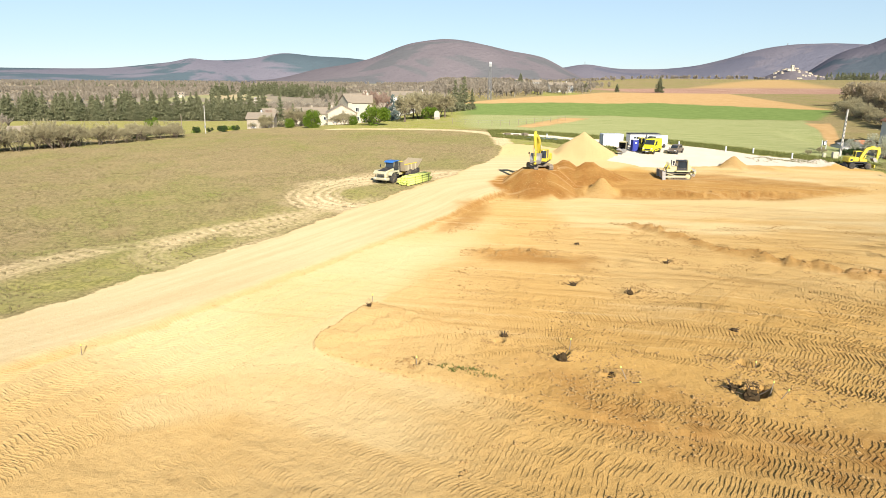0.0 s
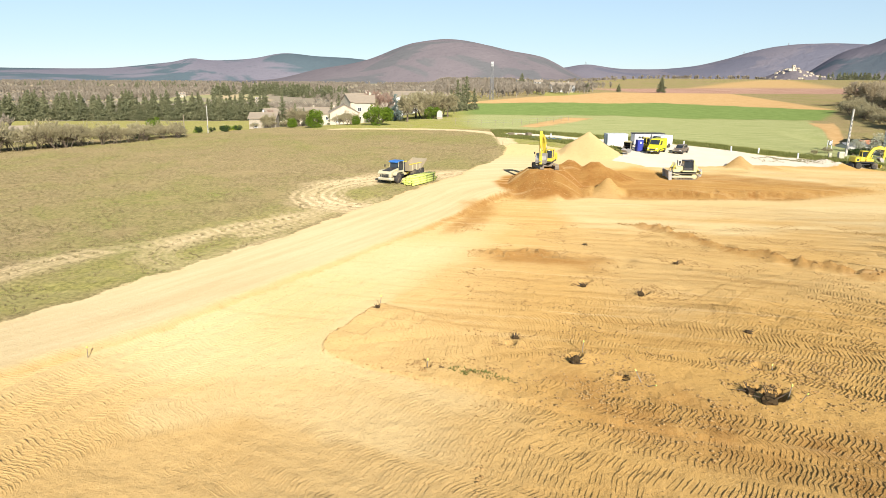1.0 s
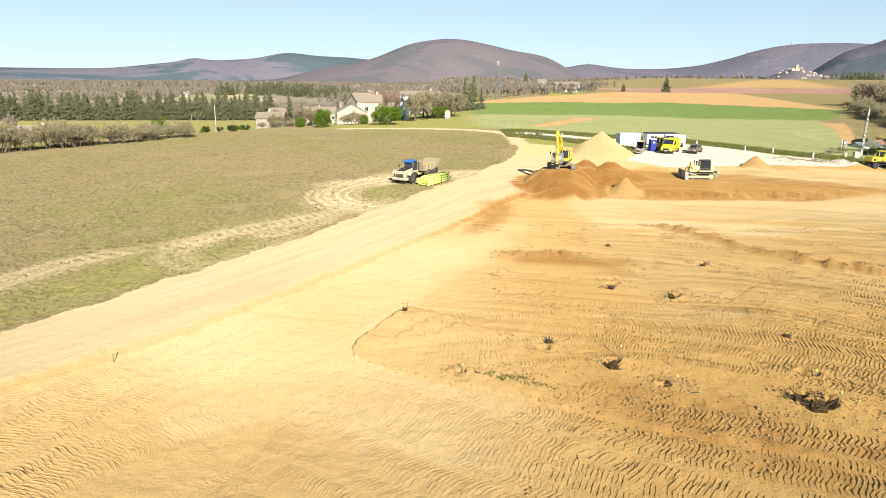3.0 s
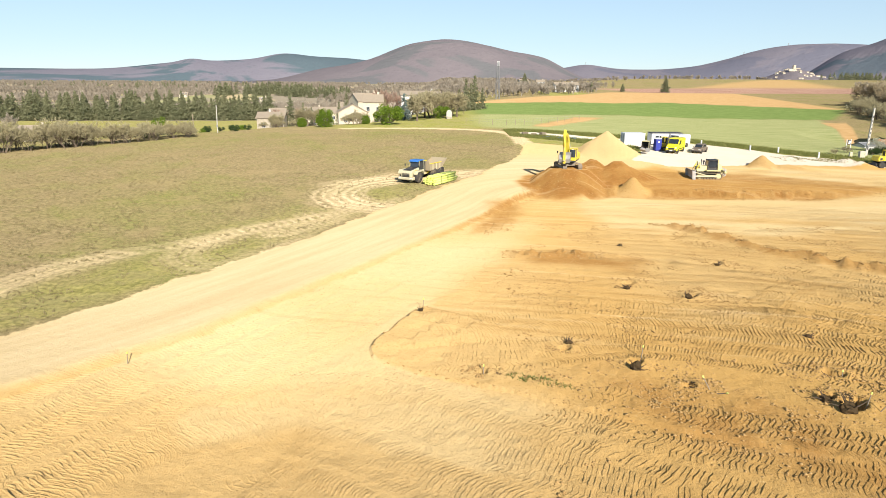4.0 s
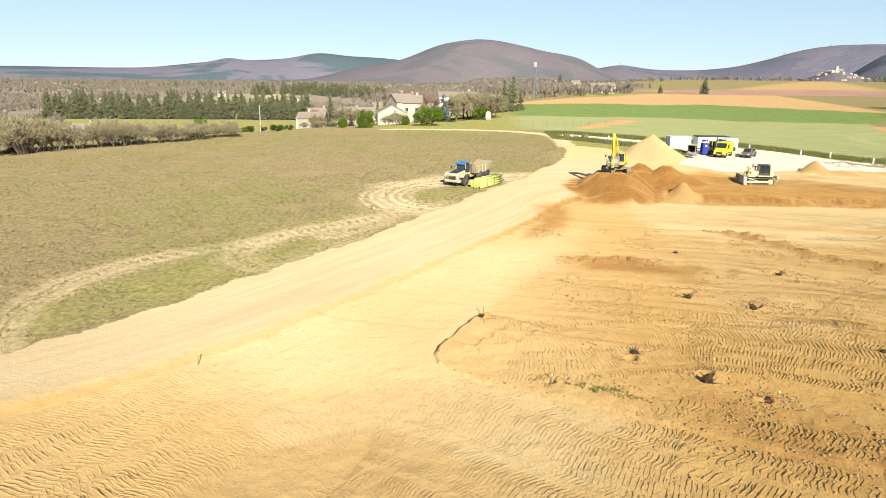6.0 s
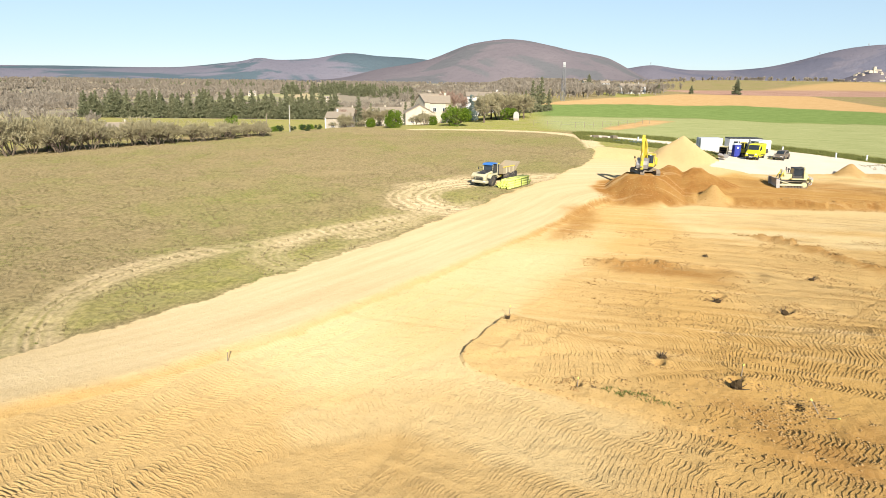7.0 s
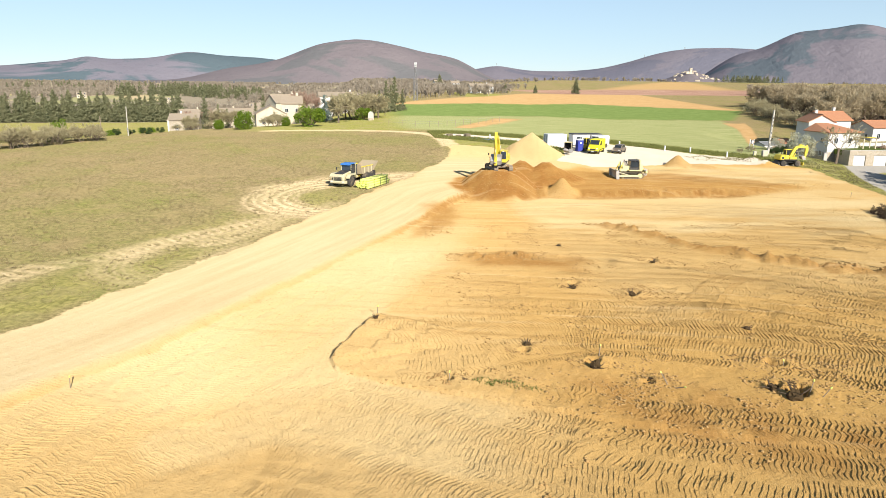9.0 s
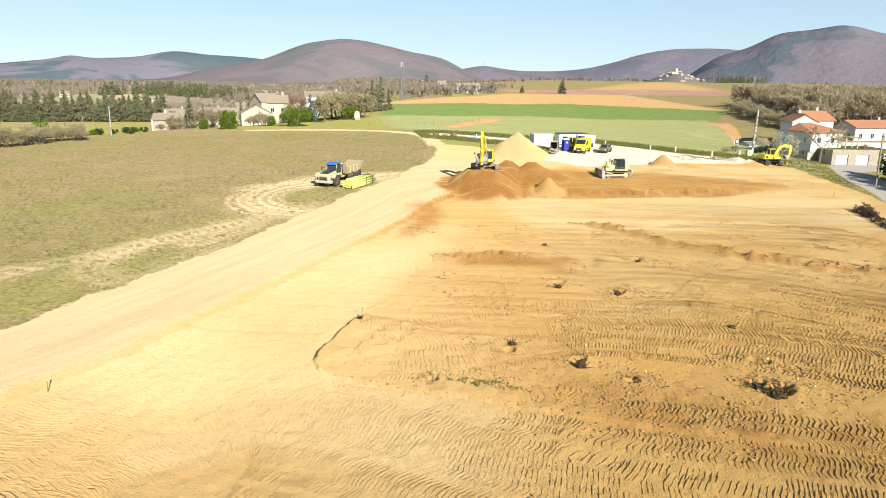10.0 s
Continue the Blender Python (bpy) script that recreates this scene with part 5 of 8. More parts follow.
    for sy in (-1, 1):
        ram(tr, (-1.2, sy * 0.6, 1.1), (-2.4, sy * 0.9, 1.6), 0.1)
        part("mudguard", box(shape(), (-4.95, sy * 1.25, 1.2), (0.06, 0.6, 0.9)), RUBBER, tr)
    return tr


def wheeled_excavator(m):
    ex = thing("wheeled_excavator", "yellow wheeled excavator with folded boom beside the yard", "excavator", m)
    ch = part("chassis", slab(shape(), [(-2.1, 0.65), (2.1, 0.65), (2.1, 0.98), (-2.1, 0.98)], -0.55, 0.55, 0.05), DARK, ex)
    for x in (-1.35, 1.35):
        part("axle", rod(shape(), (x, -1.0, 0.55), (x, 1.0, 0.55), 0.14, 0.14, 10), DARK, ch)
        for sy in (-1, 1):
            wheel(ex, (x, sy * 1.05, 0.55), 0.55, 0.5, rim=YELLOW, side=sy)
    part("stabiliser", box(shape(), (-2.2, 0, 0.5), (0.2, 2.3, 0.45), 0.04), DARK, ex)
    part("dozer_blade", slab(shape(), [(2.35, 0.2), (2.45, 0.2), (2.55, 0.75), (2.4, 0.75)], -1.2, 1.2), YELLOW, ex)
    part("slew_ring", turned(shape(), (0, 0, 0), [(0.98, 0.6), (1.12, 0.6)], 20, "z"), DARK, ex)
    part("upper_deck", box(shape(), (-0.35, 0, 1.22), (3.0, 2.4, 0.2), 0.04), DARK, ex)
    cw = part("counterweight", slab(shape(), [(-2.05, 1.15), (-2.1, 1.5), (-1.95, 2.1), (-1.2, 2.1), (-1.2, 1.15)], -1.2, 1.2, 0.14), YELLOW, ex)
    part("emblem", box(shape(), (-1.6, -1.21, 1.6), (0.4, 0.02, 0.4)), BAR, cw)
    part("engine_cover", slab(shape(), [(-1.2, 1.3), (-1.2, 2.12), (-0.35, 2.05), (-0.35, 1.3)], -1.18, 1.18, 0.08), YELLOW, ex)
    part("exhaust", rod(shape(), (-1.1, 0.4, 2.05), (-1.1, 0.4, 2.5), 0.06, 0.06, 8), DARK, ex)
    cab(ex, (0.45, 0.62, 1.32), (1.5, 0.95, 1.6), YELLOW, slope=0.2)
    part("toolbox", box(shape(), (0.5, -0.8, 1.5), (1.3, 0.6, 0.4), 0.05), YELLOW, ex)
    boom = arm("boom", ex, [(0.3, 1.35), (0.85, 2.6), (1.3, 3.4), (2.0, 3.62)], [0.45, 0.55, 0.55, 0.42], 0.42, YELLOW)
    jib = arm("second_boom", ex, [(1.9, 3.6), (2.6, 3.6), (3.4, 3.4)], [0.42, 0.5, 0.36], 0.38, YELLOW)
    ram(boom, (0.9, -0.3, 1.4), (1.5, -0.3, 3.2), 0.07)
    ram(boom, (0.9, 0.3, 1.4), (1.5, 0.3, 3.2), 0.07)
    ram(jib, (1.9, 0, 3.95), (3.3, 0, 3.8), 0.07)
    st = arm("stick", ex, [(3.3, 3.85), (3.45, 3.3), (3.35, 2.2), (3.2, 1.15)], [0.26, 0.5, 0.38, 0.24], 0.32, YELLOW)
    ram(st, (3.72, 0, 3.1), (3.7, 0, 1.7), 0.06)
    bucket(ex, (3.2, 0, 1.15), radians(190), 0.95, 0.8, STEEL)
    return ex


def road_van(m, color, label, long=5.4, h=2.5, name="van"):
    v = thing(name, label, "van", m)
    L = long / 2
    body = part("body", slab(shape(), [(-L, 0.42), (-L, h - 0.12), (-L + 0.12, h), (L - 1.75, h), (L - 1.05, 1.55), (L - 0.25, 1.2), (L - 0.05, 0.95), (L, 0.42)], -0.97, 0.97, 0.09), color, v)
    part("windscreen", slab(shape(), [(L - 1.66, h - 0.16), (L - 1.08, 1.60), (L - 1.02, 1.62), (L - 1.60, h - 0.12)], -0.82, 0.82), GLASS, body)
    for sy in (-1, 1):
        part("side_window", slab(shape(), [(L - 2.5, 1.55), (L - 1.25, 1.55), (L - 1.72, h - 0.32), (L - 2.5, h - 0.32)], sy * 0.965 - 0.012, sy * 0.965 + 0.012), GLASS, body)
        for x in (L - 0.95, -L + 1.05):
            wheel(v, (x, sy * 0.84, 0.34), 0.34, 0.24, side=sy)
            part("wheel_arch", turned(shape(), (x, sy * 0.93, 0.38), [(-0.045, 0.42), (0.045, 0.42)], 16), DARK, body)
        part("headlamp", box(shape(), (L - 0.1, sy * 0.72, 0.98), (0.2, 0.32, 0.24), 0.05), LAMP_LENS, body)
        part("mirror", box(shape(), (L - 1.25, sy * 1.08, 1.65), (0.12, 0.16, 0.3), 0.04), DARK, v)
        part("side_trim", box(shape(), (-0.3, sy * 0.985, 0.75), (long * 0.55, 0.02, 0.12)), DARK, body)
    part("grille", box(shape(), (L - 0.03, 0, 0.82), (0.06, 1.0, 0.3), 0.02), DARK, body)
    part("bumper", box(shape(), (L - 0.02, 0, 0.5), (0.16, 1.85, 0.24), 0.05), DARK, body)
    part("plate", box(shape(), (L + 0.07, 0, 0.52), (0.02, 0.5, 0.11)), WHITE, v)
    return v


def saloon(m, color, label):
    c = thing("car", label, "car", m)
    body = part("body", slab(shape(), [(-2.0, 0.32), (-2.05, 0.75), (-1.95, 0.92), (-0.3, 0.95), (0.95, 0.93), (1.95, 0.75), (2.05, 0.55), (2.0, 0.3)], -0.83, 0.83, 0.09), color, c)
    top = part("cabin", slab(shape(), [(-1.75, 0.92), (-1.45, 1.42), (-1.2, 1.5), (0.0, 1.48), (0.2, 1.43), (0.9, 0.93)], -0.68, 0.68, 0.07), color, body)
    part("windscreen", slab(shape(), [(0.24, 1.38), (0.82, 0.97), (0.88, 0.99), (0.29, 1.42)], -0.58, 0.58), GLASS, top)
    part("rear_window", slab(shape(), [(-1.72, 1.02), (-1.52, 1.36), (-1.56, 1.38), (-1.77, 1.03)], -0.56, 0.56), GLASS, top)
    for sy in (-1, 1):
        part("side_window", slab(shape(), [(-1.45, 1.0), (0.55, 1.0), (0.08, 1.36), (-1.32, 1.38)], sy * 0.675 - 0.015, sy * 0.675 + 0.015), GLASS, top)
        for x in (1.25, -1.25):
            wheel(c, (x, sy * 0.74, 0.31), 0.31, 0.2, side=sy)
            part("wheel_arch", turned(shape(), (x, sy * 0.81, 0.34), [(-0.035, 0.38), (0.035, 0.38)], 14), DARK, body)
        part("headlamp", box(shape(), (1.98, sy * 0.58, 0.66), (0.12, 0.34, 0.14), 0.03), LAMP_LENS, body)
        part("mirror", box(shape(), (0.5, sy * 0.9, 1.0), (0.12, 0.16, 0.12), 0.03), color, c)
    part("bumper", box(box(shape(), (2.02, 0, 0.42), (0.14, 1.6, 0.18), 0.04), (-2.04, 0, 0.45), (0.14, 1.6, 0.18), 0.04), DARK, body)
    return c


def on_ground(x, y, turn=0.0, sink=0.05, tilt=0.0):
    return pose(x, y, ground_z(x, y) - sink, 0, tilt, turn)


def sized(m, k):
    return m @ Matrix.Diagonal((k, k, k, 1))


EXC_Z = ground_z(12.9, 92.0)
tracked_excavator(sized(pose(12.9, 92.0, EXC_Z - 0.12), 0.9), -110, -80)
bulldozer(sized(on_ground(33.4, 95.8, 176, 0.06), 0.98))
dump_truck(sized(on_ground(-7.2, 93.0, 240, 0.05), 0.86))
wheeled_excavator(sized(on_ground(67.4, 109.0, -4, 0.04), 0.92))
road_van(on_ground(37.0, 120.0, 236, 0.03), LIGHT_YELLOW, "bright yellow high-roofed van parked in the yard")
road_van(on_ground(39.6, 126.6, 215, 0.03), WHITE, "white panel van parked behind the cabins", 5.0, 2.3)
saloon(on_ground(41.2, 119.8, 232, 0.02), BROWN_CAR, "dusty brown hatchback car on the gravel yard")


# ---- yard: cabins, stores, clutter ----
def container(m, s, color, label, ribs=14, roof=None, door_at=None, name="site_container"):
    """A corrugated box store with corner posts, floor and roof rails, and double doors at its end."""
    c = thing(name, label, "container", m)
    l, w, h = s
    b = shape()
    box(b, (0, 0, h / 2 + 0.06), (l - 0.08, w - 0.08, h - 0.14))
    body = part("body", b, color, c)
    for sx in (-1, 1):
        for sy in (-1, 1):
            part("corner_post", box(shape(), (sx * (l / 2 - 0.05), sy * (w / 2 - 0.05), h / 2), (0.12, 0.12, h), 0.02), color, c)
    for z in (0.08, h - 0.06):
        for sy in (-1, 1):
            part("rail", box(shape(), (0, sy * (w / 2 - 0.03), z), (l, 0.09, 0.14), 0.02), roof if roof and z > 1 else color, c)
    for sy in (-1, 1):
        for i in range(ribs):
            part("rib", box(shape(), (-l / 2 + 0.2 + (l - 0.4) * i / (ribs - 1), sy * (w / 2 - 0.035), h / 2), (0.11, 0.05, h - 0.3)), color, body)
    part("roof_sheet", box(shape(), (0, 0, h - 0.01), (l, w, 0.06), 0.02), roof or color, c)
    for y in (-w / 4, w / 4):
        d = part("door", box(shape(), (-l / 2 + 0.01, y, h / 2), (0.07, w / 2 - 0.1, h - 0.32), 0.02), color, c)
        part("lock_bar", rod(shape(), (-l / 2 - 0.05, y, 0.2), (-l / 2 - 0.05, y, h - 0.2), 0.025, None, 6), GREY, d)
    return c


def site_cabin(m, s, label):
    """A flat-roofed site office: panelled walls, dark roof edge, door and windows on the long side."""
    l, w, h = s
    c = thing("site_cabin", label, "cabin", m)
    wall = part("wall", box(shape(), (0, 0, h / 2 + 0.1), (l, w, h - 0.2), 0.03), WHITE, c)
    part("roof", box(shape(), (0, 0, h + 0.04), (l + 0.14, w + 0.14, 0.16), 0.03), DARK, c, "dark flat roof edge")
    part("skid", box(box(shape(), (0, -w / 2 + 0.2, 0.05), (l, 0.16, 0.2)), (0, w / 2 - 0.2, 0.05), (l, 0.16, 0.2)), DARK, c)
    for i in range(5):
        part("panel_joint", box(shape(), (-l / 2 + l * (i + 0.5) / 5, -w / 2 - 0.006, h / 2), (0.04, 0.02, h - 0.3)), GREY, wall)
    for x in (-l * 0.28, l * 0.2):
        wdw = part("window", box(shape(), (x, -w / 2 - 0.01, h * 0.6), (1.15, 0.06, 0.9), 0.02), GREY, c)
        part("pane", box(shape(), (x, -w / 2 - 0.035, h * 0.6), (1.0, 0.03, 0.76)), GLASS, wdw)
    d = part("door", box(shape(), (l * 0.4, -w / 2 - 0.02, 1.08), (0.9, 0.06, 2.0), 0.02), GREY, c)
    part("handle", box(shape(), (l * 0.4 - 0.35, -w / 2 - 0.07, 1.05), (0.12, 0.05, 0.03)), DARK, d)
    return c


def open_store(m):
    """A pale tool store with its end door open; dark walls stand in for the shade inside."""
    c = thing("tool_store", "pale yellow tool store with its door standing open", "container", m)
    b = shape()
    box(b, (0, 1.0, 1.15), (2.4, 0.06, 2.3), 0.01)
    box(b, (0, -1.0, 1.15), (2.4, 0.06, 2.3), 0.01)
    box(b, (-1.18, 0, 1.15), (0.06, 2.0, 2.3), 0.01)
    box(b, (0, 0, 0.05), (2.4, 2.0, 0.1), 0.01)
    part("wall", b, DARK, c, "store wall, coloured dark for the shaded inside")
    part("roof", box(shape(), (0, 0, 2.36), (2.5, 2.15, 0.1), 0.03), PALE_YELLOW, c)
    d = part("door", box(shape(), (1.6, 1.02, 1.15), (0.9, 0.05, 2.15), 0.02), CREAM, c, "open pale door leaf")
    part("handle", box(shape(), (1.95, 0.97, 1.1), (0.05, 0.06, 0.16)), DARK, d)
    part("shelf", box(box(shape(), (-0.85, 0, 0.9), (0.5, 1.8, 0.05)), (-0.85, 0, 1.5), (0.5, 1.8, 0.05)), TIMBER, c)
    return c


def toilet(m):
    c = thing("portable_toilet", "deep blue plastic portable toilet in the yard", "toilet", m)
    part("wall", box(shape(), (0, 0, 1.1), (1.1, 1.1, 2.05), 0.05), TOILET_BLUE, c)
    part("roof", turned(shape(), (0, 0, 0), [(2.12, 0.78), (2.2, 0.74), (2.32, 0.35)], 8, "z"), WHITE, c, "white domed roof")
    d = part("door", box(shape(), (0, -0.56, 1.1), (0.75, 0.05, 1.85), 0.02), TOILET_BLUE, c)
    part("handle", box(shape(), (0.28, -0.6, 1.05), (0.05, 0.05, 0.2)), DARK, d)
    part("emblem", box(shape(), (0, -0.59, 1.6), (0.3, 0.02, 0.3)), WHITE, d)
    part("vent_pipe", rod(shape(), (0.4, 0.4, 2.0), (0.4, 0.4, 2.6), 0.05, None, 8), WHITE, c)
    return c


def mini_digger(m):
    """A compact yellow excavator with its boom raised."""
    ex = thing("mini_excavator", "compact yellow excavator with a raised dark boom", "excavator", m)
    for sy in (-1, 1):
        crawler(ex, sy * 0.62, 1.9, 0.26, 0.35, 0.0, 22)
    part("frame", box(shape(), (0, 0, 0.45), (0.9, 1.0, 0.28), 0.04), DARK, ex)
    part("engine_cover", slab(shape(), [(-1.0, 0.62), (-1.05, 1.2), (-0.3, 1.35), (0.5, 0.95), (0.55, 0.62)], -0.75, 0.75, 0.08), YELLOW, ex)
    cab(ex, (0.1, 0.15, 0.9), (1.1, 0.95, 1.4), YELLOW, slope=0.15)
    bm = arm("boom", ex, [(0.6, 0.8), (1.1, 2.0), (1.5, 3.0)], [0.22, 0.3, 0.2], 0.2, GREY)
    ram(bm, (0.85, 0.0, 0.8), (1.35, 0.0, 2.2), 0.05)
    arm("stick", ex, [(1.35, 3.1), (1.5, 2.9), (1.9, 1.9)], [0.14, 0.24, 0.14], 0.16, GREY)
    bucket(ex, (1.9, 0, 1.9), radians(190), 0.5, 0.5, STEEL)
    part("dozer_blade", slab(shape(), [(1.25, 0.05), (1.33, 0.05), (1.4, 0.4), (1.3, 0.4)], -0.7, 0.7), YELLOW, ex)
    return ex


container(on_ground(32.0, 129.5, 4, 0.1), (3.9, 2.4, 2.35), WHITE, "plain white steel site container behind the sand heap")
site_cabin(on_ground(38.4, 130.6, 2, 0.05), (5.8, 2.5, 2.2), "long white site cabin with a dark roof edge")
open_store(sized(on_ground(32.6, 122.8, -115, 0.03), 0.66))
toilet(on_ground(34.3, 121.6, 8, 0.03))
mini_digger(on_ground(35.7, 122.4, -70, 0.03))


def pipe_bundle(m):
    """Lime-yellow plastic ducts strapped in a stack."""
    b = thing("pipe_stack", "stack of lime-yellow plastic pipes lying on the meadow", "pipes", m)
    rows = (6, 6, 5, 4)
    for j, n in enumerate(rows):
        for i in range(n):
            y = (i - (n - 1) / 2) * 0.32 + 0.02 * ((i * 7 + j * 3) % 5 - 2)
            x = 0.12 * ((i * 5 + j * 11) % 7 - 3)
            p = shape()
            turned(p, (0, y, 0.17 + j * 0.285), [(x - 2.9, 0.135), (x - 2.9, 0.155), (x + 2.9, 0.155), (x + 2.9, 0.135), (x + 2.7, 0.13), (x + 2.7, 0.02)], 10, "x")
            part("pipe", p, LIME, b, "", True)
    for x in (-1.7, 0.1, 1.8):
        part("strap", box(box(box(shape(), (x, 0, 1.2), (0.06, 1.4, 0.03)), (x, -1.03, 0.6), (0.06, 0.03, 1.2)), (x, 1.03, 0.6), (0.06, 0.03, 1.2)), DARK, b)
    return b


pipe_bundle(on_ground(-4.3, 91.4, 60, 0.02))


def post(m, h=0.95, r=0.11, color=None, label="short white concrete boundary post", name="boundary_post", group="boundary posts"):
    p = thing(name, label, "post", m, group)
    part("shaft", box(shape(), (0, 0, h / 2 - 0.1), (r * 2, r * 2, h + 0.2), 0.03), color or WHITE, p)
    part("cap", box(shape(), (0, 0, h + 0.02), (r * 2.3, r * 2.3, 0.06), 0.02), color or WHITE, p)
    return p


POSTS = [(21.3, 140.8), (51.3, 122.4), (55.8, 121.2), (44.8, 128.6), (60.6, 116.6), (29, 139.5)]
first_post = post(on_ground(*POSTS[0], 10, 0))
for x, y in POSTS[1:]:
    copy_thing(first_post, on_ground(x, y, 37 * x % 20, 0))


def survey_stake(m, h, color, label):
    s = thing("survey_stake", label, "stake", m, "survey stakes")
    st = part("stick", rod(shape(), (0, 0, -0.25), (0.02, 0, h), 0.028, 0.022, 6), color, s)
    part("flag", box(shape(), (0.02, 0, h - 0.06), (0.07, 0.06, 0.12), 0.01), LIME, st)
    return s


stake = survey_stake(on_ground(-2.0, 33.3, 0, 0), 0.75, TIMBER, "thin wooden survey stake in the bare soil")
for x, y, lean in [(15.75, 29.8, 6), (16.6, 33.2, -4), (6.75, 35.25, 3), (16.0, 29.2, 22), (9.0, 31.4, -40), (-5.4, 42.9, 5), (58.6, 82.0, 2), (-20.9, 34.4, 12), (9.2, 31.0, 55)]:
    copy_thing(stake, pose(x, y, ground_z(x, y), lean, lean * 0.6, 0))


def utility_pole(m, h, color, label, arms=1, lean=0.0, thick=False):
    """A tapered pole with cross-arm, insulators and a transformer-size fuse box."""
    p = thing("utility_pole", label, "pole", m, "utility poles")
    if thick:                                                   # concrete: square, tapered, with a row of openings
        sh = part("shaft", slab(shape(), [(-0.24, -0.6), (0.24, -0.6), (lean + 0.13, h), (lean - 0.13, h)], -0.12, 0.12, 0.02), color, p)
        for i in range(9):
            z = 1.2 + i * (h - 2) / 9
            part("opening", box(shape(), (lean * z / h, -0.115, z), (0.16, 0.03, 0.42)), DARK, sh)
    else:
        part("shaft", rod(shape(), (0, 0, -0.6), (lean, 0, h), 0.13, 0.09, 10), color, p)
    for k in range(arms):
        z = h - 0.35 - k * 0.9
        a = part("cross_arm", box(shape(), (lean * z / h, 0, z), (1.6, 0.1, 0.12), 0.02), TIMBER, p)
        for x in (-0.7, 0, 0.7):
            part("insulator", turned(shape(), (lean * z / h + x, 0, 0), [(z + 0.06, 0.04), (z + 0.12, 0.07), (z + 0.2, 0.05), (z + 0.26, 0.02)], 8, "z"), WHITE, a)
    part("junction_box", box(shape(), (0.02, -0.2, 1.6), (0.3, 0.16, 0.45), 0.02), GREY, p)
    return p


utility_pole(on_ground(72.6, 122.8, 12, 0), 8.4, CONCRETE, "pale concrete utility pole beside the field edge", 0, 0.25, True)
utility_pole(on_ground(70.2, 88.2, 60, 0), 7.6, TIMBER, "grey wooden utility pole at the lane", 1, 0.9)
utility_pole(on_ground(-57.0, 160.5, 0, 0), 6.4, CONCRETE, "pale concrete utility pole at the meadow brow", 0, 0.1)
utility_pole(on_ground(-63.5, 163, 0, 0), 4.6, TIMBER, "thin wooden pole at the meadow brow", 0)


def meter_box(m, s, label, name):
    b = thing(name, label, "cabinet", m)
    part("body", box(shape(), (0, 0, s[2] / 2), s, 0.03), CONCRETE, b)
    d = part("door", box(shape(), (0, -s[1] / 2 - 0.01, s[2] * 0.52), (s[0] * 0.8, 0.04, s[2] * 0.75), 0.01), CREAM, b)
    part("handle", box(shape(), (s[0] * 0.28, -s[1] / 2 - 0.04, s[2] * 0.52), (0.03, 0.03, 0.12)), DARK, d)
    return b


meter_box(on_ground(69.6, 119.2, 10, 0), (1.1, 0.5, 1.2), "pale concrete meter cabinet by the pole", "meter_cabinet")
meter_box(on_ground(67.9, 119.6, -10, 0), (0.5, 0.4, 0.9), "small pale meter cabinet by the pole", "meter_cabinet")


def notice_board(m):
    b = thing("notice_board", "dark notice panel on two pale posts", "sign", m)
    for x in (-0.55, 0.55):
        part("post", box(shape(), (x, 0, 0.95), (0.12, 0.12, 2.2), 0.02), WHITE, b)
    pn = part("panel", box(shape(), (0.1, -0.02, 1.5), (0.85, 0.08, 0.9), 0.02), DARK, b)
    part("sheet", box(shape(), (0.1, -0.07, 1.5), (0.5, 0.02, 0.6)), WHITE, pn)
    return b


notice_board(on_ground(73.4, 129.8, 20, 0))


def tarp(m):
    """A slack blue sheet, rumpled, lying on the ground."""
    bm = shape()
    bmesh.ops.create_grid(bm, x_segments=24, y_segments=12, size=1.0)
    for v in bm.verts:
        x, y = v.co.x, v.co.y
        v.co = Vector((x * 2.6 + 0.2 * math.sin(y * 5), y * 1.5 + 0.25 * math.sin(x * 4), 0.12 + 0.10 * math.sin(x * 9 + y * 3) + 0.08 * math.sin(y * 11 - x * 2)))
    t = thing("blue_sheet", "rumpled blue plastic sheet on bare ground", "sheet", m)
    part("sheet", bm, TARP, t, "", True)
    return t


tarp(sized(on_ground(21.4, 139.4, -20, 0), 0.72))
tarp(sized(on_ground(18.0, 142.6, 10, 0), 0.4))


def pallet_stack(m, h, label):
    p = thing("pallet_stack", label, "pallets", m)
    for k in range(h):
        z = 0.15 * k
        lay = part("pallet", box(box(box(shape(), (0, -0.45, z + 0.05), (1.2, 0.1, 0.08)), (0, 0, z + 0.05), (1.2, 0.1, 0.08)), (0, 0.45, z + 0.05), (1.2, 0.1, 0.08)), TIMBER, p)
        for i in range(6):
            part("board", box(shape(), (-0.54 + i * 0.215, 0, z + 0.11), (0.14, 1.0, 0.022)), TIMBER, lay)
    return p


pallet_stack(on_ground(13.6, 146.8, 12, 0), 4, "low stack of grey wooden pallets at the yard edge")
pallet_stack(on_ground(15.4, 146.0, -8, 0), 3, "low stack of grey wooden pallets at the yard edge")
pallet_stack(on_ground(17.2, 145.3, 30, 0), 5, "tall stack of grey wooden pallets at the yard edge")


def pulled_bucket(m):
    b = thing("spare_bucket", "spare steel digger bucket lying by the sand heap", "bucket", m)
    bucket(b, (0, 0, 0.9), radians(-30), 1.2, 1.0, STEEL)
    return b


pulled_bucket(on_ground(30.3, 117.2, 30, 0.1))


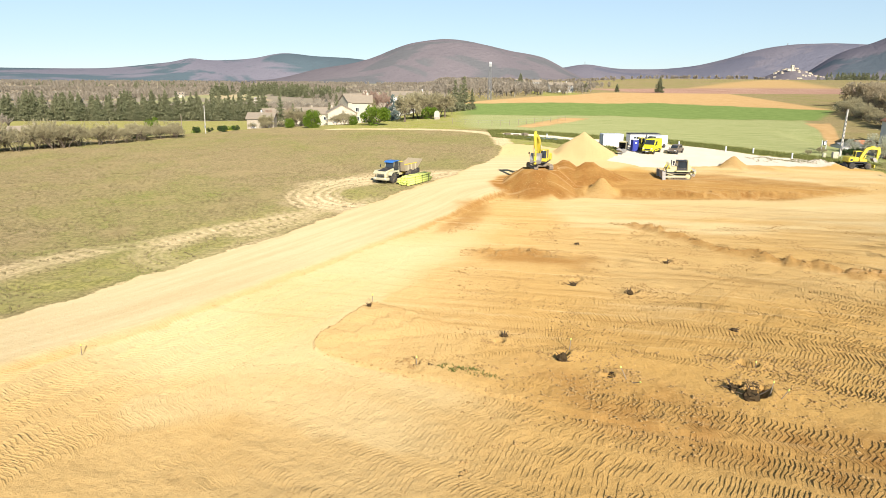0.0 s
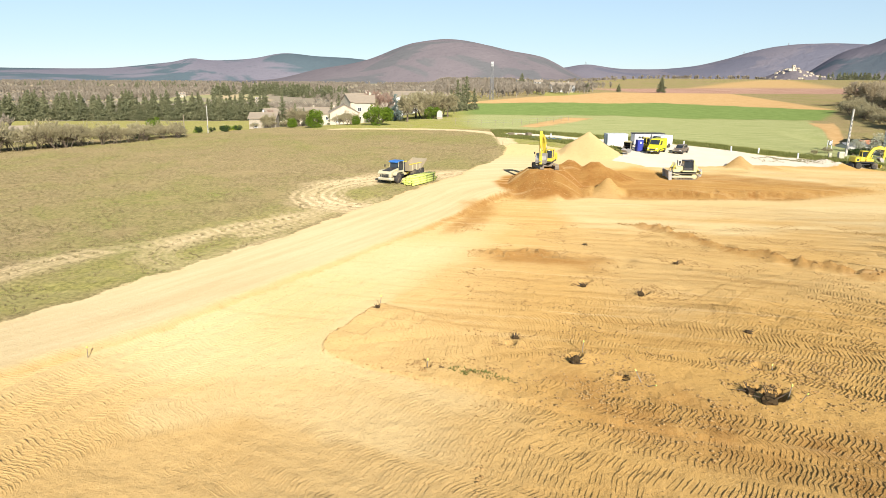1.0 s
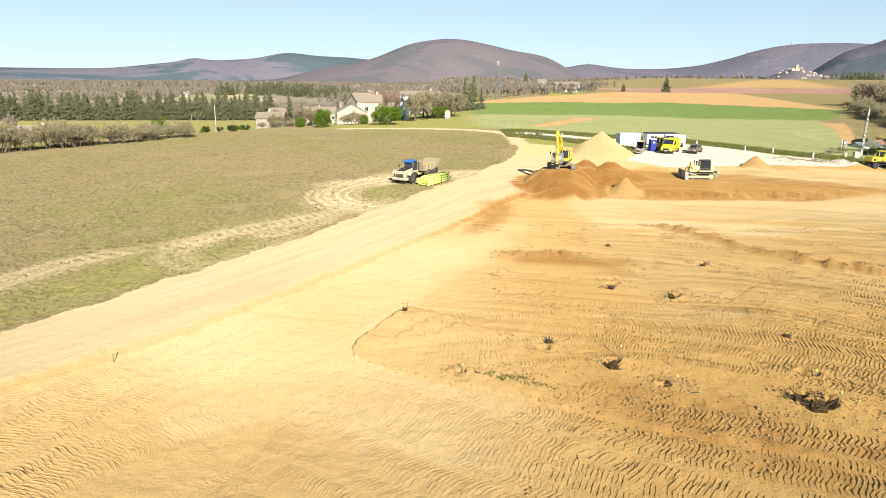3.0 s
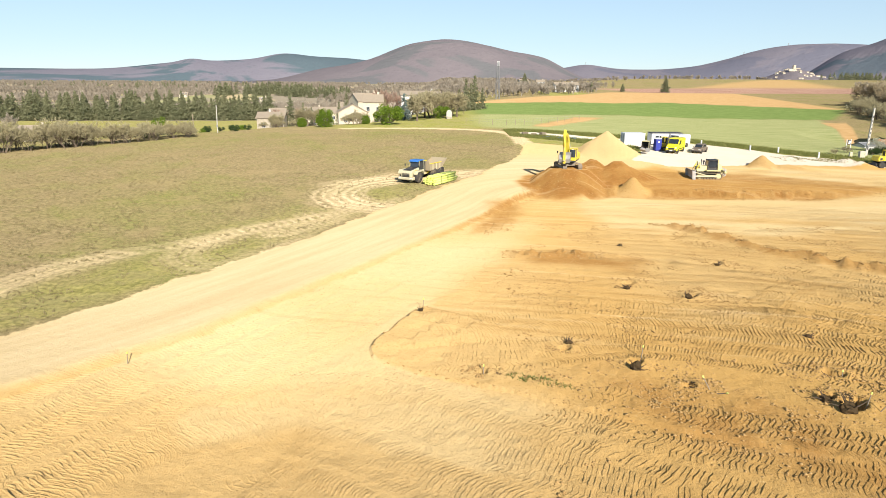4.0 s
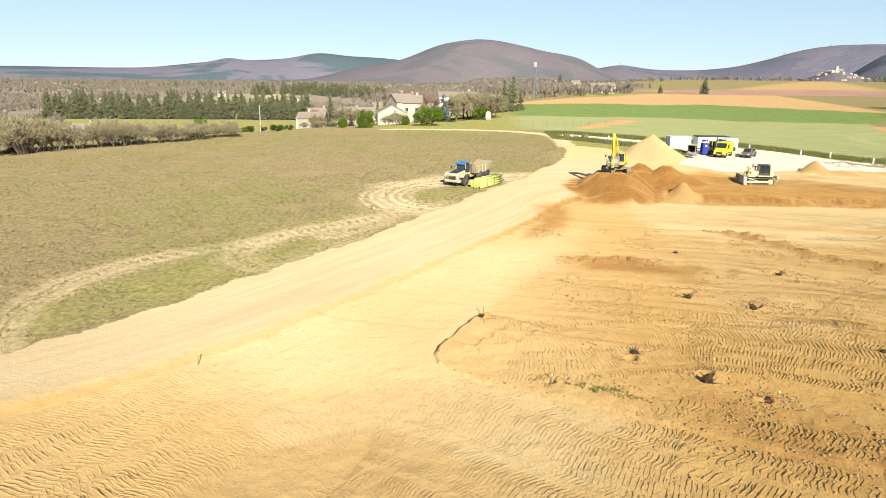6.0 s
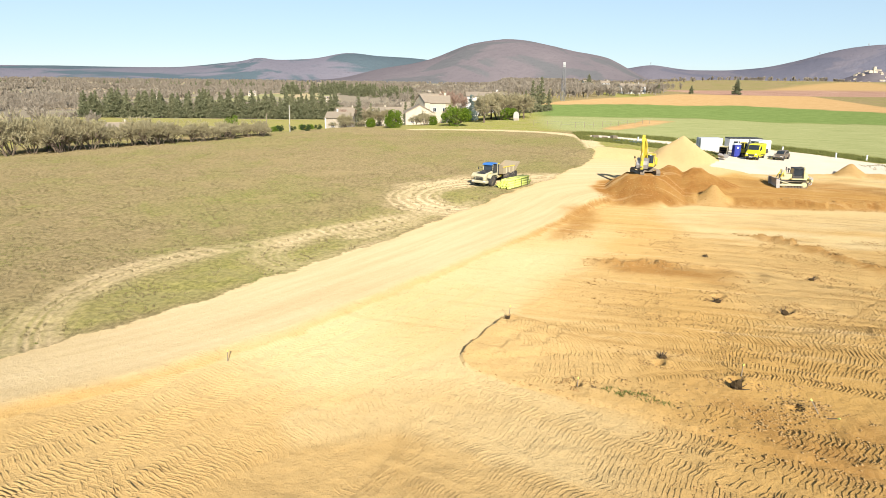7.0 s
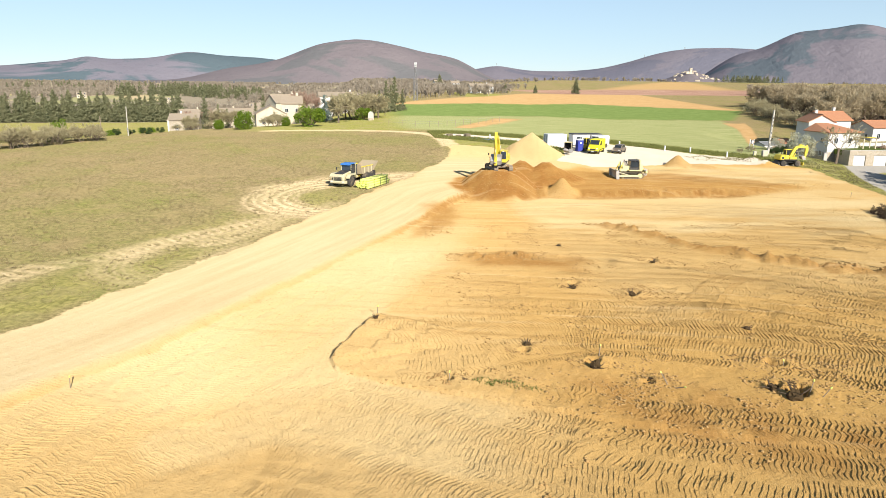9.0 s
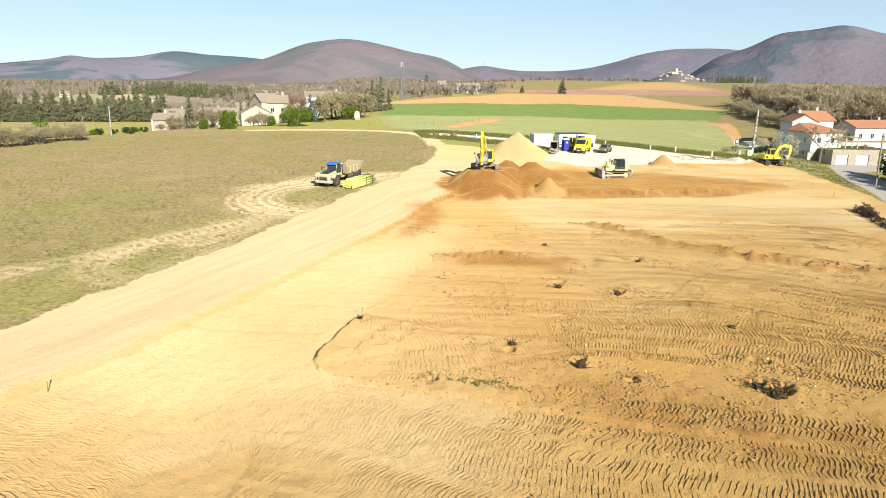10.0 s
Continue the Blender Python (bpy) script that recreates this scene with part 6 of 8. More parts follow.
# ---- houses ----
def opening(wall, x, y, z, w, h, turn, door=False, shutters=False):
    """A window or door set into a wall: frame, sill, pane or leaf."""
    m = Matrix.Translation((x, y, z)) @ Matrix.Rotation(radians(turn), 4, "Z")
    f = shape()
    for c, s in (((0, 0, h / 2), (w + 0.12, 0.1, 0.07)), ((0, 0, -h / 2), (w + 0.12, 0.1, 0.07)), ((-w / 2, 0, 0), (0.07, 0.1, h)), ((w / 2, 0, 0), (0.07, 0.1, h))):
        box(f, c, s)
    if not door:
        box(f, (0, 0, 0), (0.05, 0.08, h))
    f.transform(m)
    fr = part("door" if door else "window", f, WHITE, wall)
    p = box(shape(), (0, 0.0, 0), (w, 0.05, h))
    p.transform(m)
    part("leaf" if door else "pane", p, TIMBER if door else GLASS, fr)
    if not door:
        s = box(shape(), (0, -0.08, -h / 2 - 0.06), (w + 0.25, 0.25, 0.07), 0.01)
        s.transform(m)
        part("sill", s, CONCRETE, fr)
    if shutters:
        for sx in (-1, 1):
            s = box(shape(), (sx * (w * 0.78), -0.03, 0), (w * 0.5, 0.05, h), 0.01)
            s.transform(m)
            part("shutter", s, TIMBER, fr)


def gable_house(m, w, d, h, rise, wall_mat, roof_mat, label, along_x=True, windows=2, storeys=1, chimney=True, eave=0.45, name="house", door=True):
    """A house with a pitched roof: w along x, d along y, eaves at h, ridge rise above them."""
    o = thing(name, label, "house", m)
    b = shape()
    if along_x:
        slab(b, [(-d / 2, -1.0), (d / 2, -1.0), (d / 2, h), (0, h + rise), (-d / 2, h)], -w / 2, w / 2)
        b.transform(Matrix.Rotation(radians(90), 4, "Z"))
    else:
        slab(b, [(-w / 2, -1.0), (w / 2, -1.0), (w / 2, h), (0, h + rise), (-w / 2, h)], -d / 2, d / 2)
    wall = part("wall", b, wall_mat, o)
    half, run = (d / 2, w / 2) if along_x else (w / 2, d / 2)
    t, sl = 0.16, rise / half
    r = shape()
    for sgn in (-1, 1):
        prof = [(0.0, h + rise + 0.03), (sgn * (half + eave), h - sl * eave + 0.03), (sgn * (half + eave), h - sl * eave + t + 0.03), (0.0, h + rise + t + 0.05)]
        slab(r, prof, -run - eave * 0.7, run + eave * 0.7)
    rod(r, (0, -run - eave * 0.7, h + rise + t), (0, run + eave * 0.7, h + rise + t), 0.14, 0.14, 8)
    if along_x:
        r.transform(Matrix.Rotation(radians(90), 4, "Z"))
    roof = part("roof", r, roof_mat, o)
    if chimney:
        cx, cy = (w * 0.28, d * 0.12) if along_x else (w * 0.1, d * 0.25)
        ch = part("chimney", box(shape(), (cx, cy, h + rise + 0.3), (0.6, 0.5, 1.5), 0.03), wall_mat, roof)
    for k in range(storeys):
        z = 1.5 + k * 2.75
        for i in range(windows):
            x = -w / 2 + w * (i + 0.5) / windows
            is_door = door and k == 0 and i == windows // 2
            opening(wall, x, -d / 2 - 0.02, z - (0.4 if is_door else 0), 1.0, 2.1 if is_door else 1.2, 0, is_door)
        for i in range(2):
            opening(wall, -w / 2 - 0.02, -d / 4 + d / 2 * i, z, 0.8, 1.0, -90)
    return o


def at(x, y, turn=0.0, lift=0.0):
    return pose(x, y, float(land(np.float64(x), np.float64(y))) + lift, 0, 0, turn)


# the white house above the lane
gable_house(pose(102.2, 151.0, -1.8, 0, 0, -14), 5.6, 7.0, 8.3, 1.5, RENDER_WHITE, TILES_NEW, "tall white rendered house with an orange tiled roof", False, 1, 2)
gable_house(pose(107.2, 153.8, -1.8, 0, 0, 2), 7.5, 7.0, 8.6, 1.7, RENDER_WHITE, TILES_NEW, "white house end with an orange roof and chimney", True, 2, 2)


def wing():
    """The lower front wing: a three-sided tiled roof against the house, white above, stone below."""
    o = thing("house_wing", "white house wing with stone base and orange tiles", "house", pose(101.4, 143.6, -2.2, 0, 0, 8))
    w, d, h = 8.6, 7.0, 7.0
    wall = part("wall", box(shape(), (0, 0, h / 2 + 1.2), (w, d, h - 2.4)), RENDER_WHITE, o)
    part("stone_base", box(shape(), (0, 0, 0.85), (w + 0.1, d + 0.1, 3.3), 0.04), STONE, o)
    r = shape()
    v = [r.verts.new(c) for c in ((-w / 2 - 0.5, -d / 2 - 0.5, h - 0.1), (w / 2 + 0.5, -d / 2 - 0.5, h - 0.1), (w / 2 + 0.5, d / 2, h - 0.1), (-w / 2 - 0.5, d / 2, h - 0.1), (-w / 2 + 2.6, d / 2, h + 1.5), (w / 2 - 2.6, d / 2, h + 1.5))]
    lo = [r.verts.new(q.co - Vector((0, 0, 0.16))) for q in v[:4]]
    for f in ((v[0], v[1], v[5], v[4]), (v[1], v[2], v[5]), (v[3], v[0], v[4]), (v[2], v[3], v[4], v[5]), (lo[3], lo[2], lo[1], lo[0])):
        r.faces.new(f)
    for i in range(4):
        r.faces.new((lo[i], lo[(i + 1) % 4], v[(i + 1) % 4], v[i]))
    bmesh.ops.recalc_face_normals(r, faces=r.faces[:])
    part("roof", r, TILES_NEW, o)
    for x in (-2.2, 1.6):
        opening(wall, x, -d / 2 - 0.02, 5.0, 1.0, 1.25, 0)
    for y in (-1.8, 1.6):
        opening(wall, -w / 2 - 0.02, y, 5.0, 0.8, 1.1, -90)
        opening(wall, -w / 2 - 0.06, y, 2.2, 0.8, 1.1, -90)
    return o


wing()


def garages():
    """A stone terrace wall with two white garage doors, lawn on top and a pergola."""
    o = thing("garage_block", "stone garage terrace with two white doors and a lawn on top", "garage", pose(104.6, 136.2, -2.2, 0, 0, -6))
    w, d, h = 10.4, 5.0, 3.4
    wall = shape()
    for x0, x1 in ((-5.2, -4.2), (-1.5, 0.3), (3.2, 5.2)):
        box(wall, ((x0 + x1) / 2, -d / 2 + 0.2, h / 2), (x1 - x0, 0.4, h))
    box(wall, (0, -d / 2 + 0.2, h - 0.5), (w - 0.004, 0.396, 0.996))
    box(wall, (-w / 2 + 0.2, 0.2, h / 2 - 0.01), (0.4, d - 0.4, h - 0.02))
    box(wall, (w / 2 - 0.2, 0.2, h / 2 - 0.01), (0.4, d - 0.4, h - 0.02))
    wl_ = part("stone_wall", wall, STONE, o)
    part("coping", box(shape(), (0, -d / 2 + 0.2, h + 0.06), (w + 0.1, 0.5, 0.12), 0.02), CONCRETE, o)
    for x, ww in ((-2.85, 2.6), (1.75, 2.8)):
        dr = part("garage_door", box(shape(), (x, -d / 2 + 0.28, 1.2), (ww, 0.08, 2.4), 0.01), WHITE, o, "white up-and-over garage door")
        for k in range(4):
            part("door_panel", box(shape(), (x, -d / 2 + 0.23, 0.35 + k * 0.58), (ww - 0.15, 0.04, 0.5), 0.015), WHITE, dr)
    return o


garages()


def lawn():
    o = thing("terrace_lawn", "mown green lawn on the garage terrace", "lawn", pose(107.5, 141, 0, 0, 0, -6), kind="structure")
    bm = shape()
    box(bm, (0, 0, 0.55), (15.5, 9.5, 1.1), 0.05)
    part("turf", bm, LAWN, o)
    return o


def lawn_material():
    k = Mat("lawn_turf")
    w = k.coord("World")
    return k.done(k.mix(k.noise(1.2, 5, 0.7, w), (0.07, 0.11, 0.02), (0.17, 0.20, 0.05)), 0.9, 0.0, k.bump(k.noise(9, 3, 0.7, w), 0.7, 0.05), 0.1)


LAWN = lawn_material()
lawn()


def pergola(m):
    o = thing("pergola", "pale timber pergola on the terrace lawn", "pergola", m)
    for x in (-1.4, 1.4):
        for y in (-1, 1):
            part("post", box(shape(), (x, y, 1.15), (0.2, 0.2, 2.3), 0.02), RENDER_CREAM, o)
    for i in range(6):
        part("beam", box(shape(), (-1.6 + i * 0.64, 0, 2.4), (0.1, 2.8, 0.14), 0.01), TIMBER, o)
    part("awning", box(shape(), (0.3, -0.2, 2.52), (2.2, 1.8, 0.08), 0.02), YELLOW, o, "yellow awning")
    return o


pergola(pose(107.2, 139.6, 1.1, 0, 0, -6))
gable_house(pose(137, 170, 0.3, 0, 0, 4), 15, 8, 3.7, 1.5, RENDER_WHITE, TILES_NEW, "long low white house with an orange tiled roof", True, 4, 1)


def wall_run(m, l, h, label, mat, cap=True):
    o = thing("garden_wall", label, "wall", m, kind="structure")
    part("wall", box(shape(), (0, 0, h / 2 - 0.4), (l, 0.3, h + 0.8)), mat, o)
    if cap:
        part("coping", box(shape(), (0, 0, h + 0.05), (l + 0.1, 0.4, 0.1), 0.02), CONCRETE, o)
    return o


wall_run(pose(121, 149.5, -0.4, 0, 0, -4), 22, 1.8, "long white rendered garden wall", RENDER_WHITE)
wall_run(pose(118.5, 135, -2.4, 0, 0, -3), 12, 2.6, "grey retaining wall above the lane", CONCRETE)
saloon(pose(112.4, 128.4, float(land(np.float64(112.4), np.float64(128.4))), 0, 0, 170), RED_CAR, "red hatchback car parked on the lane")
# low sheds beyond the field corner
gable_house(at(89.5, 149, 12, -0.2), 5.5, 3.6, 2.3, 0.5, RENDER_WHITE, GREY, "low white shed with a flat grey roof", True, 1, 1, False, 0.2, "shed")
gable_house(at(94.6, 152, 12, -0.2), 4.0, 4.0, 3.2, 0.6, CONCRETE, TILES_NEW, "small grey outbuilding with red tiles", True, 1, 1, False, 0.25, "shed")


def panel_sign(m):
    o = thing("electric_cabinet", "tall grey cabinet at the lane corner", "cabinet", m)
    part("body", box(shape(), (0, 0, 0.9), (0.8, 0.5, 2.0), 0.04), GREY, o)
    part("door", box(shape(), (0, -0.26, 0.95), (0.65, 0.04, 1.6), 0.02), CONCRETE, o)
    return o


panel_sign(on_ground(84.5, 122.5, 0, 0))

# the farm hamlet beyond the meadow brow
gable_house(at(-54.6, 203, 4), 7.8, 6.5, 3.6, 1.3, STONE, TILES_OLD, "low stone shed with a weathered tile roof", True, 2, 1, False)
gable_house(at(-31.5, 208, 10), 8.5, 8.0, 3.8, 2.2, RENDER_CREAM, TILES_OLD, "cream farmhouse wing with a weathered tile roof", False, 2, 1, False)
gable_house(at(-25.6, 212, 6), 6.0, 6.5, 6.4, 1.8, RENDER_CREAM, TILES_OLD, "cream rendered farmhouse with a weathered tile roof", True, 2, 2, True)
gable_house(at(-29.0, 228, 30), 10, 8, 7.6, 2.2, RENDER_CREAM, TILES_OLD, "tall farm building with weathered tiles", True, 3, 2, True)
gable_house(at(-12.5, 262, 5), 15, 7, 6.6, 1.2, RENDER_WHITE, TILES_OLD, "long white building half hidden by trees", True, 4, 1, True)
gable_house(at(-67, 246, 8), 7, 6, 5.5, 1.9, RENDER_WHITE, TILES_OLD, "white gabled house beyond the conifers", False, 2, 2, True)
gable_house(at(-118, 190, 20), 8, 6, 3.2, 1.4, RENDER_CREAM, TILES_OLD, "low cream cottage behind the hedge", True, 2, 1, True)
gable_house(at(-108, 118, 28, 0.3), 9, 7, 3.0, 1.3, RENDER_CREAM, TILES_OLD, "cream bungalow beside a lane", True, 3, 1, True)
hamlet = [(-46, 262, 10, 8, 6.0, 12), (-58, 285, 9, 8, 5.8, -20), (-30, 275, 14, 8, 5.5, 5), (-75, 300, 10, 8, 5.5, 30), (-48, 330, 12, 9, 6, 0)]
for x, y, w, d, h, t in hamlet:
    gable_house(at(x, y, t), w, d, h, 1.9, RENDER_CREAM, TILES_OLD, "hamlet house with cream walls and old tiles", True, 3, 2, True)
far_house = gable_house(at(-72, 470, 10), 9, 7, 3.2, 1.8, RENDER_CREAM, TILES_OLD, "small pale house far across the valley", True, 3, 2, True)
far_list = [(-140, 520, 0), (-95, 640, 20), (-62, 700, -10), (-215, 560, 15), (-330, 620, 5), (-430, 680, 25), (-270, 760, -8), (-180, 900, 12), (-20, 800, 30), (-480, 900, 0), (-560, 760, 14),
            (-95, 980, 5), (-130, 1150, 0), (-60, 1200, 22), (-350, 1100, 8), (-420, 1300, -15), (-700, 1200, 6), (-250, 1400, 0), (-550, 1500, 10), (-330, 1700, 0), (-150, 1750, 18), (-650, 1800, 4)]
for x, y, t in far_list:
    copy_thing(far_house, sized(at(x, y, t), 0.75))
gable_house(at(83, 488, 4), 17, 9, 4.8, 1.6, RENDER_WHITE, TILES_OLD, "long pale farmhouse at the field's far edge", True, 5, 2, True)
gable_house(at(78, 700, 10), 9, 9, 5.5, 2.0, RENDER_WHITE, TILES_OLD, "pale house on the rise beyond the fields", True, 3, 2, True)
gable_house(at(98, 720, 0), 9, 9, 5.0, 2.0, RENDER_WHITE, TILES_OLD, "pale house on the rise beyond the fields", True, 3, 2, True)


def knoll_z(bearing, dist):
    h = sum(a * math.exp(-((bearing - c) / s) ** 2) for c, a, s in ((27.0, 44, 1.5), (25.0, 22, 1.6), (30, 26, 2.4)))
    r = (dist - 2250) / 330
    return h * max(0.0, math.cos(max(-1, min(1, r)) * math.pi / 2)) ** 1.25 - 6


village = gable_house(pose(0, -60, -40), 10, 8, 6.5, 2.2, RENDER_CREAM, TILES_OLD, "pale stone house of a hill village", True, 3, 2, False, name="village_house")
vr = random.Random(5)
spots = [(25.75 + 3.6 * (i / 49) + vr.uniform(-0.2, 0.2), 1960 + vr.uniform(0, 290)) for i in range(50)]
for i, (b, r) in enumerate(spots):
    mm = pose(-3 + r * math.sin(radians(b)), r * math.cos(radians(b)), knoll_z(b, r) - 1.4, 0, 0, vr.uniform(-30, 30)) @ Matrix.Diagonal((0.8, 0.8, 0.72, 1))
    if i == 0:
        village.matrix_world = mm
    else:
        copy_thing(village, mm)


def church_tower():
    b, r = 26.9, 2150
    o = thing("church_tower", "square pale stone tower above the hill village", "tower", pose(-3 + r * math.sin(radians(b)), r * math.cos(radians(b)), knoll_z(b, r) - 2) @ Matrix.Diagonal((0.7, 0.7, 0.66, 1)))
    t = part("wall", box(shape(), (0, 0, 13), (9, 9, 24), 0.3), RENDER_CREAM, o)
    part("parapet", box(shape(), (0, 0, 25), (10, 10, 1.4), 0.2), RENDER_CREAM, o)
    for k in (10, 20):
        opening(t, 0, -4.55, k, 2.0, 3.4, 0)
    part("nave", box(shape(), (-13, 0, 6), (14, 8, 10), 0.3), RENDER_CREAM, o)
    return o


church_tower()


def lattice_mast(m, h, base, top, label, name, heads=True):
    """Four legs, rings and zig-zag bracing."""
    o = thing(name, label, "mast", m)
    n = 10
    for sx in (-1, 1):
        for sy in (-1, 1):
            part("leg", rod(shape(), (sx * base / 2, sy * base / 2, -0.5), (sx * top / 2, sy * top / 2, h), 0.12 * h / 17, 0.1 * h / 17, 5), GREY, o)
    for side in range(4):
        b = shape()
        for k in range(n):
            z0, z1 = h * k / n, h * (k + 1) / n
            s0, s1 = base + (top - base) * k / n, base + (top - base) * (k + 1) / n
            c0 = [(-s0 / 2, -s0 / 2), (s0 / 2, -s0 / 2), (s0 / 2, s0 / 2), (-s0 / 2, s0 / 2)]
            c1 = [(-s1 / 2, -s1 / 2), (s1 / 2, -s1 / 2), (s1 / 2, s1 / 2), (-s1 / 2, s1 / 2)]
            p, q = (side, (side + 1) % 4) if k % 2 else ((side + 1) % 4, side)
            if heads:
                part("brace", rod(shape(), (*c0[p], z0), (*c1[q], z1), 0.06, None, 4), GREY, o)
                part("ring_bar", rod(shape(), (*c0[p], z0), (*c0[q], z0), 0.04, None, 4), GREY, o)
            else:
                rod(b, (*c0[p], z0), (*c1[q], z1), 0.06 * h / 17, None, 4)
                rod(b, (*c0[p], z0), (*c0[q], z0), 0.025 * h / 17, None, 4)
        if heads:
            b.free()
        else:
            part("bracing", b, GREY, o)
    if heads:
        for k in range(6):
            a = k * math.pi / 3
            part("antenna", box(shape(), (0.55 * math.cos(a), 0.55 * math.sin(a), h - 0.6), (0.2, 0.2, 2.2), 0.05), WHITE, o, "white antenna panel")
        part("head_ring", turned(shape(), (0, 0, 0), [(h - 0.9, 0.7), (h - 0.8, 0.7)], 12, "z"), GREY, o)
    else:
        for k in (0.72, 0.84, 0.95):
            part("cross_arm", box(shape(), (0, 0, h * k), (h * 0.3, 0.4, 0.5)), GREY, o)
    return o


lattice_mast(at(22.2, 330, 20), 17.0, 1.7, 0.8, "grey lattice telecom mast with white antenna panels", "telecom_mast")
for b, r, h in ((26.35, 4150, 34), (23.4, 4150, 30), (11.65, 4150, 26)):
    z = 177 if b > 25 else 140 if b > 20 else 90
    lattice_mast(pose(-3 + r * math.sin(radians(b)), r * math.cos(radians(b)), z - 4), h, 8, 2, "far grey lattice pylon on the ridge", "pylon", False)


def fence(line, spacing, label, h=1.2):
    """Thin posts with two wires."""
    p = bend(line, spacing)
    o = thing("wire_fence", label, "fence", pose(0, 0, 0))
    tops = []
    for i, (x, y) in enumerate(p):
        z = float(land(np.float64(x), np.float64(y)))
        part("post", rod(shape(), (x, y, z - 0.3), (x + 0.03, y, z + h), 0.06, 0.05, 5), TIMBER, o)
        tops.append((x, y, z))
    for k in (0.55, 0.95):
        w = shape()
        for a, b in zip(tops, tops[1:]):
            rod(w, (a[0], a[1], a[2] + h * k), (b[0], b[1], b[2] + h * k), 0.014, None, 4, False)
        part("wire", w, GREY, o)
    return o


fence([(2, 178), (12, 172), (24, 181), (34, 191)], 3.0, "thin wire fence on timber posts along the crop", 1.4)


def stele():
    o = thing("garden_well", "small pale arched stone well on the lawn", "well", at(-2.2, 197, 0, -0.05))
    pts = [(-0.8, -0.2), (0.8, -0.2), (0.8, 1.6)] + [(0.8 * math.cos(t), 1.6 + 0.9 * math.sin(t)) for t in (math.pi * k / 8 for k in range(1, 8))] + [(-0.8, 1.6)]
    part("niche", slab(shape(), pts, -0.5, 0.5, 0.04), CONCRETE, o)
    part("basin", box(shape(), (0, -0.7, 0.3), (1.4, 0.7, 0.7), 0.05), STONE, o)
    return o


stele()


# ---- trees and shrubs ----
def ribbon(V, F, p, q, w0, w1, rng):
    """A thin two-sided strip from p to q."""
    d = q - p
    n = d.cross(Vector((rng.uniform(-1, 1), rng.uniform(-1, 1), rng.uniform(-1, 1))))
    if n.length < 1e-6:
        n = d.orthogonal()
    n.normalize()
    k = len(V)
    V.extend([p - n * w0, p + n * w0, q + n * w1, q - n * w1])
    F.append((k, k + 1, k + 2, k + 3))


def limb(V, F, p, q, r0, r1, seg=5):
    z = (q - p).normalized()
    x = z.orthogonal().normalized()
    y = z.cross(x)
    k = len(V)
    for c, r in ((p, r0), (q, r1)):
        for i in range(seg):
            t = 2 * math.pi * i / seg
            V.append(c + (x * math.cos(t) + y * math.sin(t)) * r)
    for i in range(seg):
        F.append((k + i, k + (i + 1) % seg, k + seg + (i + 1) % seg, k + seg + i))


def bare_tree(rng, h, spread=0.9, trunks=1, fork=0.28, dens=4, twig=0.03):
    """Trunk and limbs, and a crown of fine bare twigs; height h."""
    TV, TF, CV, CF = [], [], [], []

    def grow(p, d, length, r, level):
        steps = 2 if level < 2 else 1
        for s in range(steps):
            q = p + d * (length / steps)
            if level <= 2:
                limb(TV, TF, p, q, r, r * 0.75, 6 if level == 0 else 4)
            else:
                ribbon(CV, CF, p, q, r, r * 0.5, rng)
            p, r = q, r * 0.75
            d = (d + Vector((rng.uniform(-1, 1), rng.uniform(-1, 1), rng.uniform(-0.3, 0.6))) * 0.18).normalized()
        if level >= 5:
            return
        n = dens + (1 if level == 0 else 0) if level < 4 else dens + 1
        for i in range(n):
            a = rng.uniform(0, 2 * math.pi)
            tilt = rng.uniform(0.35, 1.0) * spread
            o = d.orthogonal().normalized()
            o = Matrix.Rotation(a, 3, d) @ o
            nd = (d * math.cos(tilt) + o * math.sin(tilt) + Vector((0, 0, 0.12))).normalized()
            b = p - d * (length * rng.uniform(0, 0.55 if level else 0.4))
            grow(b, nd, length * rng.uniform(0.55, 0.82), max(r * rng.uniform(0.5, 0.7), twig * 0.6), level + 1)

    for k in range(trunks):
        a = rng.uniform(0, 6.28)
        lean = 0.05 if trunks == 1 else 0.55
        d = Vector((math.cos(a) * lean, math.sin(a) * lean, 1)).normalized()
        grow(Vector((math.cos(a) * 0.15 * (trunks > 1), math.sin(a) * 0.15 * (trunks > 1), -0.2)), d, h * fork, h * 0.022 / math.sqrt(trunks), 0)
    top = max(v.z for v in CV)
    k = h / top
    TV, CV = [v * k for v in TV], [v * k for v in CV]
    return TV, TF, CV, CF


def leaf_quad(V, F, c, s, rng, flat=0.0):
    n = Vector((rng.gauss(0, 1), rng.gauss(0, 1), rng.gauss(0, 1) + flat)).normalized()
    x = n.orthogonal().normalized()
    x = Matrix.Rotation(rng.uniform(0, 6.28), 3, n) @ x
    y = n.cross(x)
    k = len(V)
    a, b = s * rng.uniform(0.7, 1.3), s * rng.uniform(0.4, 0.75)
    V.extend([c - x * a, c - y * b + n * b * 0.3, c + x * a, c + y * b + n * b * 0.3])
    F.append((k, k + 1, k + 2, k + 3))


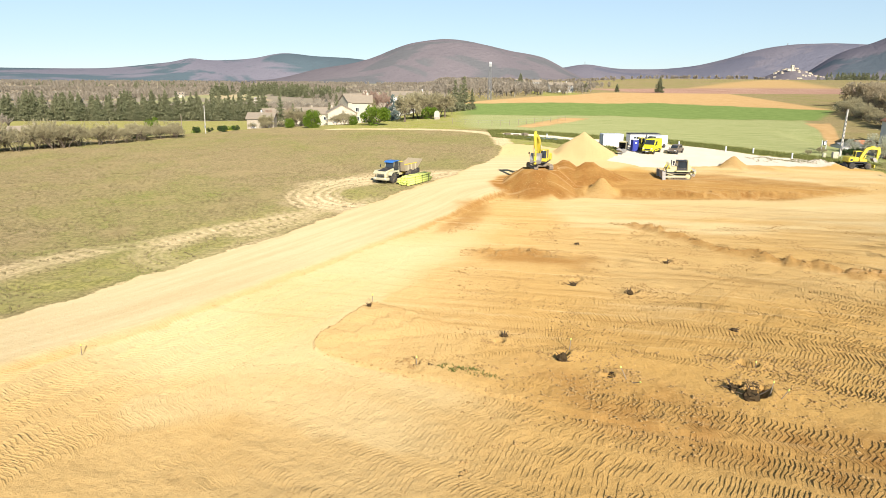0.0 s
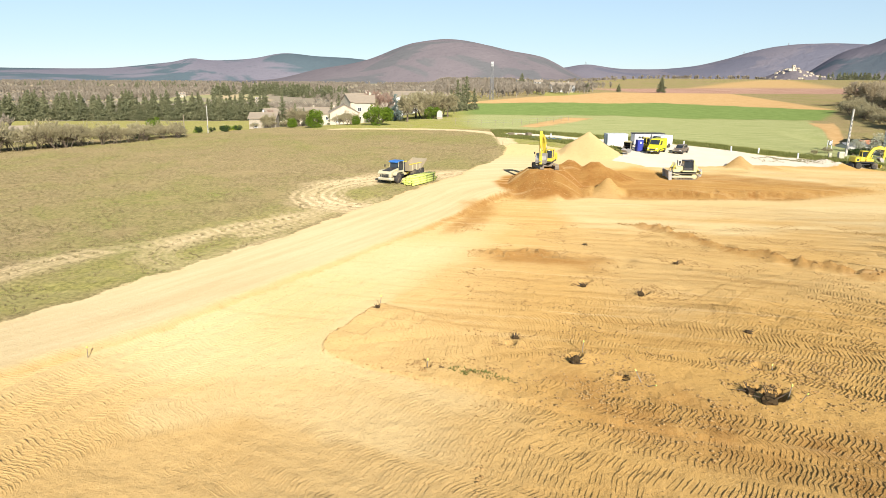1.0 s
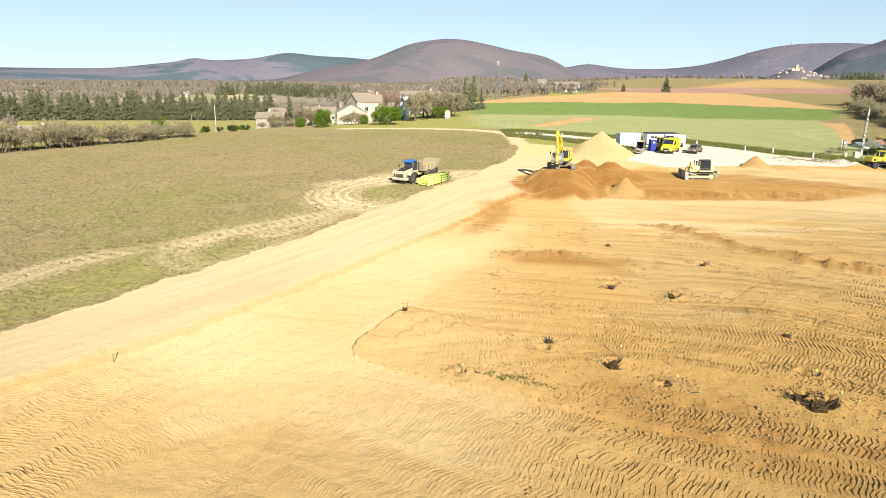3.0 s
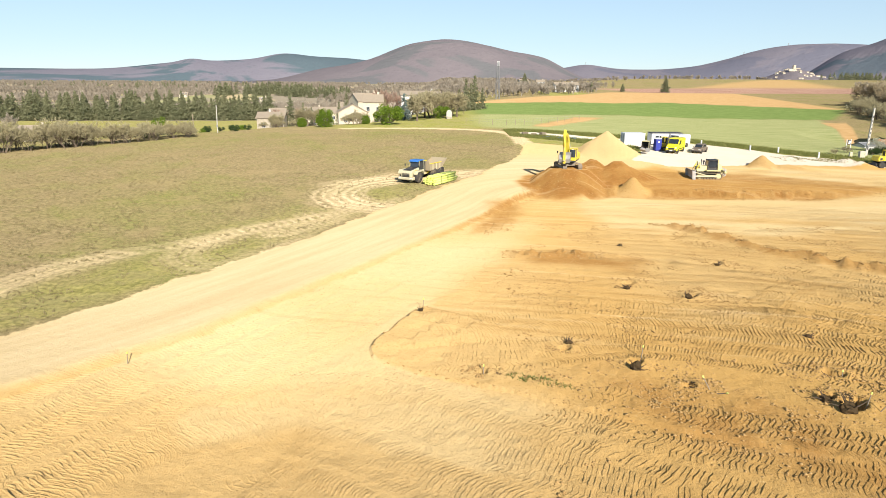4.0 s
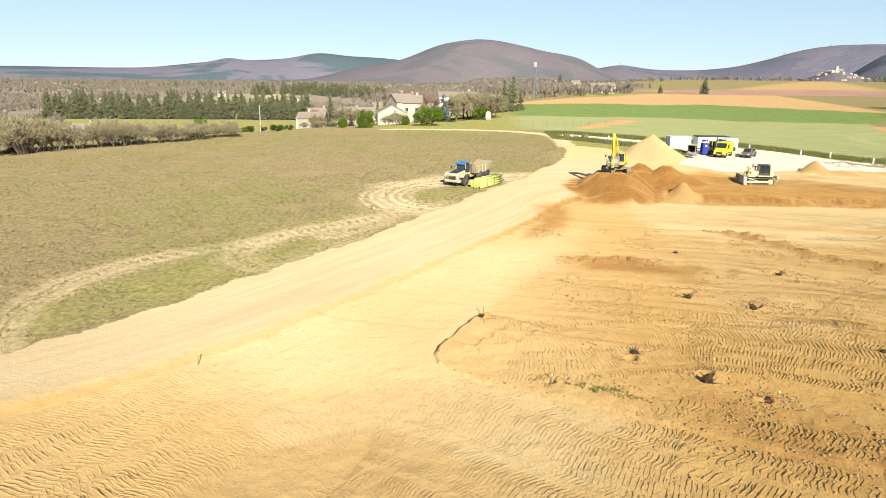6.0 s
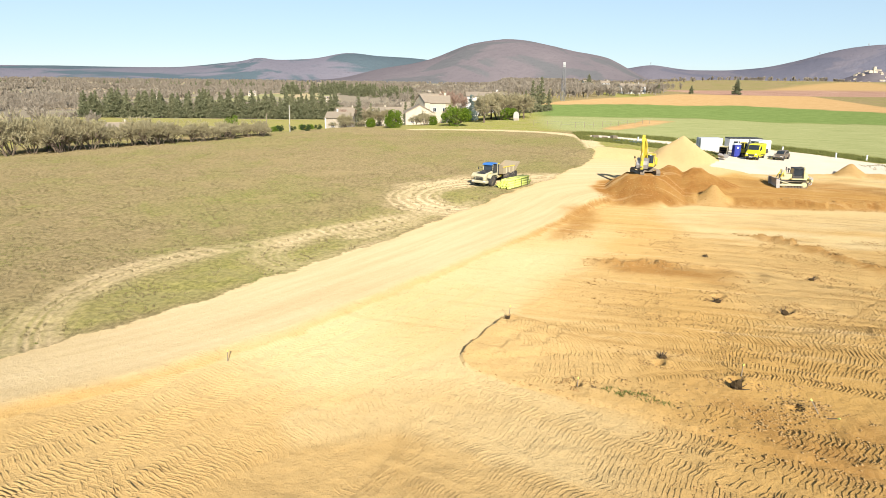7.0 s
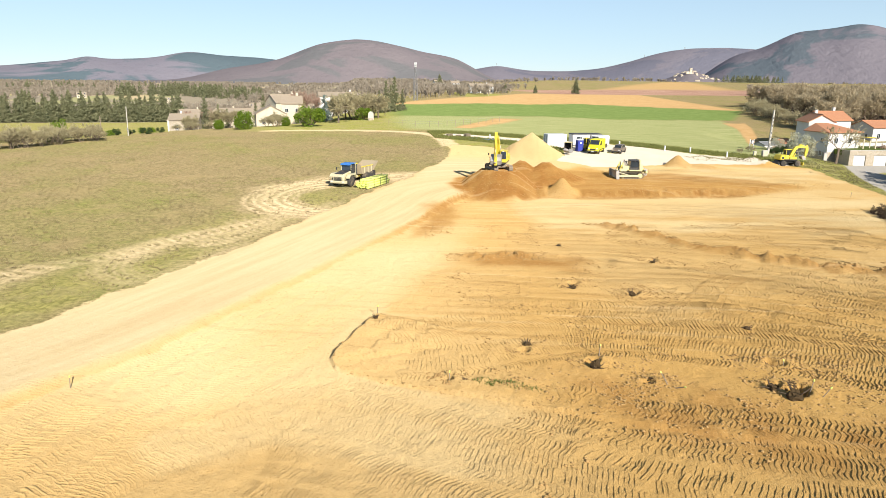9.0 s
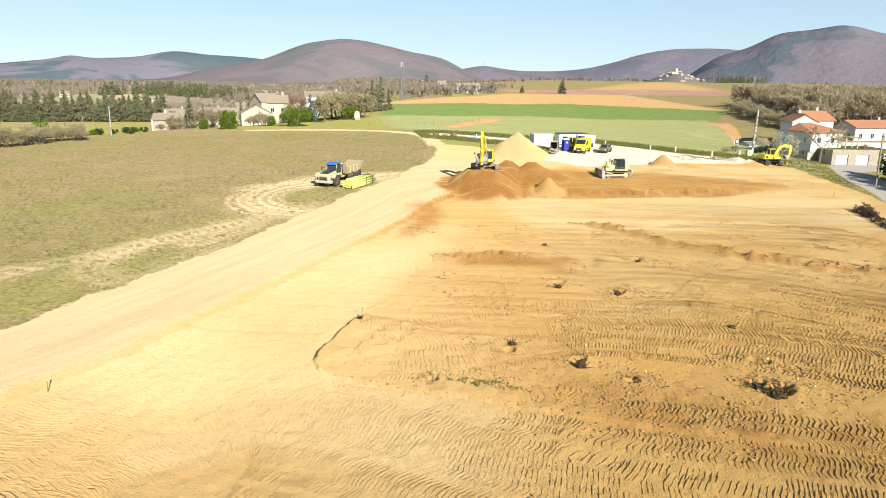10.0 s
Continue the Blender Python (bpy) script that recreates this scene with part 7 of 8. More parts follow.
def leafy(rng, h, w, leaf=0.16, count=1500, trunk=0.25, lumps=16):
    """A rounded evergreen: clumps of leaves on a few limbs, uneven outline."""
    TV, TF, CV, CF = [], [], [], []
    base = h * trunk
    limb(TV, TF, Vector((0, 0, -0.2)), Vector((0, 0, base + h * 0.25)), h * 0.03, h * 0.018, 6)
    cl = []
    for i in range(lumps):
        a, e = rng.uniform(0, 6.28), rng.uniform(-1.2 if trunk < 0.1 else -0.9, 1.0)
        r = rng.uniform(0.45, 0.8)
        c = Vector((math.cos(a) * math.cos(e) * w / 2 * r, math.sin(a) * math.cos(e) * w / 2 * r, base + (h - base) * (0.5 + 0.42 * math.sin(e))))
        limb(TV, TF, Vector((0, 0, base * 0.9)), c, h * 0.012, h * 0.004, 4)
        cl.append((c, rng.uniform(0.24, 0.40) * min(w, h) * 0.62))
    for i in range(count):
        c, r = cl[rng.randrange(lumps)]
        d = Vector((rng.gauss(0, 1), rng.gauss(0, 1), rng.gauss(0, 1))).normalized()
        leaf_quad(CV, CF, c + d * r * rng.uniform(0.65, 1.05), leaf, rng, 0.3)
    return TV, TF, CV, CF


def conifer(rng, h, w, tiers=17, leaf=0.2):
    """A spire: whorls of drooping boughs thick with needles, ragged outline."""
    TV, TF, CV, CF = [], [], [], []
    limb(TV, TF, Vector((0, 0, -0.3)), Vector((0, 0, h * 0.97)), h * 0.018, 0.02, 6)
    for t in range(tiers):
        f = t / (tiers - 1)
        z = h * (0.08 + 0.9 * f)
        reach = w / 2 * (1 - f) ** 0.8 * rng.uniform(0.75, 1.15) + 0.12
        n = max(4, int(9 - 4 * f))
        for i in range(n):
            a = rng.uniform(0, 6.28)
            d = Vector((math.cos(a), math.sin(a), rng.uniform(-0.25, 0.25)))
            L = reach * rng.uniform(0.7, 1.15)
            ribbon(CV, CF, Vector((0, 0, z)), Vector((0, 0, z)) + d * L, 0.05, 0.02, rng)
            m = max(4, int(L * 7))
            for j in range(m):
                s = (j + 0.6) / m
                p = Vector((0, 0, z)) + d * L * s + Vector((rng.gauss(0, 0.16), rng.gauss(0, 0.16), rng.gauss(0, 0.16) - 0.10 * s * L))
                leaf_quad(CV, CF, p, leaf * rng.uniform(0.7, 1.5), rng, 0.2)
    return TV, TF, CV, CF


def tree_thing(name, label, arrays, bark_mat, leaf_mat, m, group="", category="tree"):
    TV, TF, CV, CF = arrays
    o = thing(name, label, category, m, group)
    for part_name, V, F, mat in (("trunk", TV, TF, bark_mat), ("crown", CV, CF, leaf_mat)):
        ob = new(part_name, mesh_of(part_name, V, F, mat))
        ob.parent = o
    return o


def spot(x, y, k=1.0, turn=None, rng=random, lift=0.0):
    z = float(land(np.float64(x), np.float64(y))) + lift
    t = rng.uniform(0, 360) if turn is None else turn
    return pose(x, y, z - 0.05, 0, 0, t) @ Matrix.Diagonal((k, k, k, 1))


def plant(protos, places, rng):
    """Set copies of the prototypes; the first of each is the prototype itself."""
    used = set()
    for i, (x, y, k) in enumerate(places):
        p = protos[i % len(protos)]
        m = spot(x, y, k, None, rng)
        if p.name not in used:
            p.matrix_world = m
            used.add(p.name)
        else:
            c = copy_thing(p, Matrix())
            c.matrix_world = m


tr = random.Random(21)
HIDE = pose(0, -40, 0)
# conifer belt in the valley
con = [tree_thing("conifer", "dark green conifer in a ragged shelter belt", conifer(random.Random(30 + i), 10.5, 6.2 + 0.5 * i, 20, 0.30), BARK, LEAF_CONIFER, HIDE, "conifer belt") for i in range(3)]
belt = [(-236 + i * 2.36 + tr.uniform(-1.2, 1.2), 358 + tr.uniform(-3, 3), tr.uniform(0.85, 1.5)) for i in range(61)]
belt += [(-236 + i * 4.0 + tr.uniform(-2, 2), 369 + tr.uniform(-3, 3), tr.uniform(1.0, 1.5)) for i in range(36)]
plant(con, belt, tr)
solo = tree_thing("conifer", "tall dark conifer beside the farm buildings", conifer(random.Random(41), 10.5, 4.6, 19, 0.25), BARK, LEAF_CONIFER, HIDE)
plant([solo], [(-50.0, 207, 1.02), (-46.8, 210, 0.72), (-45, 214, 0.6), (-35.5, 225, 1.0), (-38.5, 228, 0.8), (-33, 229, 0.85), (3.8, 232, 1.0), (7.0, 238, 1.1), (5.5, 236, 0.85), (10, 243, 0.7), (1.5, 230, 0.7)], tr)
plant([tree_thing("blue_cedar", "blue-grey cedar with ragged boughs", conifer(random.Random(43), 7.6, 5.4, 14, 0.24), BARK, LEAF_BLUE, HIDE)], [(-15.4, 203, 1.0)], tr)
plant([tree_thing("fir_tree", "single dark fir at the far field edge", conifer(random.Random(45), 12, 8.5, 15, 0.45), BARK, LEAF_CONIFER, HIDE)], [(156, 495, 0.95), (104, 500, 0.55), (128, 505, 0.5), (72, 640, 1.1)], tr)
plant([tree_thing("umbrella_pine", "round green umbrella pine in a garden", leafy(random.Random(47), 6.5, 6, 0.2, 900, 0.55, 10), BARK, LEAF_BRIGHT, HIDE)], [(-105, 244, 1.0)], tr)
# evergreen garden shrubs
bright = [tree_thing("evergreen_bush", "bright green rounded evergreen bush", leafy(random.Random(50 + i), 4.6, 5.6 + 2.6 * i, 0.19, 3600, 0.04, 30), BARK, LEAF_BRIGHT, HIDE, "garden evergreens", "bush") for i in range(2)]
plant(bright, [(-33.0, 168, 0.92), (-17.6, 175, 1.08), (-24.5, 181, 0.5), (-4.4, 199, 0.8), (-39.5, 172, 0.5), (-75, 236, 0.8), (-88, 240, 0.7), (-121, 128, 0.6), (-98, 132, 0.8)], tr)
# bare garden trees
bt = [tree_thing("bare_tree", "leafless grey-brown garden tree with dense twigs", bare_tree(random.Random(60 + i), 7.0, 1.05, 1 + i, 0.22, 4, 0.05), BARK, TWIG, HIDE, "bare trees") for i in range(3)]
plant(bt, [(-11.2, 190, 1.12), (-4.0, 200, 1.2), (-7.2, 203, 1.25), (0.2, 204, 1.05), (-14.5, 207, 1.2), (-2.0, 207, 1.2), (-9.5, 208, 1.2), (-22, 205, 0.9), (-43.5, 204, 0.9), (-41, 206, 0.8), (-27.0, 186, 0.6), (-52.5, 199, 0.7), (-25, 224, 1.2)], tr)
plant([tree_thing("bare_tree", "tall reddish leafless tree behind the farmhouse", bare_tree(random.Random(66), 11, 0.75, 1, 0.26, 4, 0.05), BARK, TWIG_RED, HIDE, "bare trees")], [(-24.0, 226, 1.0), (-20.5, 232, 0.9), (-60, 262, 0.85), (-70, 268, 0.8)], tr)
lane_tree = tree_thing("bare_tree", "leaning leafless tree at the lane's verge", bare_tree(random.Random(68), 7.0, 1.05, 1, 0.3, 3, 0.05), BARK, TWIG, HIDE, "bare trees")
lane_tree.matrix_world = sized(pose(79.2, 112.4, ground_z(79.2, 112.4) - 0.1, 0, 8, 40), 1.15)
plant([tree_thing("pollard_tree", "small thick-limbed pollarded tree on the lawn", bare_tree(random.Random(69), 4.2, 1.2, 1, 0.35, 4, 0.05), BARK, TWIG_RED, HIDE)], [(112.6, 140.2, 1.0)], tr)
bpy.context.view_layer.update()
plant([tree_thing("olive_shrub", "pale grey-green budding shrub by the lane", leafy(random.Random(71), 4.4, 6.2, 0.13, 2200, 0.15, 24), BARK, LEAF_OLIVE, HIDE, "", "shrub")], [(80.8, 125.6, 0.95), (86.0, 130, 0.8), (77.5, 127.5, 0.6)], tr)
plant([tree_thing("yellow_shrub", "shrub covered in yellow blossom", leafy(random.Random(73), 2.6, 3.2, 0.16, 900, 0.1, 12), BARK, BLOOM, HIDE, "", "shrub")], [(-74, 232, 0.9), (109.5, 143.5, 0.7)], tr)
def wood_edge(y):
    return max(113 + 0.40 * (y - 165), 116 + 0.62 * (y - 198))


# hedge of bare shrubs along the brow
sh = [tree_thing("bare_shrub", "leafless many-stemmed hedge shrub on the meadow brow", bare_tree(random.Random(80 + i), 4.0, 0.95, 5, 0.26, 3, 0.03), BARK, TWIG, HIDE, "hedge shrubs", "shrub") for i in range(3)]
hedge = [(-97 + i * 0.87 + tr.uniform(-1.5, 1.5), 119 + i * 0.78 + tr.uniform(-4, 4), tr.uniform(1.6, 2.3) * (1 - 0.013 * i)) for i in range(44)]
hedge += [(wood_edge(168 + i * 3.4) + tr.uniform(-1, 4), 168 + i * 3.4, tr.uniform(0.9, 1.5)) for i in range(46)]
hedge += [(-52 + i * 2.6, 184 + tr.uniform(-3, 3), tr.uniform(0.35, 0.6)) for i in range(5)] + [(-27, 180, 0.85), (-29.5, 182, 0.8), (-25.5, 184, 0.9), (66.8, 122.6, 0.3), (70.5, 125.5, 0.4)]
plant(sh, hedge, tr)
low = tree_thing("low_bush", "low dark green bush in the hedge line", leafy(random.Random(85), 2.2, 3.0, 0.15, 800, 0.05, 12), BARK, LEAF_DARK, HIDE, "hedge bushes", "bush")
# the last ten, tall and out of view, are added to throw shade on the lane
plant([low], [(-62.5 + 2.6 * i + tr.uniform(-1, 1), 166 + tr.uniform(-3, 6), tr.uniform(0.5, 0.95)) for i in range(5)] + [(-73 + i * 1.6, 155 + tr.uniform(-2, 2), tr.uniform(0.8, 1.1)) for i in range(3)] +
      [(-110 + 5.5 * i, 236 + tr.uniform(-3, 3), tr.uniform(0.6, 1.1)) for i in range(7)] + [(74.5 + i * 1.5, 124 + i * 1.2, tr.uniform(0.5, 0.8)) for i in range(4)] + [(70.9 + i * 1.12, 76 + i * 2.2, tr.uniform(1.9, 2.4)) for i in range(10)], tr)
# bare wood above the lane
wood = [tree_thing("woodland_tree", "leafless woodland tree, grey-brown twigs", bare_tree(random.Random(90 + i), 10.5, 0.85, 2 + i % 2, 0.17, 4, 0.042), BARK, TWIG_WOOD, HIDE, "woodland trees") for i in range(4)]
wr = random.Random(95)
trees = []
while len(trees) < 230:
    x, y = wr.uniform(100, 280), wr.uniform(165, 340)
    if x > wood_edge(y) + 4 + wr.uniform(-3, 3) and not (96 < x < 150 and y < 176):
        trees.append((x, y, wr.uniform(0.75, 1.2)))
plant(wood, trees, wr)


# ---- far woods, too many to count ----
def far_woods(name, label, protos, places, material, rng, tree_label=""):
    Vs, Fs, off = [], [], 0
    packs = [(np.array([tuple(v) for v in V]), np.array(F)) for V, F in protos]
    for i, (x, y, k) in enumerate(places):
        V, F = packs[i % len(packs)]
        a = rng.uniform(0, 6.28)
        z = float(land(np.float64(x), np.float64(y)))
        c, s = math.cos(a), math.sin(a)
        W = np.stack([(V[:, 0] * c - V[:, 1] * s) * k + x, (V[:, 0] * s + V[:, 1] * c) * k + y, V[:, 2] * k + z - 0.2], 1)
        Vs.append(W)
        Fs.append(F + off)
        off += len(V)
    return tagged(new(name, array_mesh(name, np.vstack(Vs), np.vstack(Fs), material)), label, "woods", kind="stuff")


def lean_tree(seed, h, twig=0.14, last=3):
    r = random.Random(seed)
    TV, TF, CV, CF = [], [], [], []

    def grow(p, d, L, w, level):
        q = p + d * L
        ribbon(CV, CF, p, q, w, w * 0.6, r)
        if level == last:
            return
        for i in range(4 if level else 6):
            a, t = r.uniform(0, 6.28), r.uniform(0.3, 0.95)
            o = Matrix.Rotation(a, 3, d) @ d.orthogonal().normalized()
            grow(p + d * L * r.uniform(0.15, 1), (d * math.cos(t) + o * math.sin(t) + Vector((0, 0, 0.1))).normalized(), L * r.uniform(0.5, 0.8), w * 0.75, level + 1)

    grow(Vector((0, 0, 0)), Vector((0, 0, 1)), h * 0.22, twig * 1.2, 0)
    k = h / max(v.z for v in CV)
    return [v * k for v in CV], CF


def spire(seed, h, w):
    r = random.Random(seed)
    V, F = [], []
    for i in range(150):
        f = r.random() ** 1.4
        a, rr = r.uniform(0, 6.28), w / 2 * (1 - f) * math.sqrt(r.random())
        leaf_quad(V, F, Vector((math.cos(a) * rr, math.sin(a) * rr, h * (0.05 + 0.95 * f))), 0.75, r, 0.2)
    return V, F


fr = random.Random(101)
bare_far, bare_wide, dark_far = [], [], []


def belt_of(n, x0, x1, y0, y1, k0, k1, out, gate=0.0, seed=0):
    while n > 0:
        x, y = fr.uniform(x0, x1), fr.uniform(y0, y1)
        field_end = min(325 + 1.8 * (x - 24), 487)
        if x > 5 and y < field_end + 10 and x < 220 or x > 110 and 460 < y < 690 and x < 300 or x > 200 and y < 460 and x < wood_edge(y) + 10 or -95 < x < 55 and 620 < y < 960:
            n -= 0.2
            continue
        if vnoise(np.array(x), np.array(y), 70, seed) > gate:
            out.append((x, y, fr.uniform(k0, k1)))
            n -= 1


belt_of(560, -370, -40, 382, 480, 0.5, 0.85, bare_far, 0.35, 3)
belt_of(900, -560, 20, 430, 720, 0.5, 0.95, bare_far, 0.4, 4)
belt_of(320, -20, 110, 345, 560, 0.5, 0.85, bare_far, 0.2, 7)
belt_of(240, 20, 170, 500, 760, 0.5, 0.9, bare_far, 0.35, 8)
belt_of(70, -240, -175, 150, 290, 0.6, 1.0, bare_far, 0.3, 9)
belt_of(220, 230, 460, 260, 520, 0.8, 1.2, bare_far, 0.3, 11)
belt_of(3000, -1000, 60, 640, 1400, 0.55, 1.0, bare_wide, 0.45, 5)
belt_of(2800, -1900, 200, 1400, 2700, 0.9, 1.4, bare_wide, 0.45, 6)
belt_of(400, 100, 500, 1000, 2000, 0.5, 0.9, bare_wide, 0.5, 10)
belt_of(300, 560, 1300, 1250, 2000, 0.7, 1.2, bare_wide, 0.5, 17)
belt_of(150, -195, -85, 560, 610, 0.65, 1.05, dark_far, 0.2, 12)
belt_of(60, -1100, -400, 1300, 2000, 1.0, 1.4, dark_far, 0.6, 14)
belt_of(45, 540, 660, 960, 1040, 0.8, 1.2, dark_far, 0.4, 15)
belt_of(40, 20, 70, 640, 760, 0.7, 1.0, dark_far, 0.3, 16)
far_woods("far_bare_woods", "leafless woods and hedges across the valley", [lean_tree(110 + i, 8.5) for i in range(4)], bare_far, TWIG_FAR, fr)
far_woods("valley_woods", "leafless woods on the valley floor, far off", [lean_tree(115 + i, 8.0, 0.5, 2) for i in range(4)], bare_wide, TWIG_FAR, fr)
far_woods("far_evergreen_woods", "dark evergreen woods across the valley", [spire(120 + i, 10.0, 8.0) for i in range(3)], dark_far, LEAF_CONIFER, fr)


# ---- meadow and weeds ----
def tufts(name, label, places, material, rng, size, blades=5):
    n = len(places)
    P = np.array(places)
    rs = np.random.RandomState(rng)
    V, F = [], []
    for b in range(blades):
        a = rs.uniform(0, 6.28, n)
        lean = rs.uniform(0.2, 0.9, n)
        h = size * rs.uniform(0.5, 1.3, n) * P[:, 3]
        w = 0.022 + 0.02 * rs.rand(n) + 0.05 * size
        bx, by = P[:, 0] + rs.normal(0, 0.07, n), P[:, 1] + rs.normal(0, 0.07, n)
        dx, dy = np.cos(a), np.sin(a)
        root1 = np.stack([bx - dy * w, by + dx * w, P[:, 2] - 0.03], 1)
        root2 = np.stack([bx + dy * w, by - dx * w, P[:, 2] - 0.03], 1)
        tip = np.stack([bx + dx * lean * h, by + dy * lean * h, P[:, 2] + h], 1)
        k = len(V) * 0 + sum(len(v) for v in V)
        V.append(np.vstack([root1, root2, tip]))
        F.append(np.stack([k + np.arange(n), k + n + np.arange(n), k + 2 * n + np.arange(n)], 1))
    return tagged(new(name, array_mesh(name, np.vstack(V), np.vstack(F), material)), label, "grass", kind="stuff")


rs = np.random.RandomState(77)


def scatter(n, x0, x1, y0, y1, keep):
    x, y = rs.uniform(x0, x1, n), rs.uniform(y0, y1, n)
    ok = keep(x, y)
    x, y = x[ok], y[ok]
    z = site(x, y)[0]
    return np.stack([x, y, z, 0.6 + 0.8 * rs.rand(len(x))], 1)


def on_meadow(x, y):
    ok = (inside(x, y, DIRT) < -0.6 + 0.8 * fbm(x, y, 3, 3, 50)) & (x < 12) & (crest_distance(x, y) < 6)
    for line in (LOOP_A, LOOP_B, LOOP_C, LOOP_D):
        d, _ = along(x, y, line)
        ok &= np.abs(np.abs(d) - 1.0) > 0.45
    return ok


tufts("meadow_grass", "dry straw-coloured meadow grass in tufts", scatter(60000, -92, 12, 28, 150, lambda x, y: on_meadow(x, y) & (np.random.RandomState(3).rand(len(x)) < 1.25 - np.hypot(x, y) / 160)), BLADE, 1, 0.085)
tufts("meadow_weeds", "green weeds among the dry meadow grass", scatter(9000, -70, 10, 26, 140, lambda x, y: on_meadow(x, y) & (vnoise(x, y, 9, 5) > 0.6)), BLADE_GREEN, 2, 0.045)
tufts("site_weeds", "small green weed patch on the bare soil", scatter(1500, -3, 5, 29, 36, lambda x, y: (np.hypot((x - 0.3) / 2.0, (y - 32.4 + 0.35 * x) / 0.5) + 0.7 * fbm(x, y, 0.8, 2, 8) < 0.9)), BLADE_GREEN, 3, 0.09)
tufts("verge_grass", "sparse olive grass and weeds on the lane verge", scatter(13000, 52, 82, 60, 116, lambda x, y: (inside(x, y, DIRT) < -0.4) & (np.abs(along(x, y, ROAD)[0]) > 2.9) & (along(x, y, ROAD)[0] < 0) & (vnoise(x, y, 2.0, 6) > 0.3)), BLADE_OLIVE, 4, 0.15)
tufts("bank_grass", "rank green grass on the field bank behind the yard", scatter(34000, 10, 74, 112, 162, lambda x, y: (inside(x, y, YARD) < -0.5) & (inside(x, y, YARD) > -7) & (inside(x, y, DIRT) < -0.5) & (np.hypot((x - 24.4) / 5.7, (y - 118.4) / 6.1) > 1.1)), BLADE_GREEN, 4, 0.3)


# ---- clods, roots and rubbish on the bare soil ----
def stones(name, label, places, material, seed, size):
    """Crumbs of soil: squashed, broken lumps half sunk in the ground."""
    r_ = np.random.RandomState(seed)
    ico = np.array([(0, 0, 1), (0.9, 0, 0.3), (0.25, 0.85, 0.35), (-0.75, 0.5, 0.3), (-0.7, -0.55, 0.25), (0.3, -0.9, 0.3), (0, 0, -0.6)])
    tri = np.array([(0, 1, 2), (0, 2, 3), (0, 3, 4), (0, 4, 5), (0, 5, 1), (6, 2, 1), (6, 3, 2), (6, 4, 3), (6, 5, 4), (6, 1, 5)])
    n = len(places)
    S = size * np.exp(np.clip(r_.normal(0, 0.42, n), -1, 0.8))
    a = r_.uniform(0, 6.28, n)
    V = ico[None] * (1 + 0.5 * r_.uniform(-1, 1, (n, 7, 3))) * S[:, None, None]
    X = V[..., 0] * np.cos(a)[:, None] - V[..., 1] * np.sin(a)[:, None] + places[:, None, 0]
    Y = V[..., 0] * np.sin(a)[:, None] + V[..., 1] * np.cos(a)[:, None] + places[:, None, 1]
    Z = V[..., 2] * 0.75 + places[:, None, 2]
    F = (tri[None] + 7 * np.arange(n)[:, None, None]).reshape(-1, 3)
    return tagged(new(name, array_mesh(name, np.stack([X, Y, Z], -1).reshape(-1, 3), F, material)), label, "soil", kind="stuff")


def near_line(line, half):
    return lambda x, y: np.abs(along(x, y, line)[0]) < half * (0.4 + vnoise(x, y, 1.5, 12))


clod_places = [scatter(2500, 1, 13, 54, 59, near_line(RIDGE, 1.4)), scatter(16000, 15, 44, 43, 72, near_line(BERM, 0.75)), scatter(3000, -10, 4, 28, 45, near_line(LEDGE, 0.2))]
for hx, hy, r, dep in HOLES:
    clod_places.append(scatter(220, hx - 3 * r, hx + 3.4 * r, hy - 2.5 * r, hy + 2.5 * r, lambda x, y: np.hypot(x - hx, y - hy) > 0.8 * r))
clod_places.append(scatter(1800, 0, 26, 26, 33, lambda x, y: (np.abs(along(x, y, STRIP)[0]) < 1.6) & (vnoise(x, y, 1.2, 19) > 0.4)))
clod_places.append(scatter(3500, 5, 24, 27.5, 36, lambda x, y: vnoise(x, y, 1.5, 18) > 0.45))
clod_places.append(scatter(24000, 0, 46, 18, 70, lambda x, y: (vnoise(x, y, 2.5, 14) > 0.56) & (along(x, y, CUT)[0] < -1)))
clod_places.append(scatter(4000, 6, 62, 82, 100, lambda x, y: np.abs(along(x, y, CUT)[0]) < 2.2))
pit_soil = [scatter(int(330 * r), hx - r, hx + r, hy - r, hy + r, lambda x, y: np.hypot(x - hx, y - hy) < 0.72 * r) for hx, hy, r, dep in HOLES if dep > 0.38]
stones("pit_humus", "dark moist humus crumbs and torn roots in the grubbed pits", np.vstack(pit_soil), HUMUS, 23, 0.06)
stones("cut_face_clods", "coarse clods fallen along the dug face", scatter(5000, 6, 46, 83, 92, lambda x, y: np.abs(along(x, y, CUT)[0] + 0.3) < 1.6), FACE_CLOD, 27, 0.042)
stones("windrow_clods", "large broken clods along the low windrow", scatter(2600, 15, 44, 43, 72, near_line(BERM, 0.55)), CLOD, 19, 0.10)
stones("soil_clods", "broken clods of tan and orange soil", np.vstack(clod_places), CLOD, 9, 0.05)


def uprooted(m, seed, label):
    """A grubbed-out root ball and torn stems, dark with soil."""
    r = random.Random(seed)
    TV, TF, CV, CF = bare_tree(r, 1.5, 1.4, 4, 0.35, 3, 0.025)
    o = thing("uprooted_bush", label, "bush", m, "uprooted bushes")
    a = new("root_ball", mesh_of("root_ball", TV, TF, BARK))
    b = new("stem_tangle", mesh_of("stem_tangle", CV, CF, DARK_STEMS))
    a.parent, b.parent = o, o
    return o


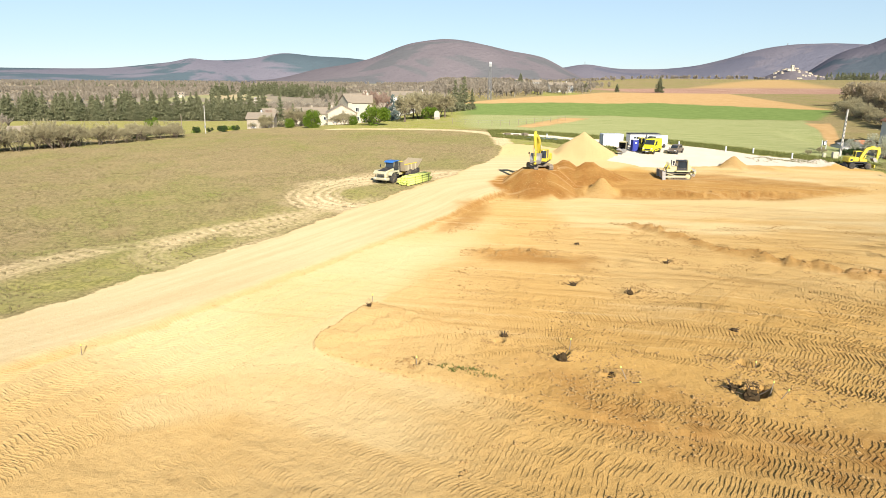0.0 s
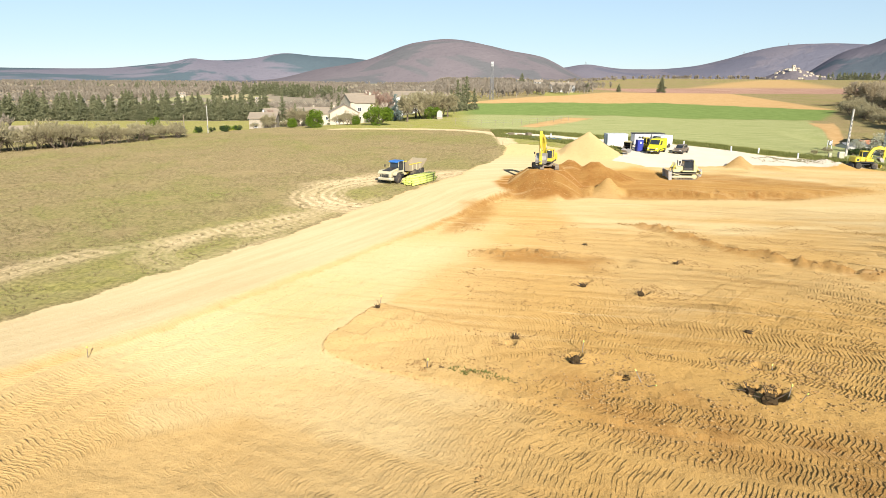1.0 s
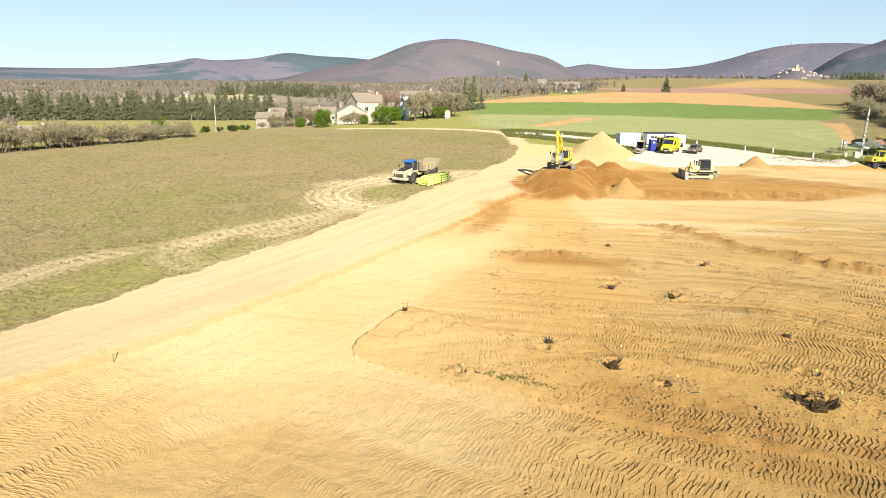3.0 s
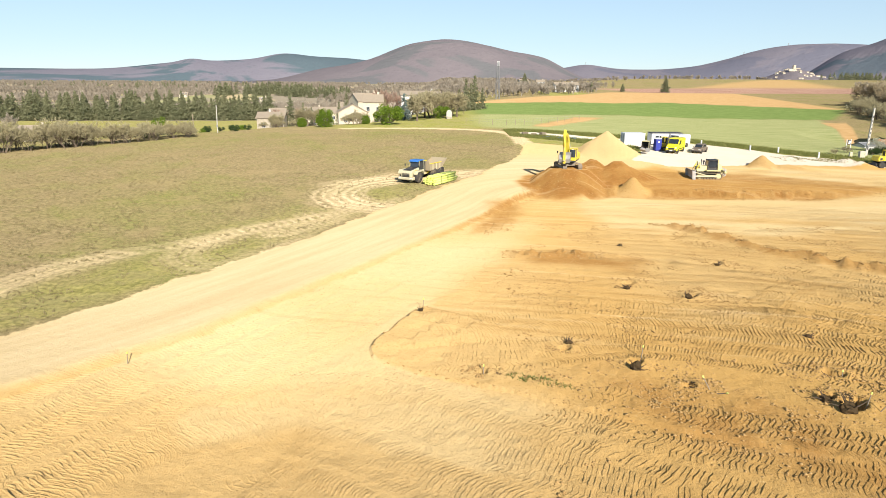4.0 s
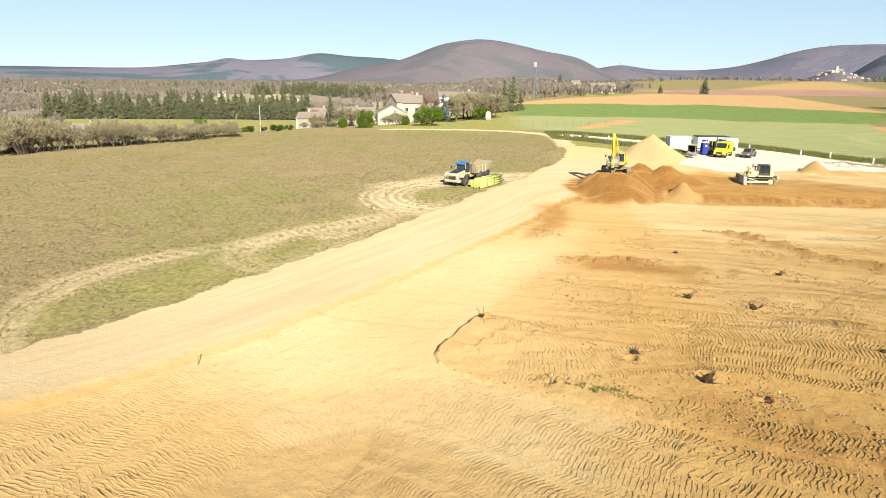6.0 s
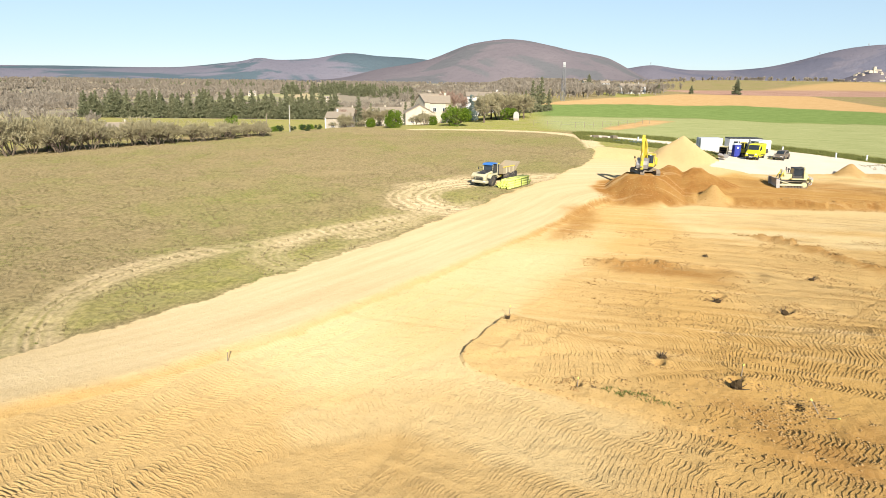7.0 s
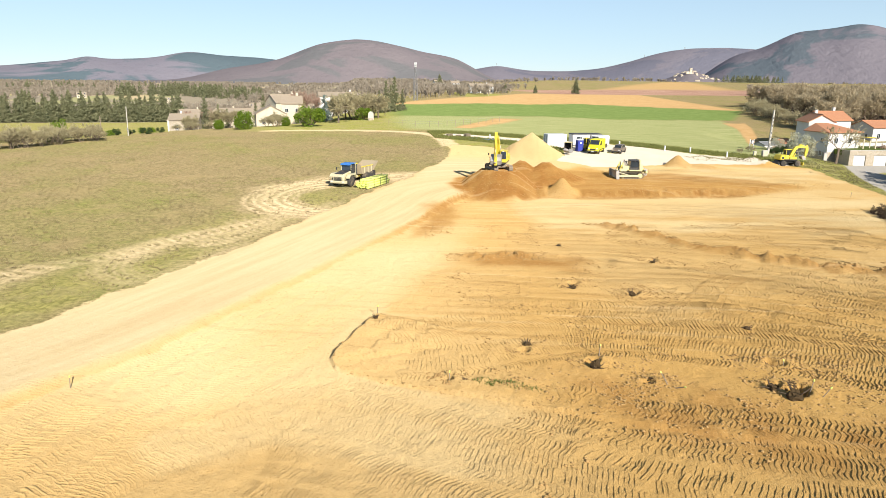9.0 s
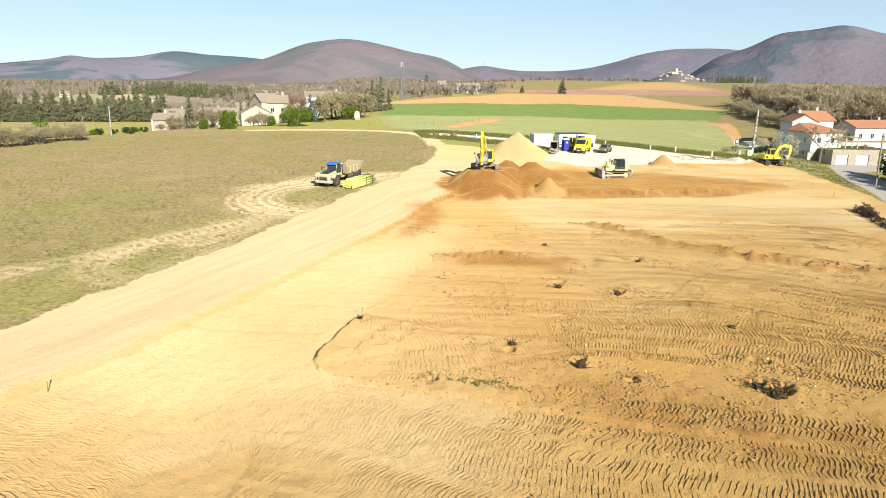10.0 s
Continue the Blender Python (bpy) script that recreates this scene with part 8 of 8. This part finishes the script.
STUMPS = [(6.1, 33.9, 0.55, 0.8), (14.6, 29.3, 0.85, 0.65), (14.1, 30.4, 0.55, 0.35), (8.1, 31.7, 0.42, 0.3), (16.2, 33.4, 0.6, 0.4), (3.2, 37.4, 0.42, 0.26), (9.4, 48.0, 0.5, 0.32),
          (13.1, 45.8, 0.5, 0.5), (18.5, 54.3, 0.45, 0.25), (17.6, 38.5, 0.4, 0.25), (-2.3, 33.2, 0.35, 0.3), (-5.5, 42.1, 0.32, 0.24)]


def grubbed_stump(m, seed, wide, tall):
    """A torn stump: a ragged dark lump of root soil with roots sticking out."""
    r = random.Random(seed)
    o = thing("grubbed_stump", "dark grubbed-out stump with torn roots in a pit", "stump", m, "grubbed stumps")
    b = shape()
    bmesh.ops.create_icosphere(b, subdivisions=3, radius=1.0)
    for v in b.verts:
        n = 0.75 + 0.55 * float(vnoise(np.array(v.co.x + 2 * v.co.z + seed), np.array(v.co.y - v.co.z), 0.55, seed)) + r.uniform(-0.06, 0.06)
        v.co = Vector((v.co.x * wide / 2, v.co.y * wide * 0.42, (v.co.z + 0.25) * tall / 2)) * n
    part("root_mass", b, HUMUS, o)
    for i in range(6):
        a, e = r.uniform(0, 6.28), r.uniform(0.1, 1.1)
        d = Vector((math.cos(a) * math.cos(e), math.sin(a) * math.cos(e), math.sin(e)))
        p = d * wide * 0.3
        q = p + d * wide * r.uniform(0.3, 0.6)
        k = q + (d + Vector((r.uniform(-0.8, 0.8), r.uniform(-0.8, 0.8), r.uniform(-0.3, 0.6)))) * wide * 0.25
        part("root", rod(rod(shape(), p, q, 0.04, 0.025, 5), q, k, 0.025, 0.01, 5), DARK_STEMS, o)
    return o


DARK_STEMS = bark("dark_torn_stems", (0.06, 0.045, 0.03), (0.15, 0.105, 0.07))
ur = random.Random(131)
root = uprooted(on_ground(56.0, 73.2, 0, 0.1), 133, "dark uprooted bush heaped at the site's edge")
for x, y, k in [(55.2, 71.6, 1.0), (54.4, 70.2, 1.2), (53.8, 68.6, 0.9), (55.6, 72.4, 1.1), (53.2, 66.6, 1.2), (52.4, 65.0, 1.0), (51.7, 63.8, 1.1), (56.5, 74.4, 0.8), (55.0, 70.9, 0.9), (52.8, 65.8, 0.9)]:
    copy_thing(root, on_ground(x, y, ur.uniform(0, 360), 0.15)).scale = (k * 0.75, k * 0.75, k * 0.7)
for i, (x, y, wide, tall) in enumerate(STUMPS):
    grubbed_stump(pose(x, y, min(ground_z(x, y), ground_z(x, y - 0.5)) + 0.02, 0, 0, 40 * i), 200 + i, wide, tall)
small = uprooted(on_ground(15.3, 30.5, 30, 0.25), 137, "dark torn roots beside a grubbed-out pit")
for x, y, k in [(14.5, 31.1, 0.35), (16.3, 33.6, 0.35), (2.8, 36.9, 0.25), (-2.2, 33.3, 0.25), (-1.2, 33.0, 0.2), (12.2, 60.5, 0.3)]:
    copy_thing(small, on_ground(x, y, ur.uniform(0, 360), 0.05)).scale = (k, k, k * 0.7)
small.scale = (0.4, 0.4, 0.3)
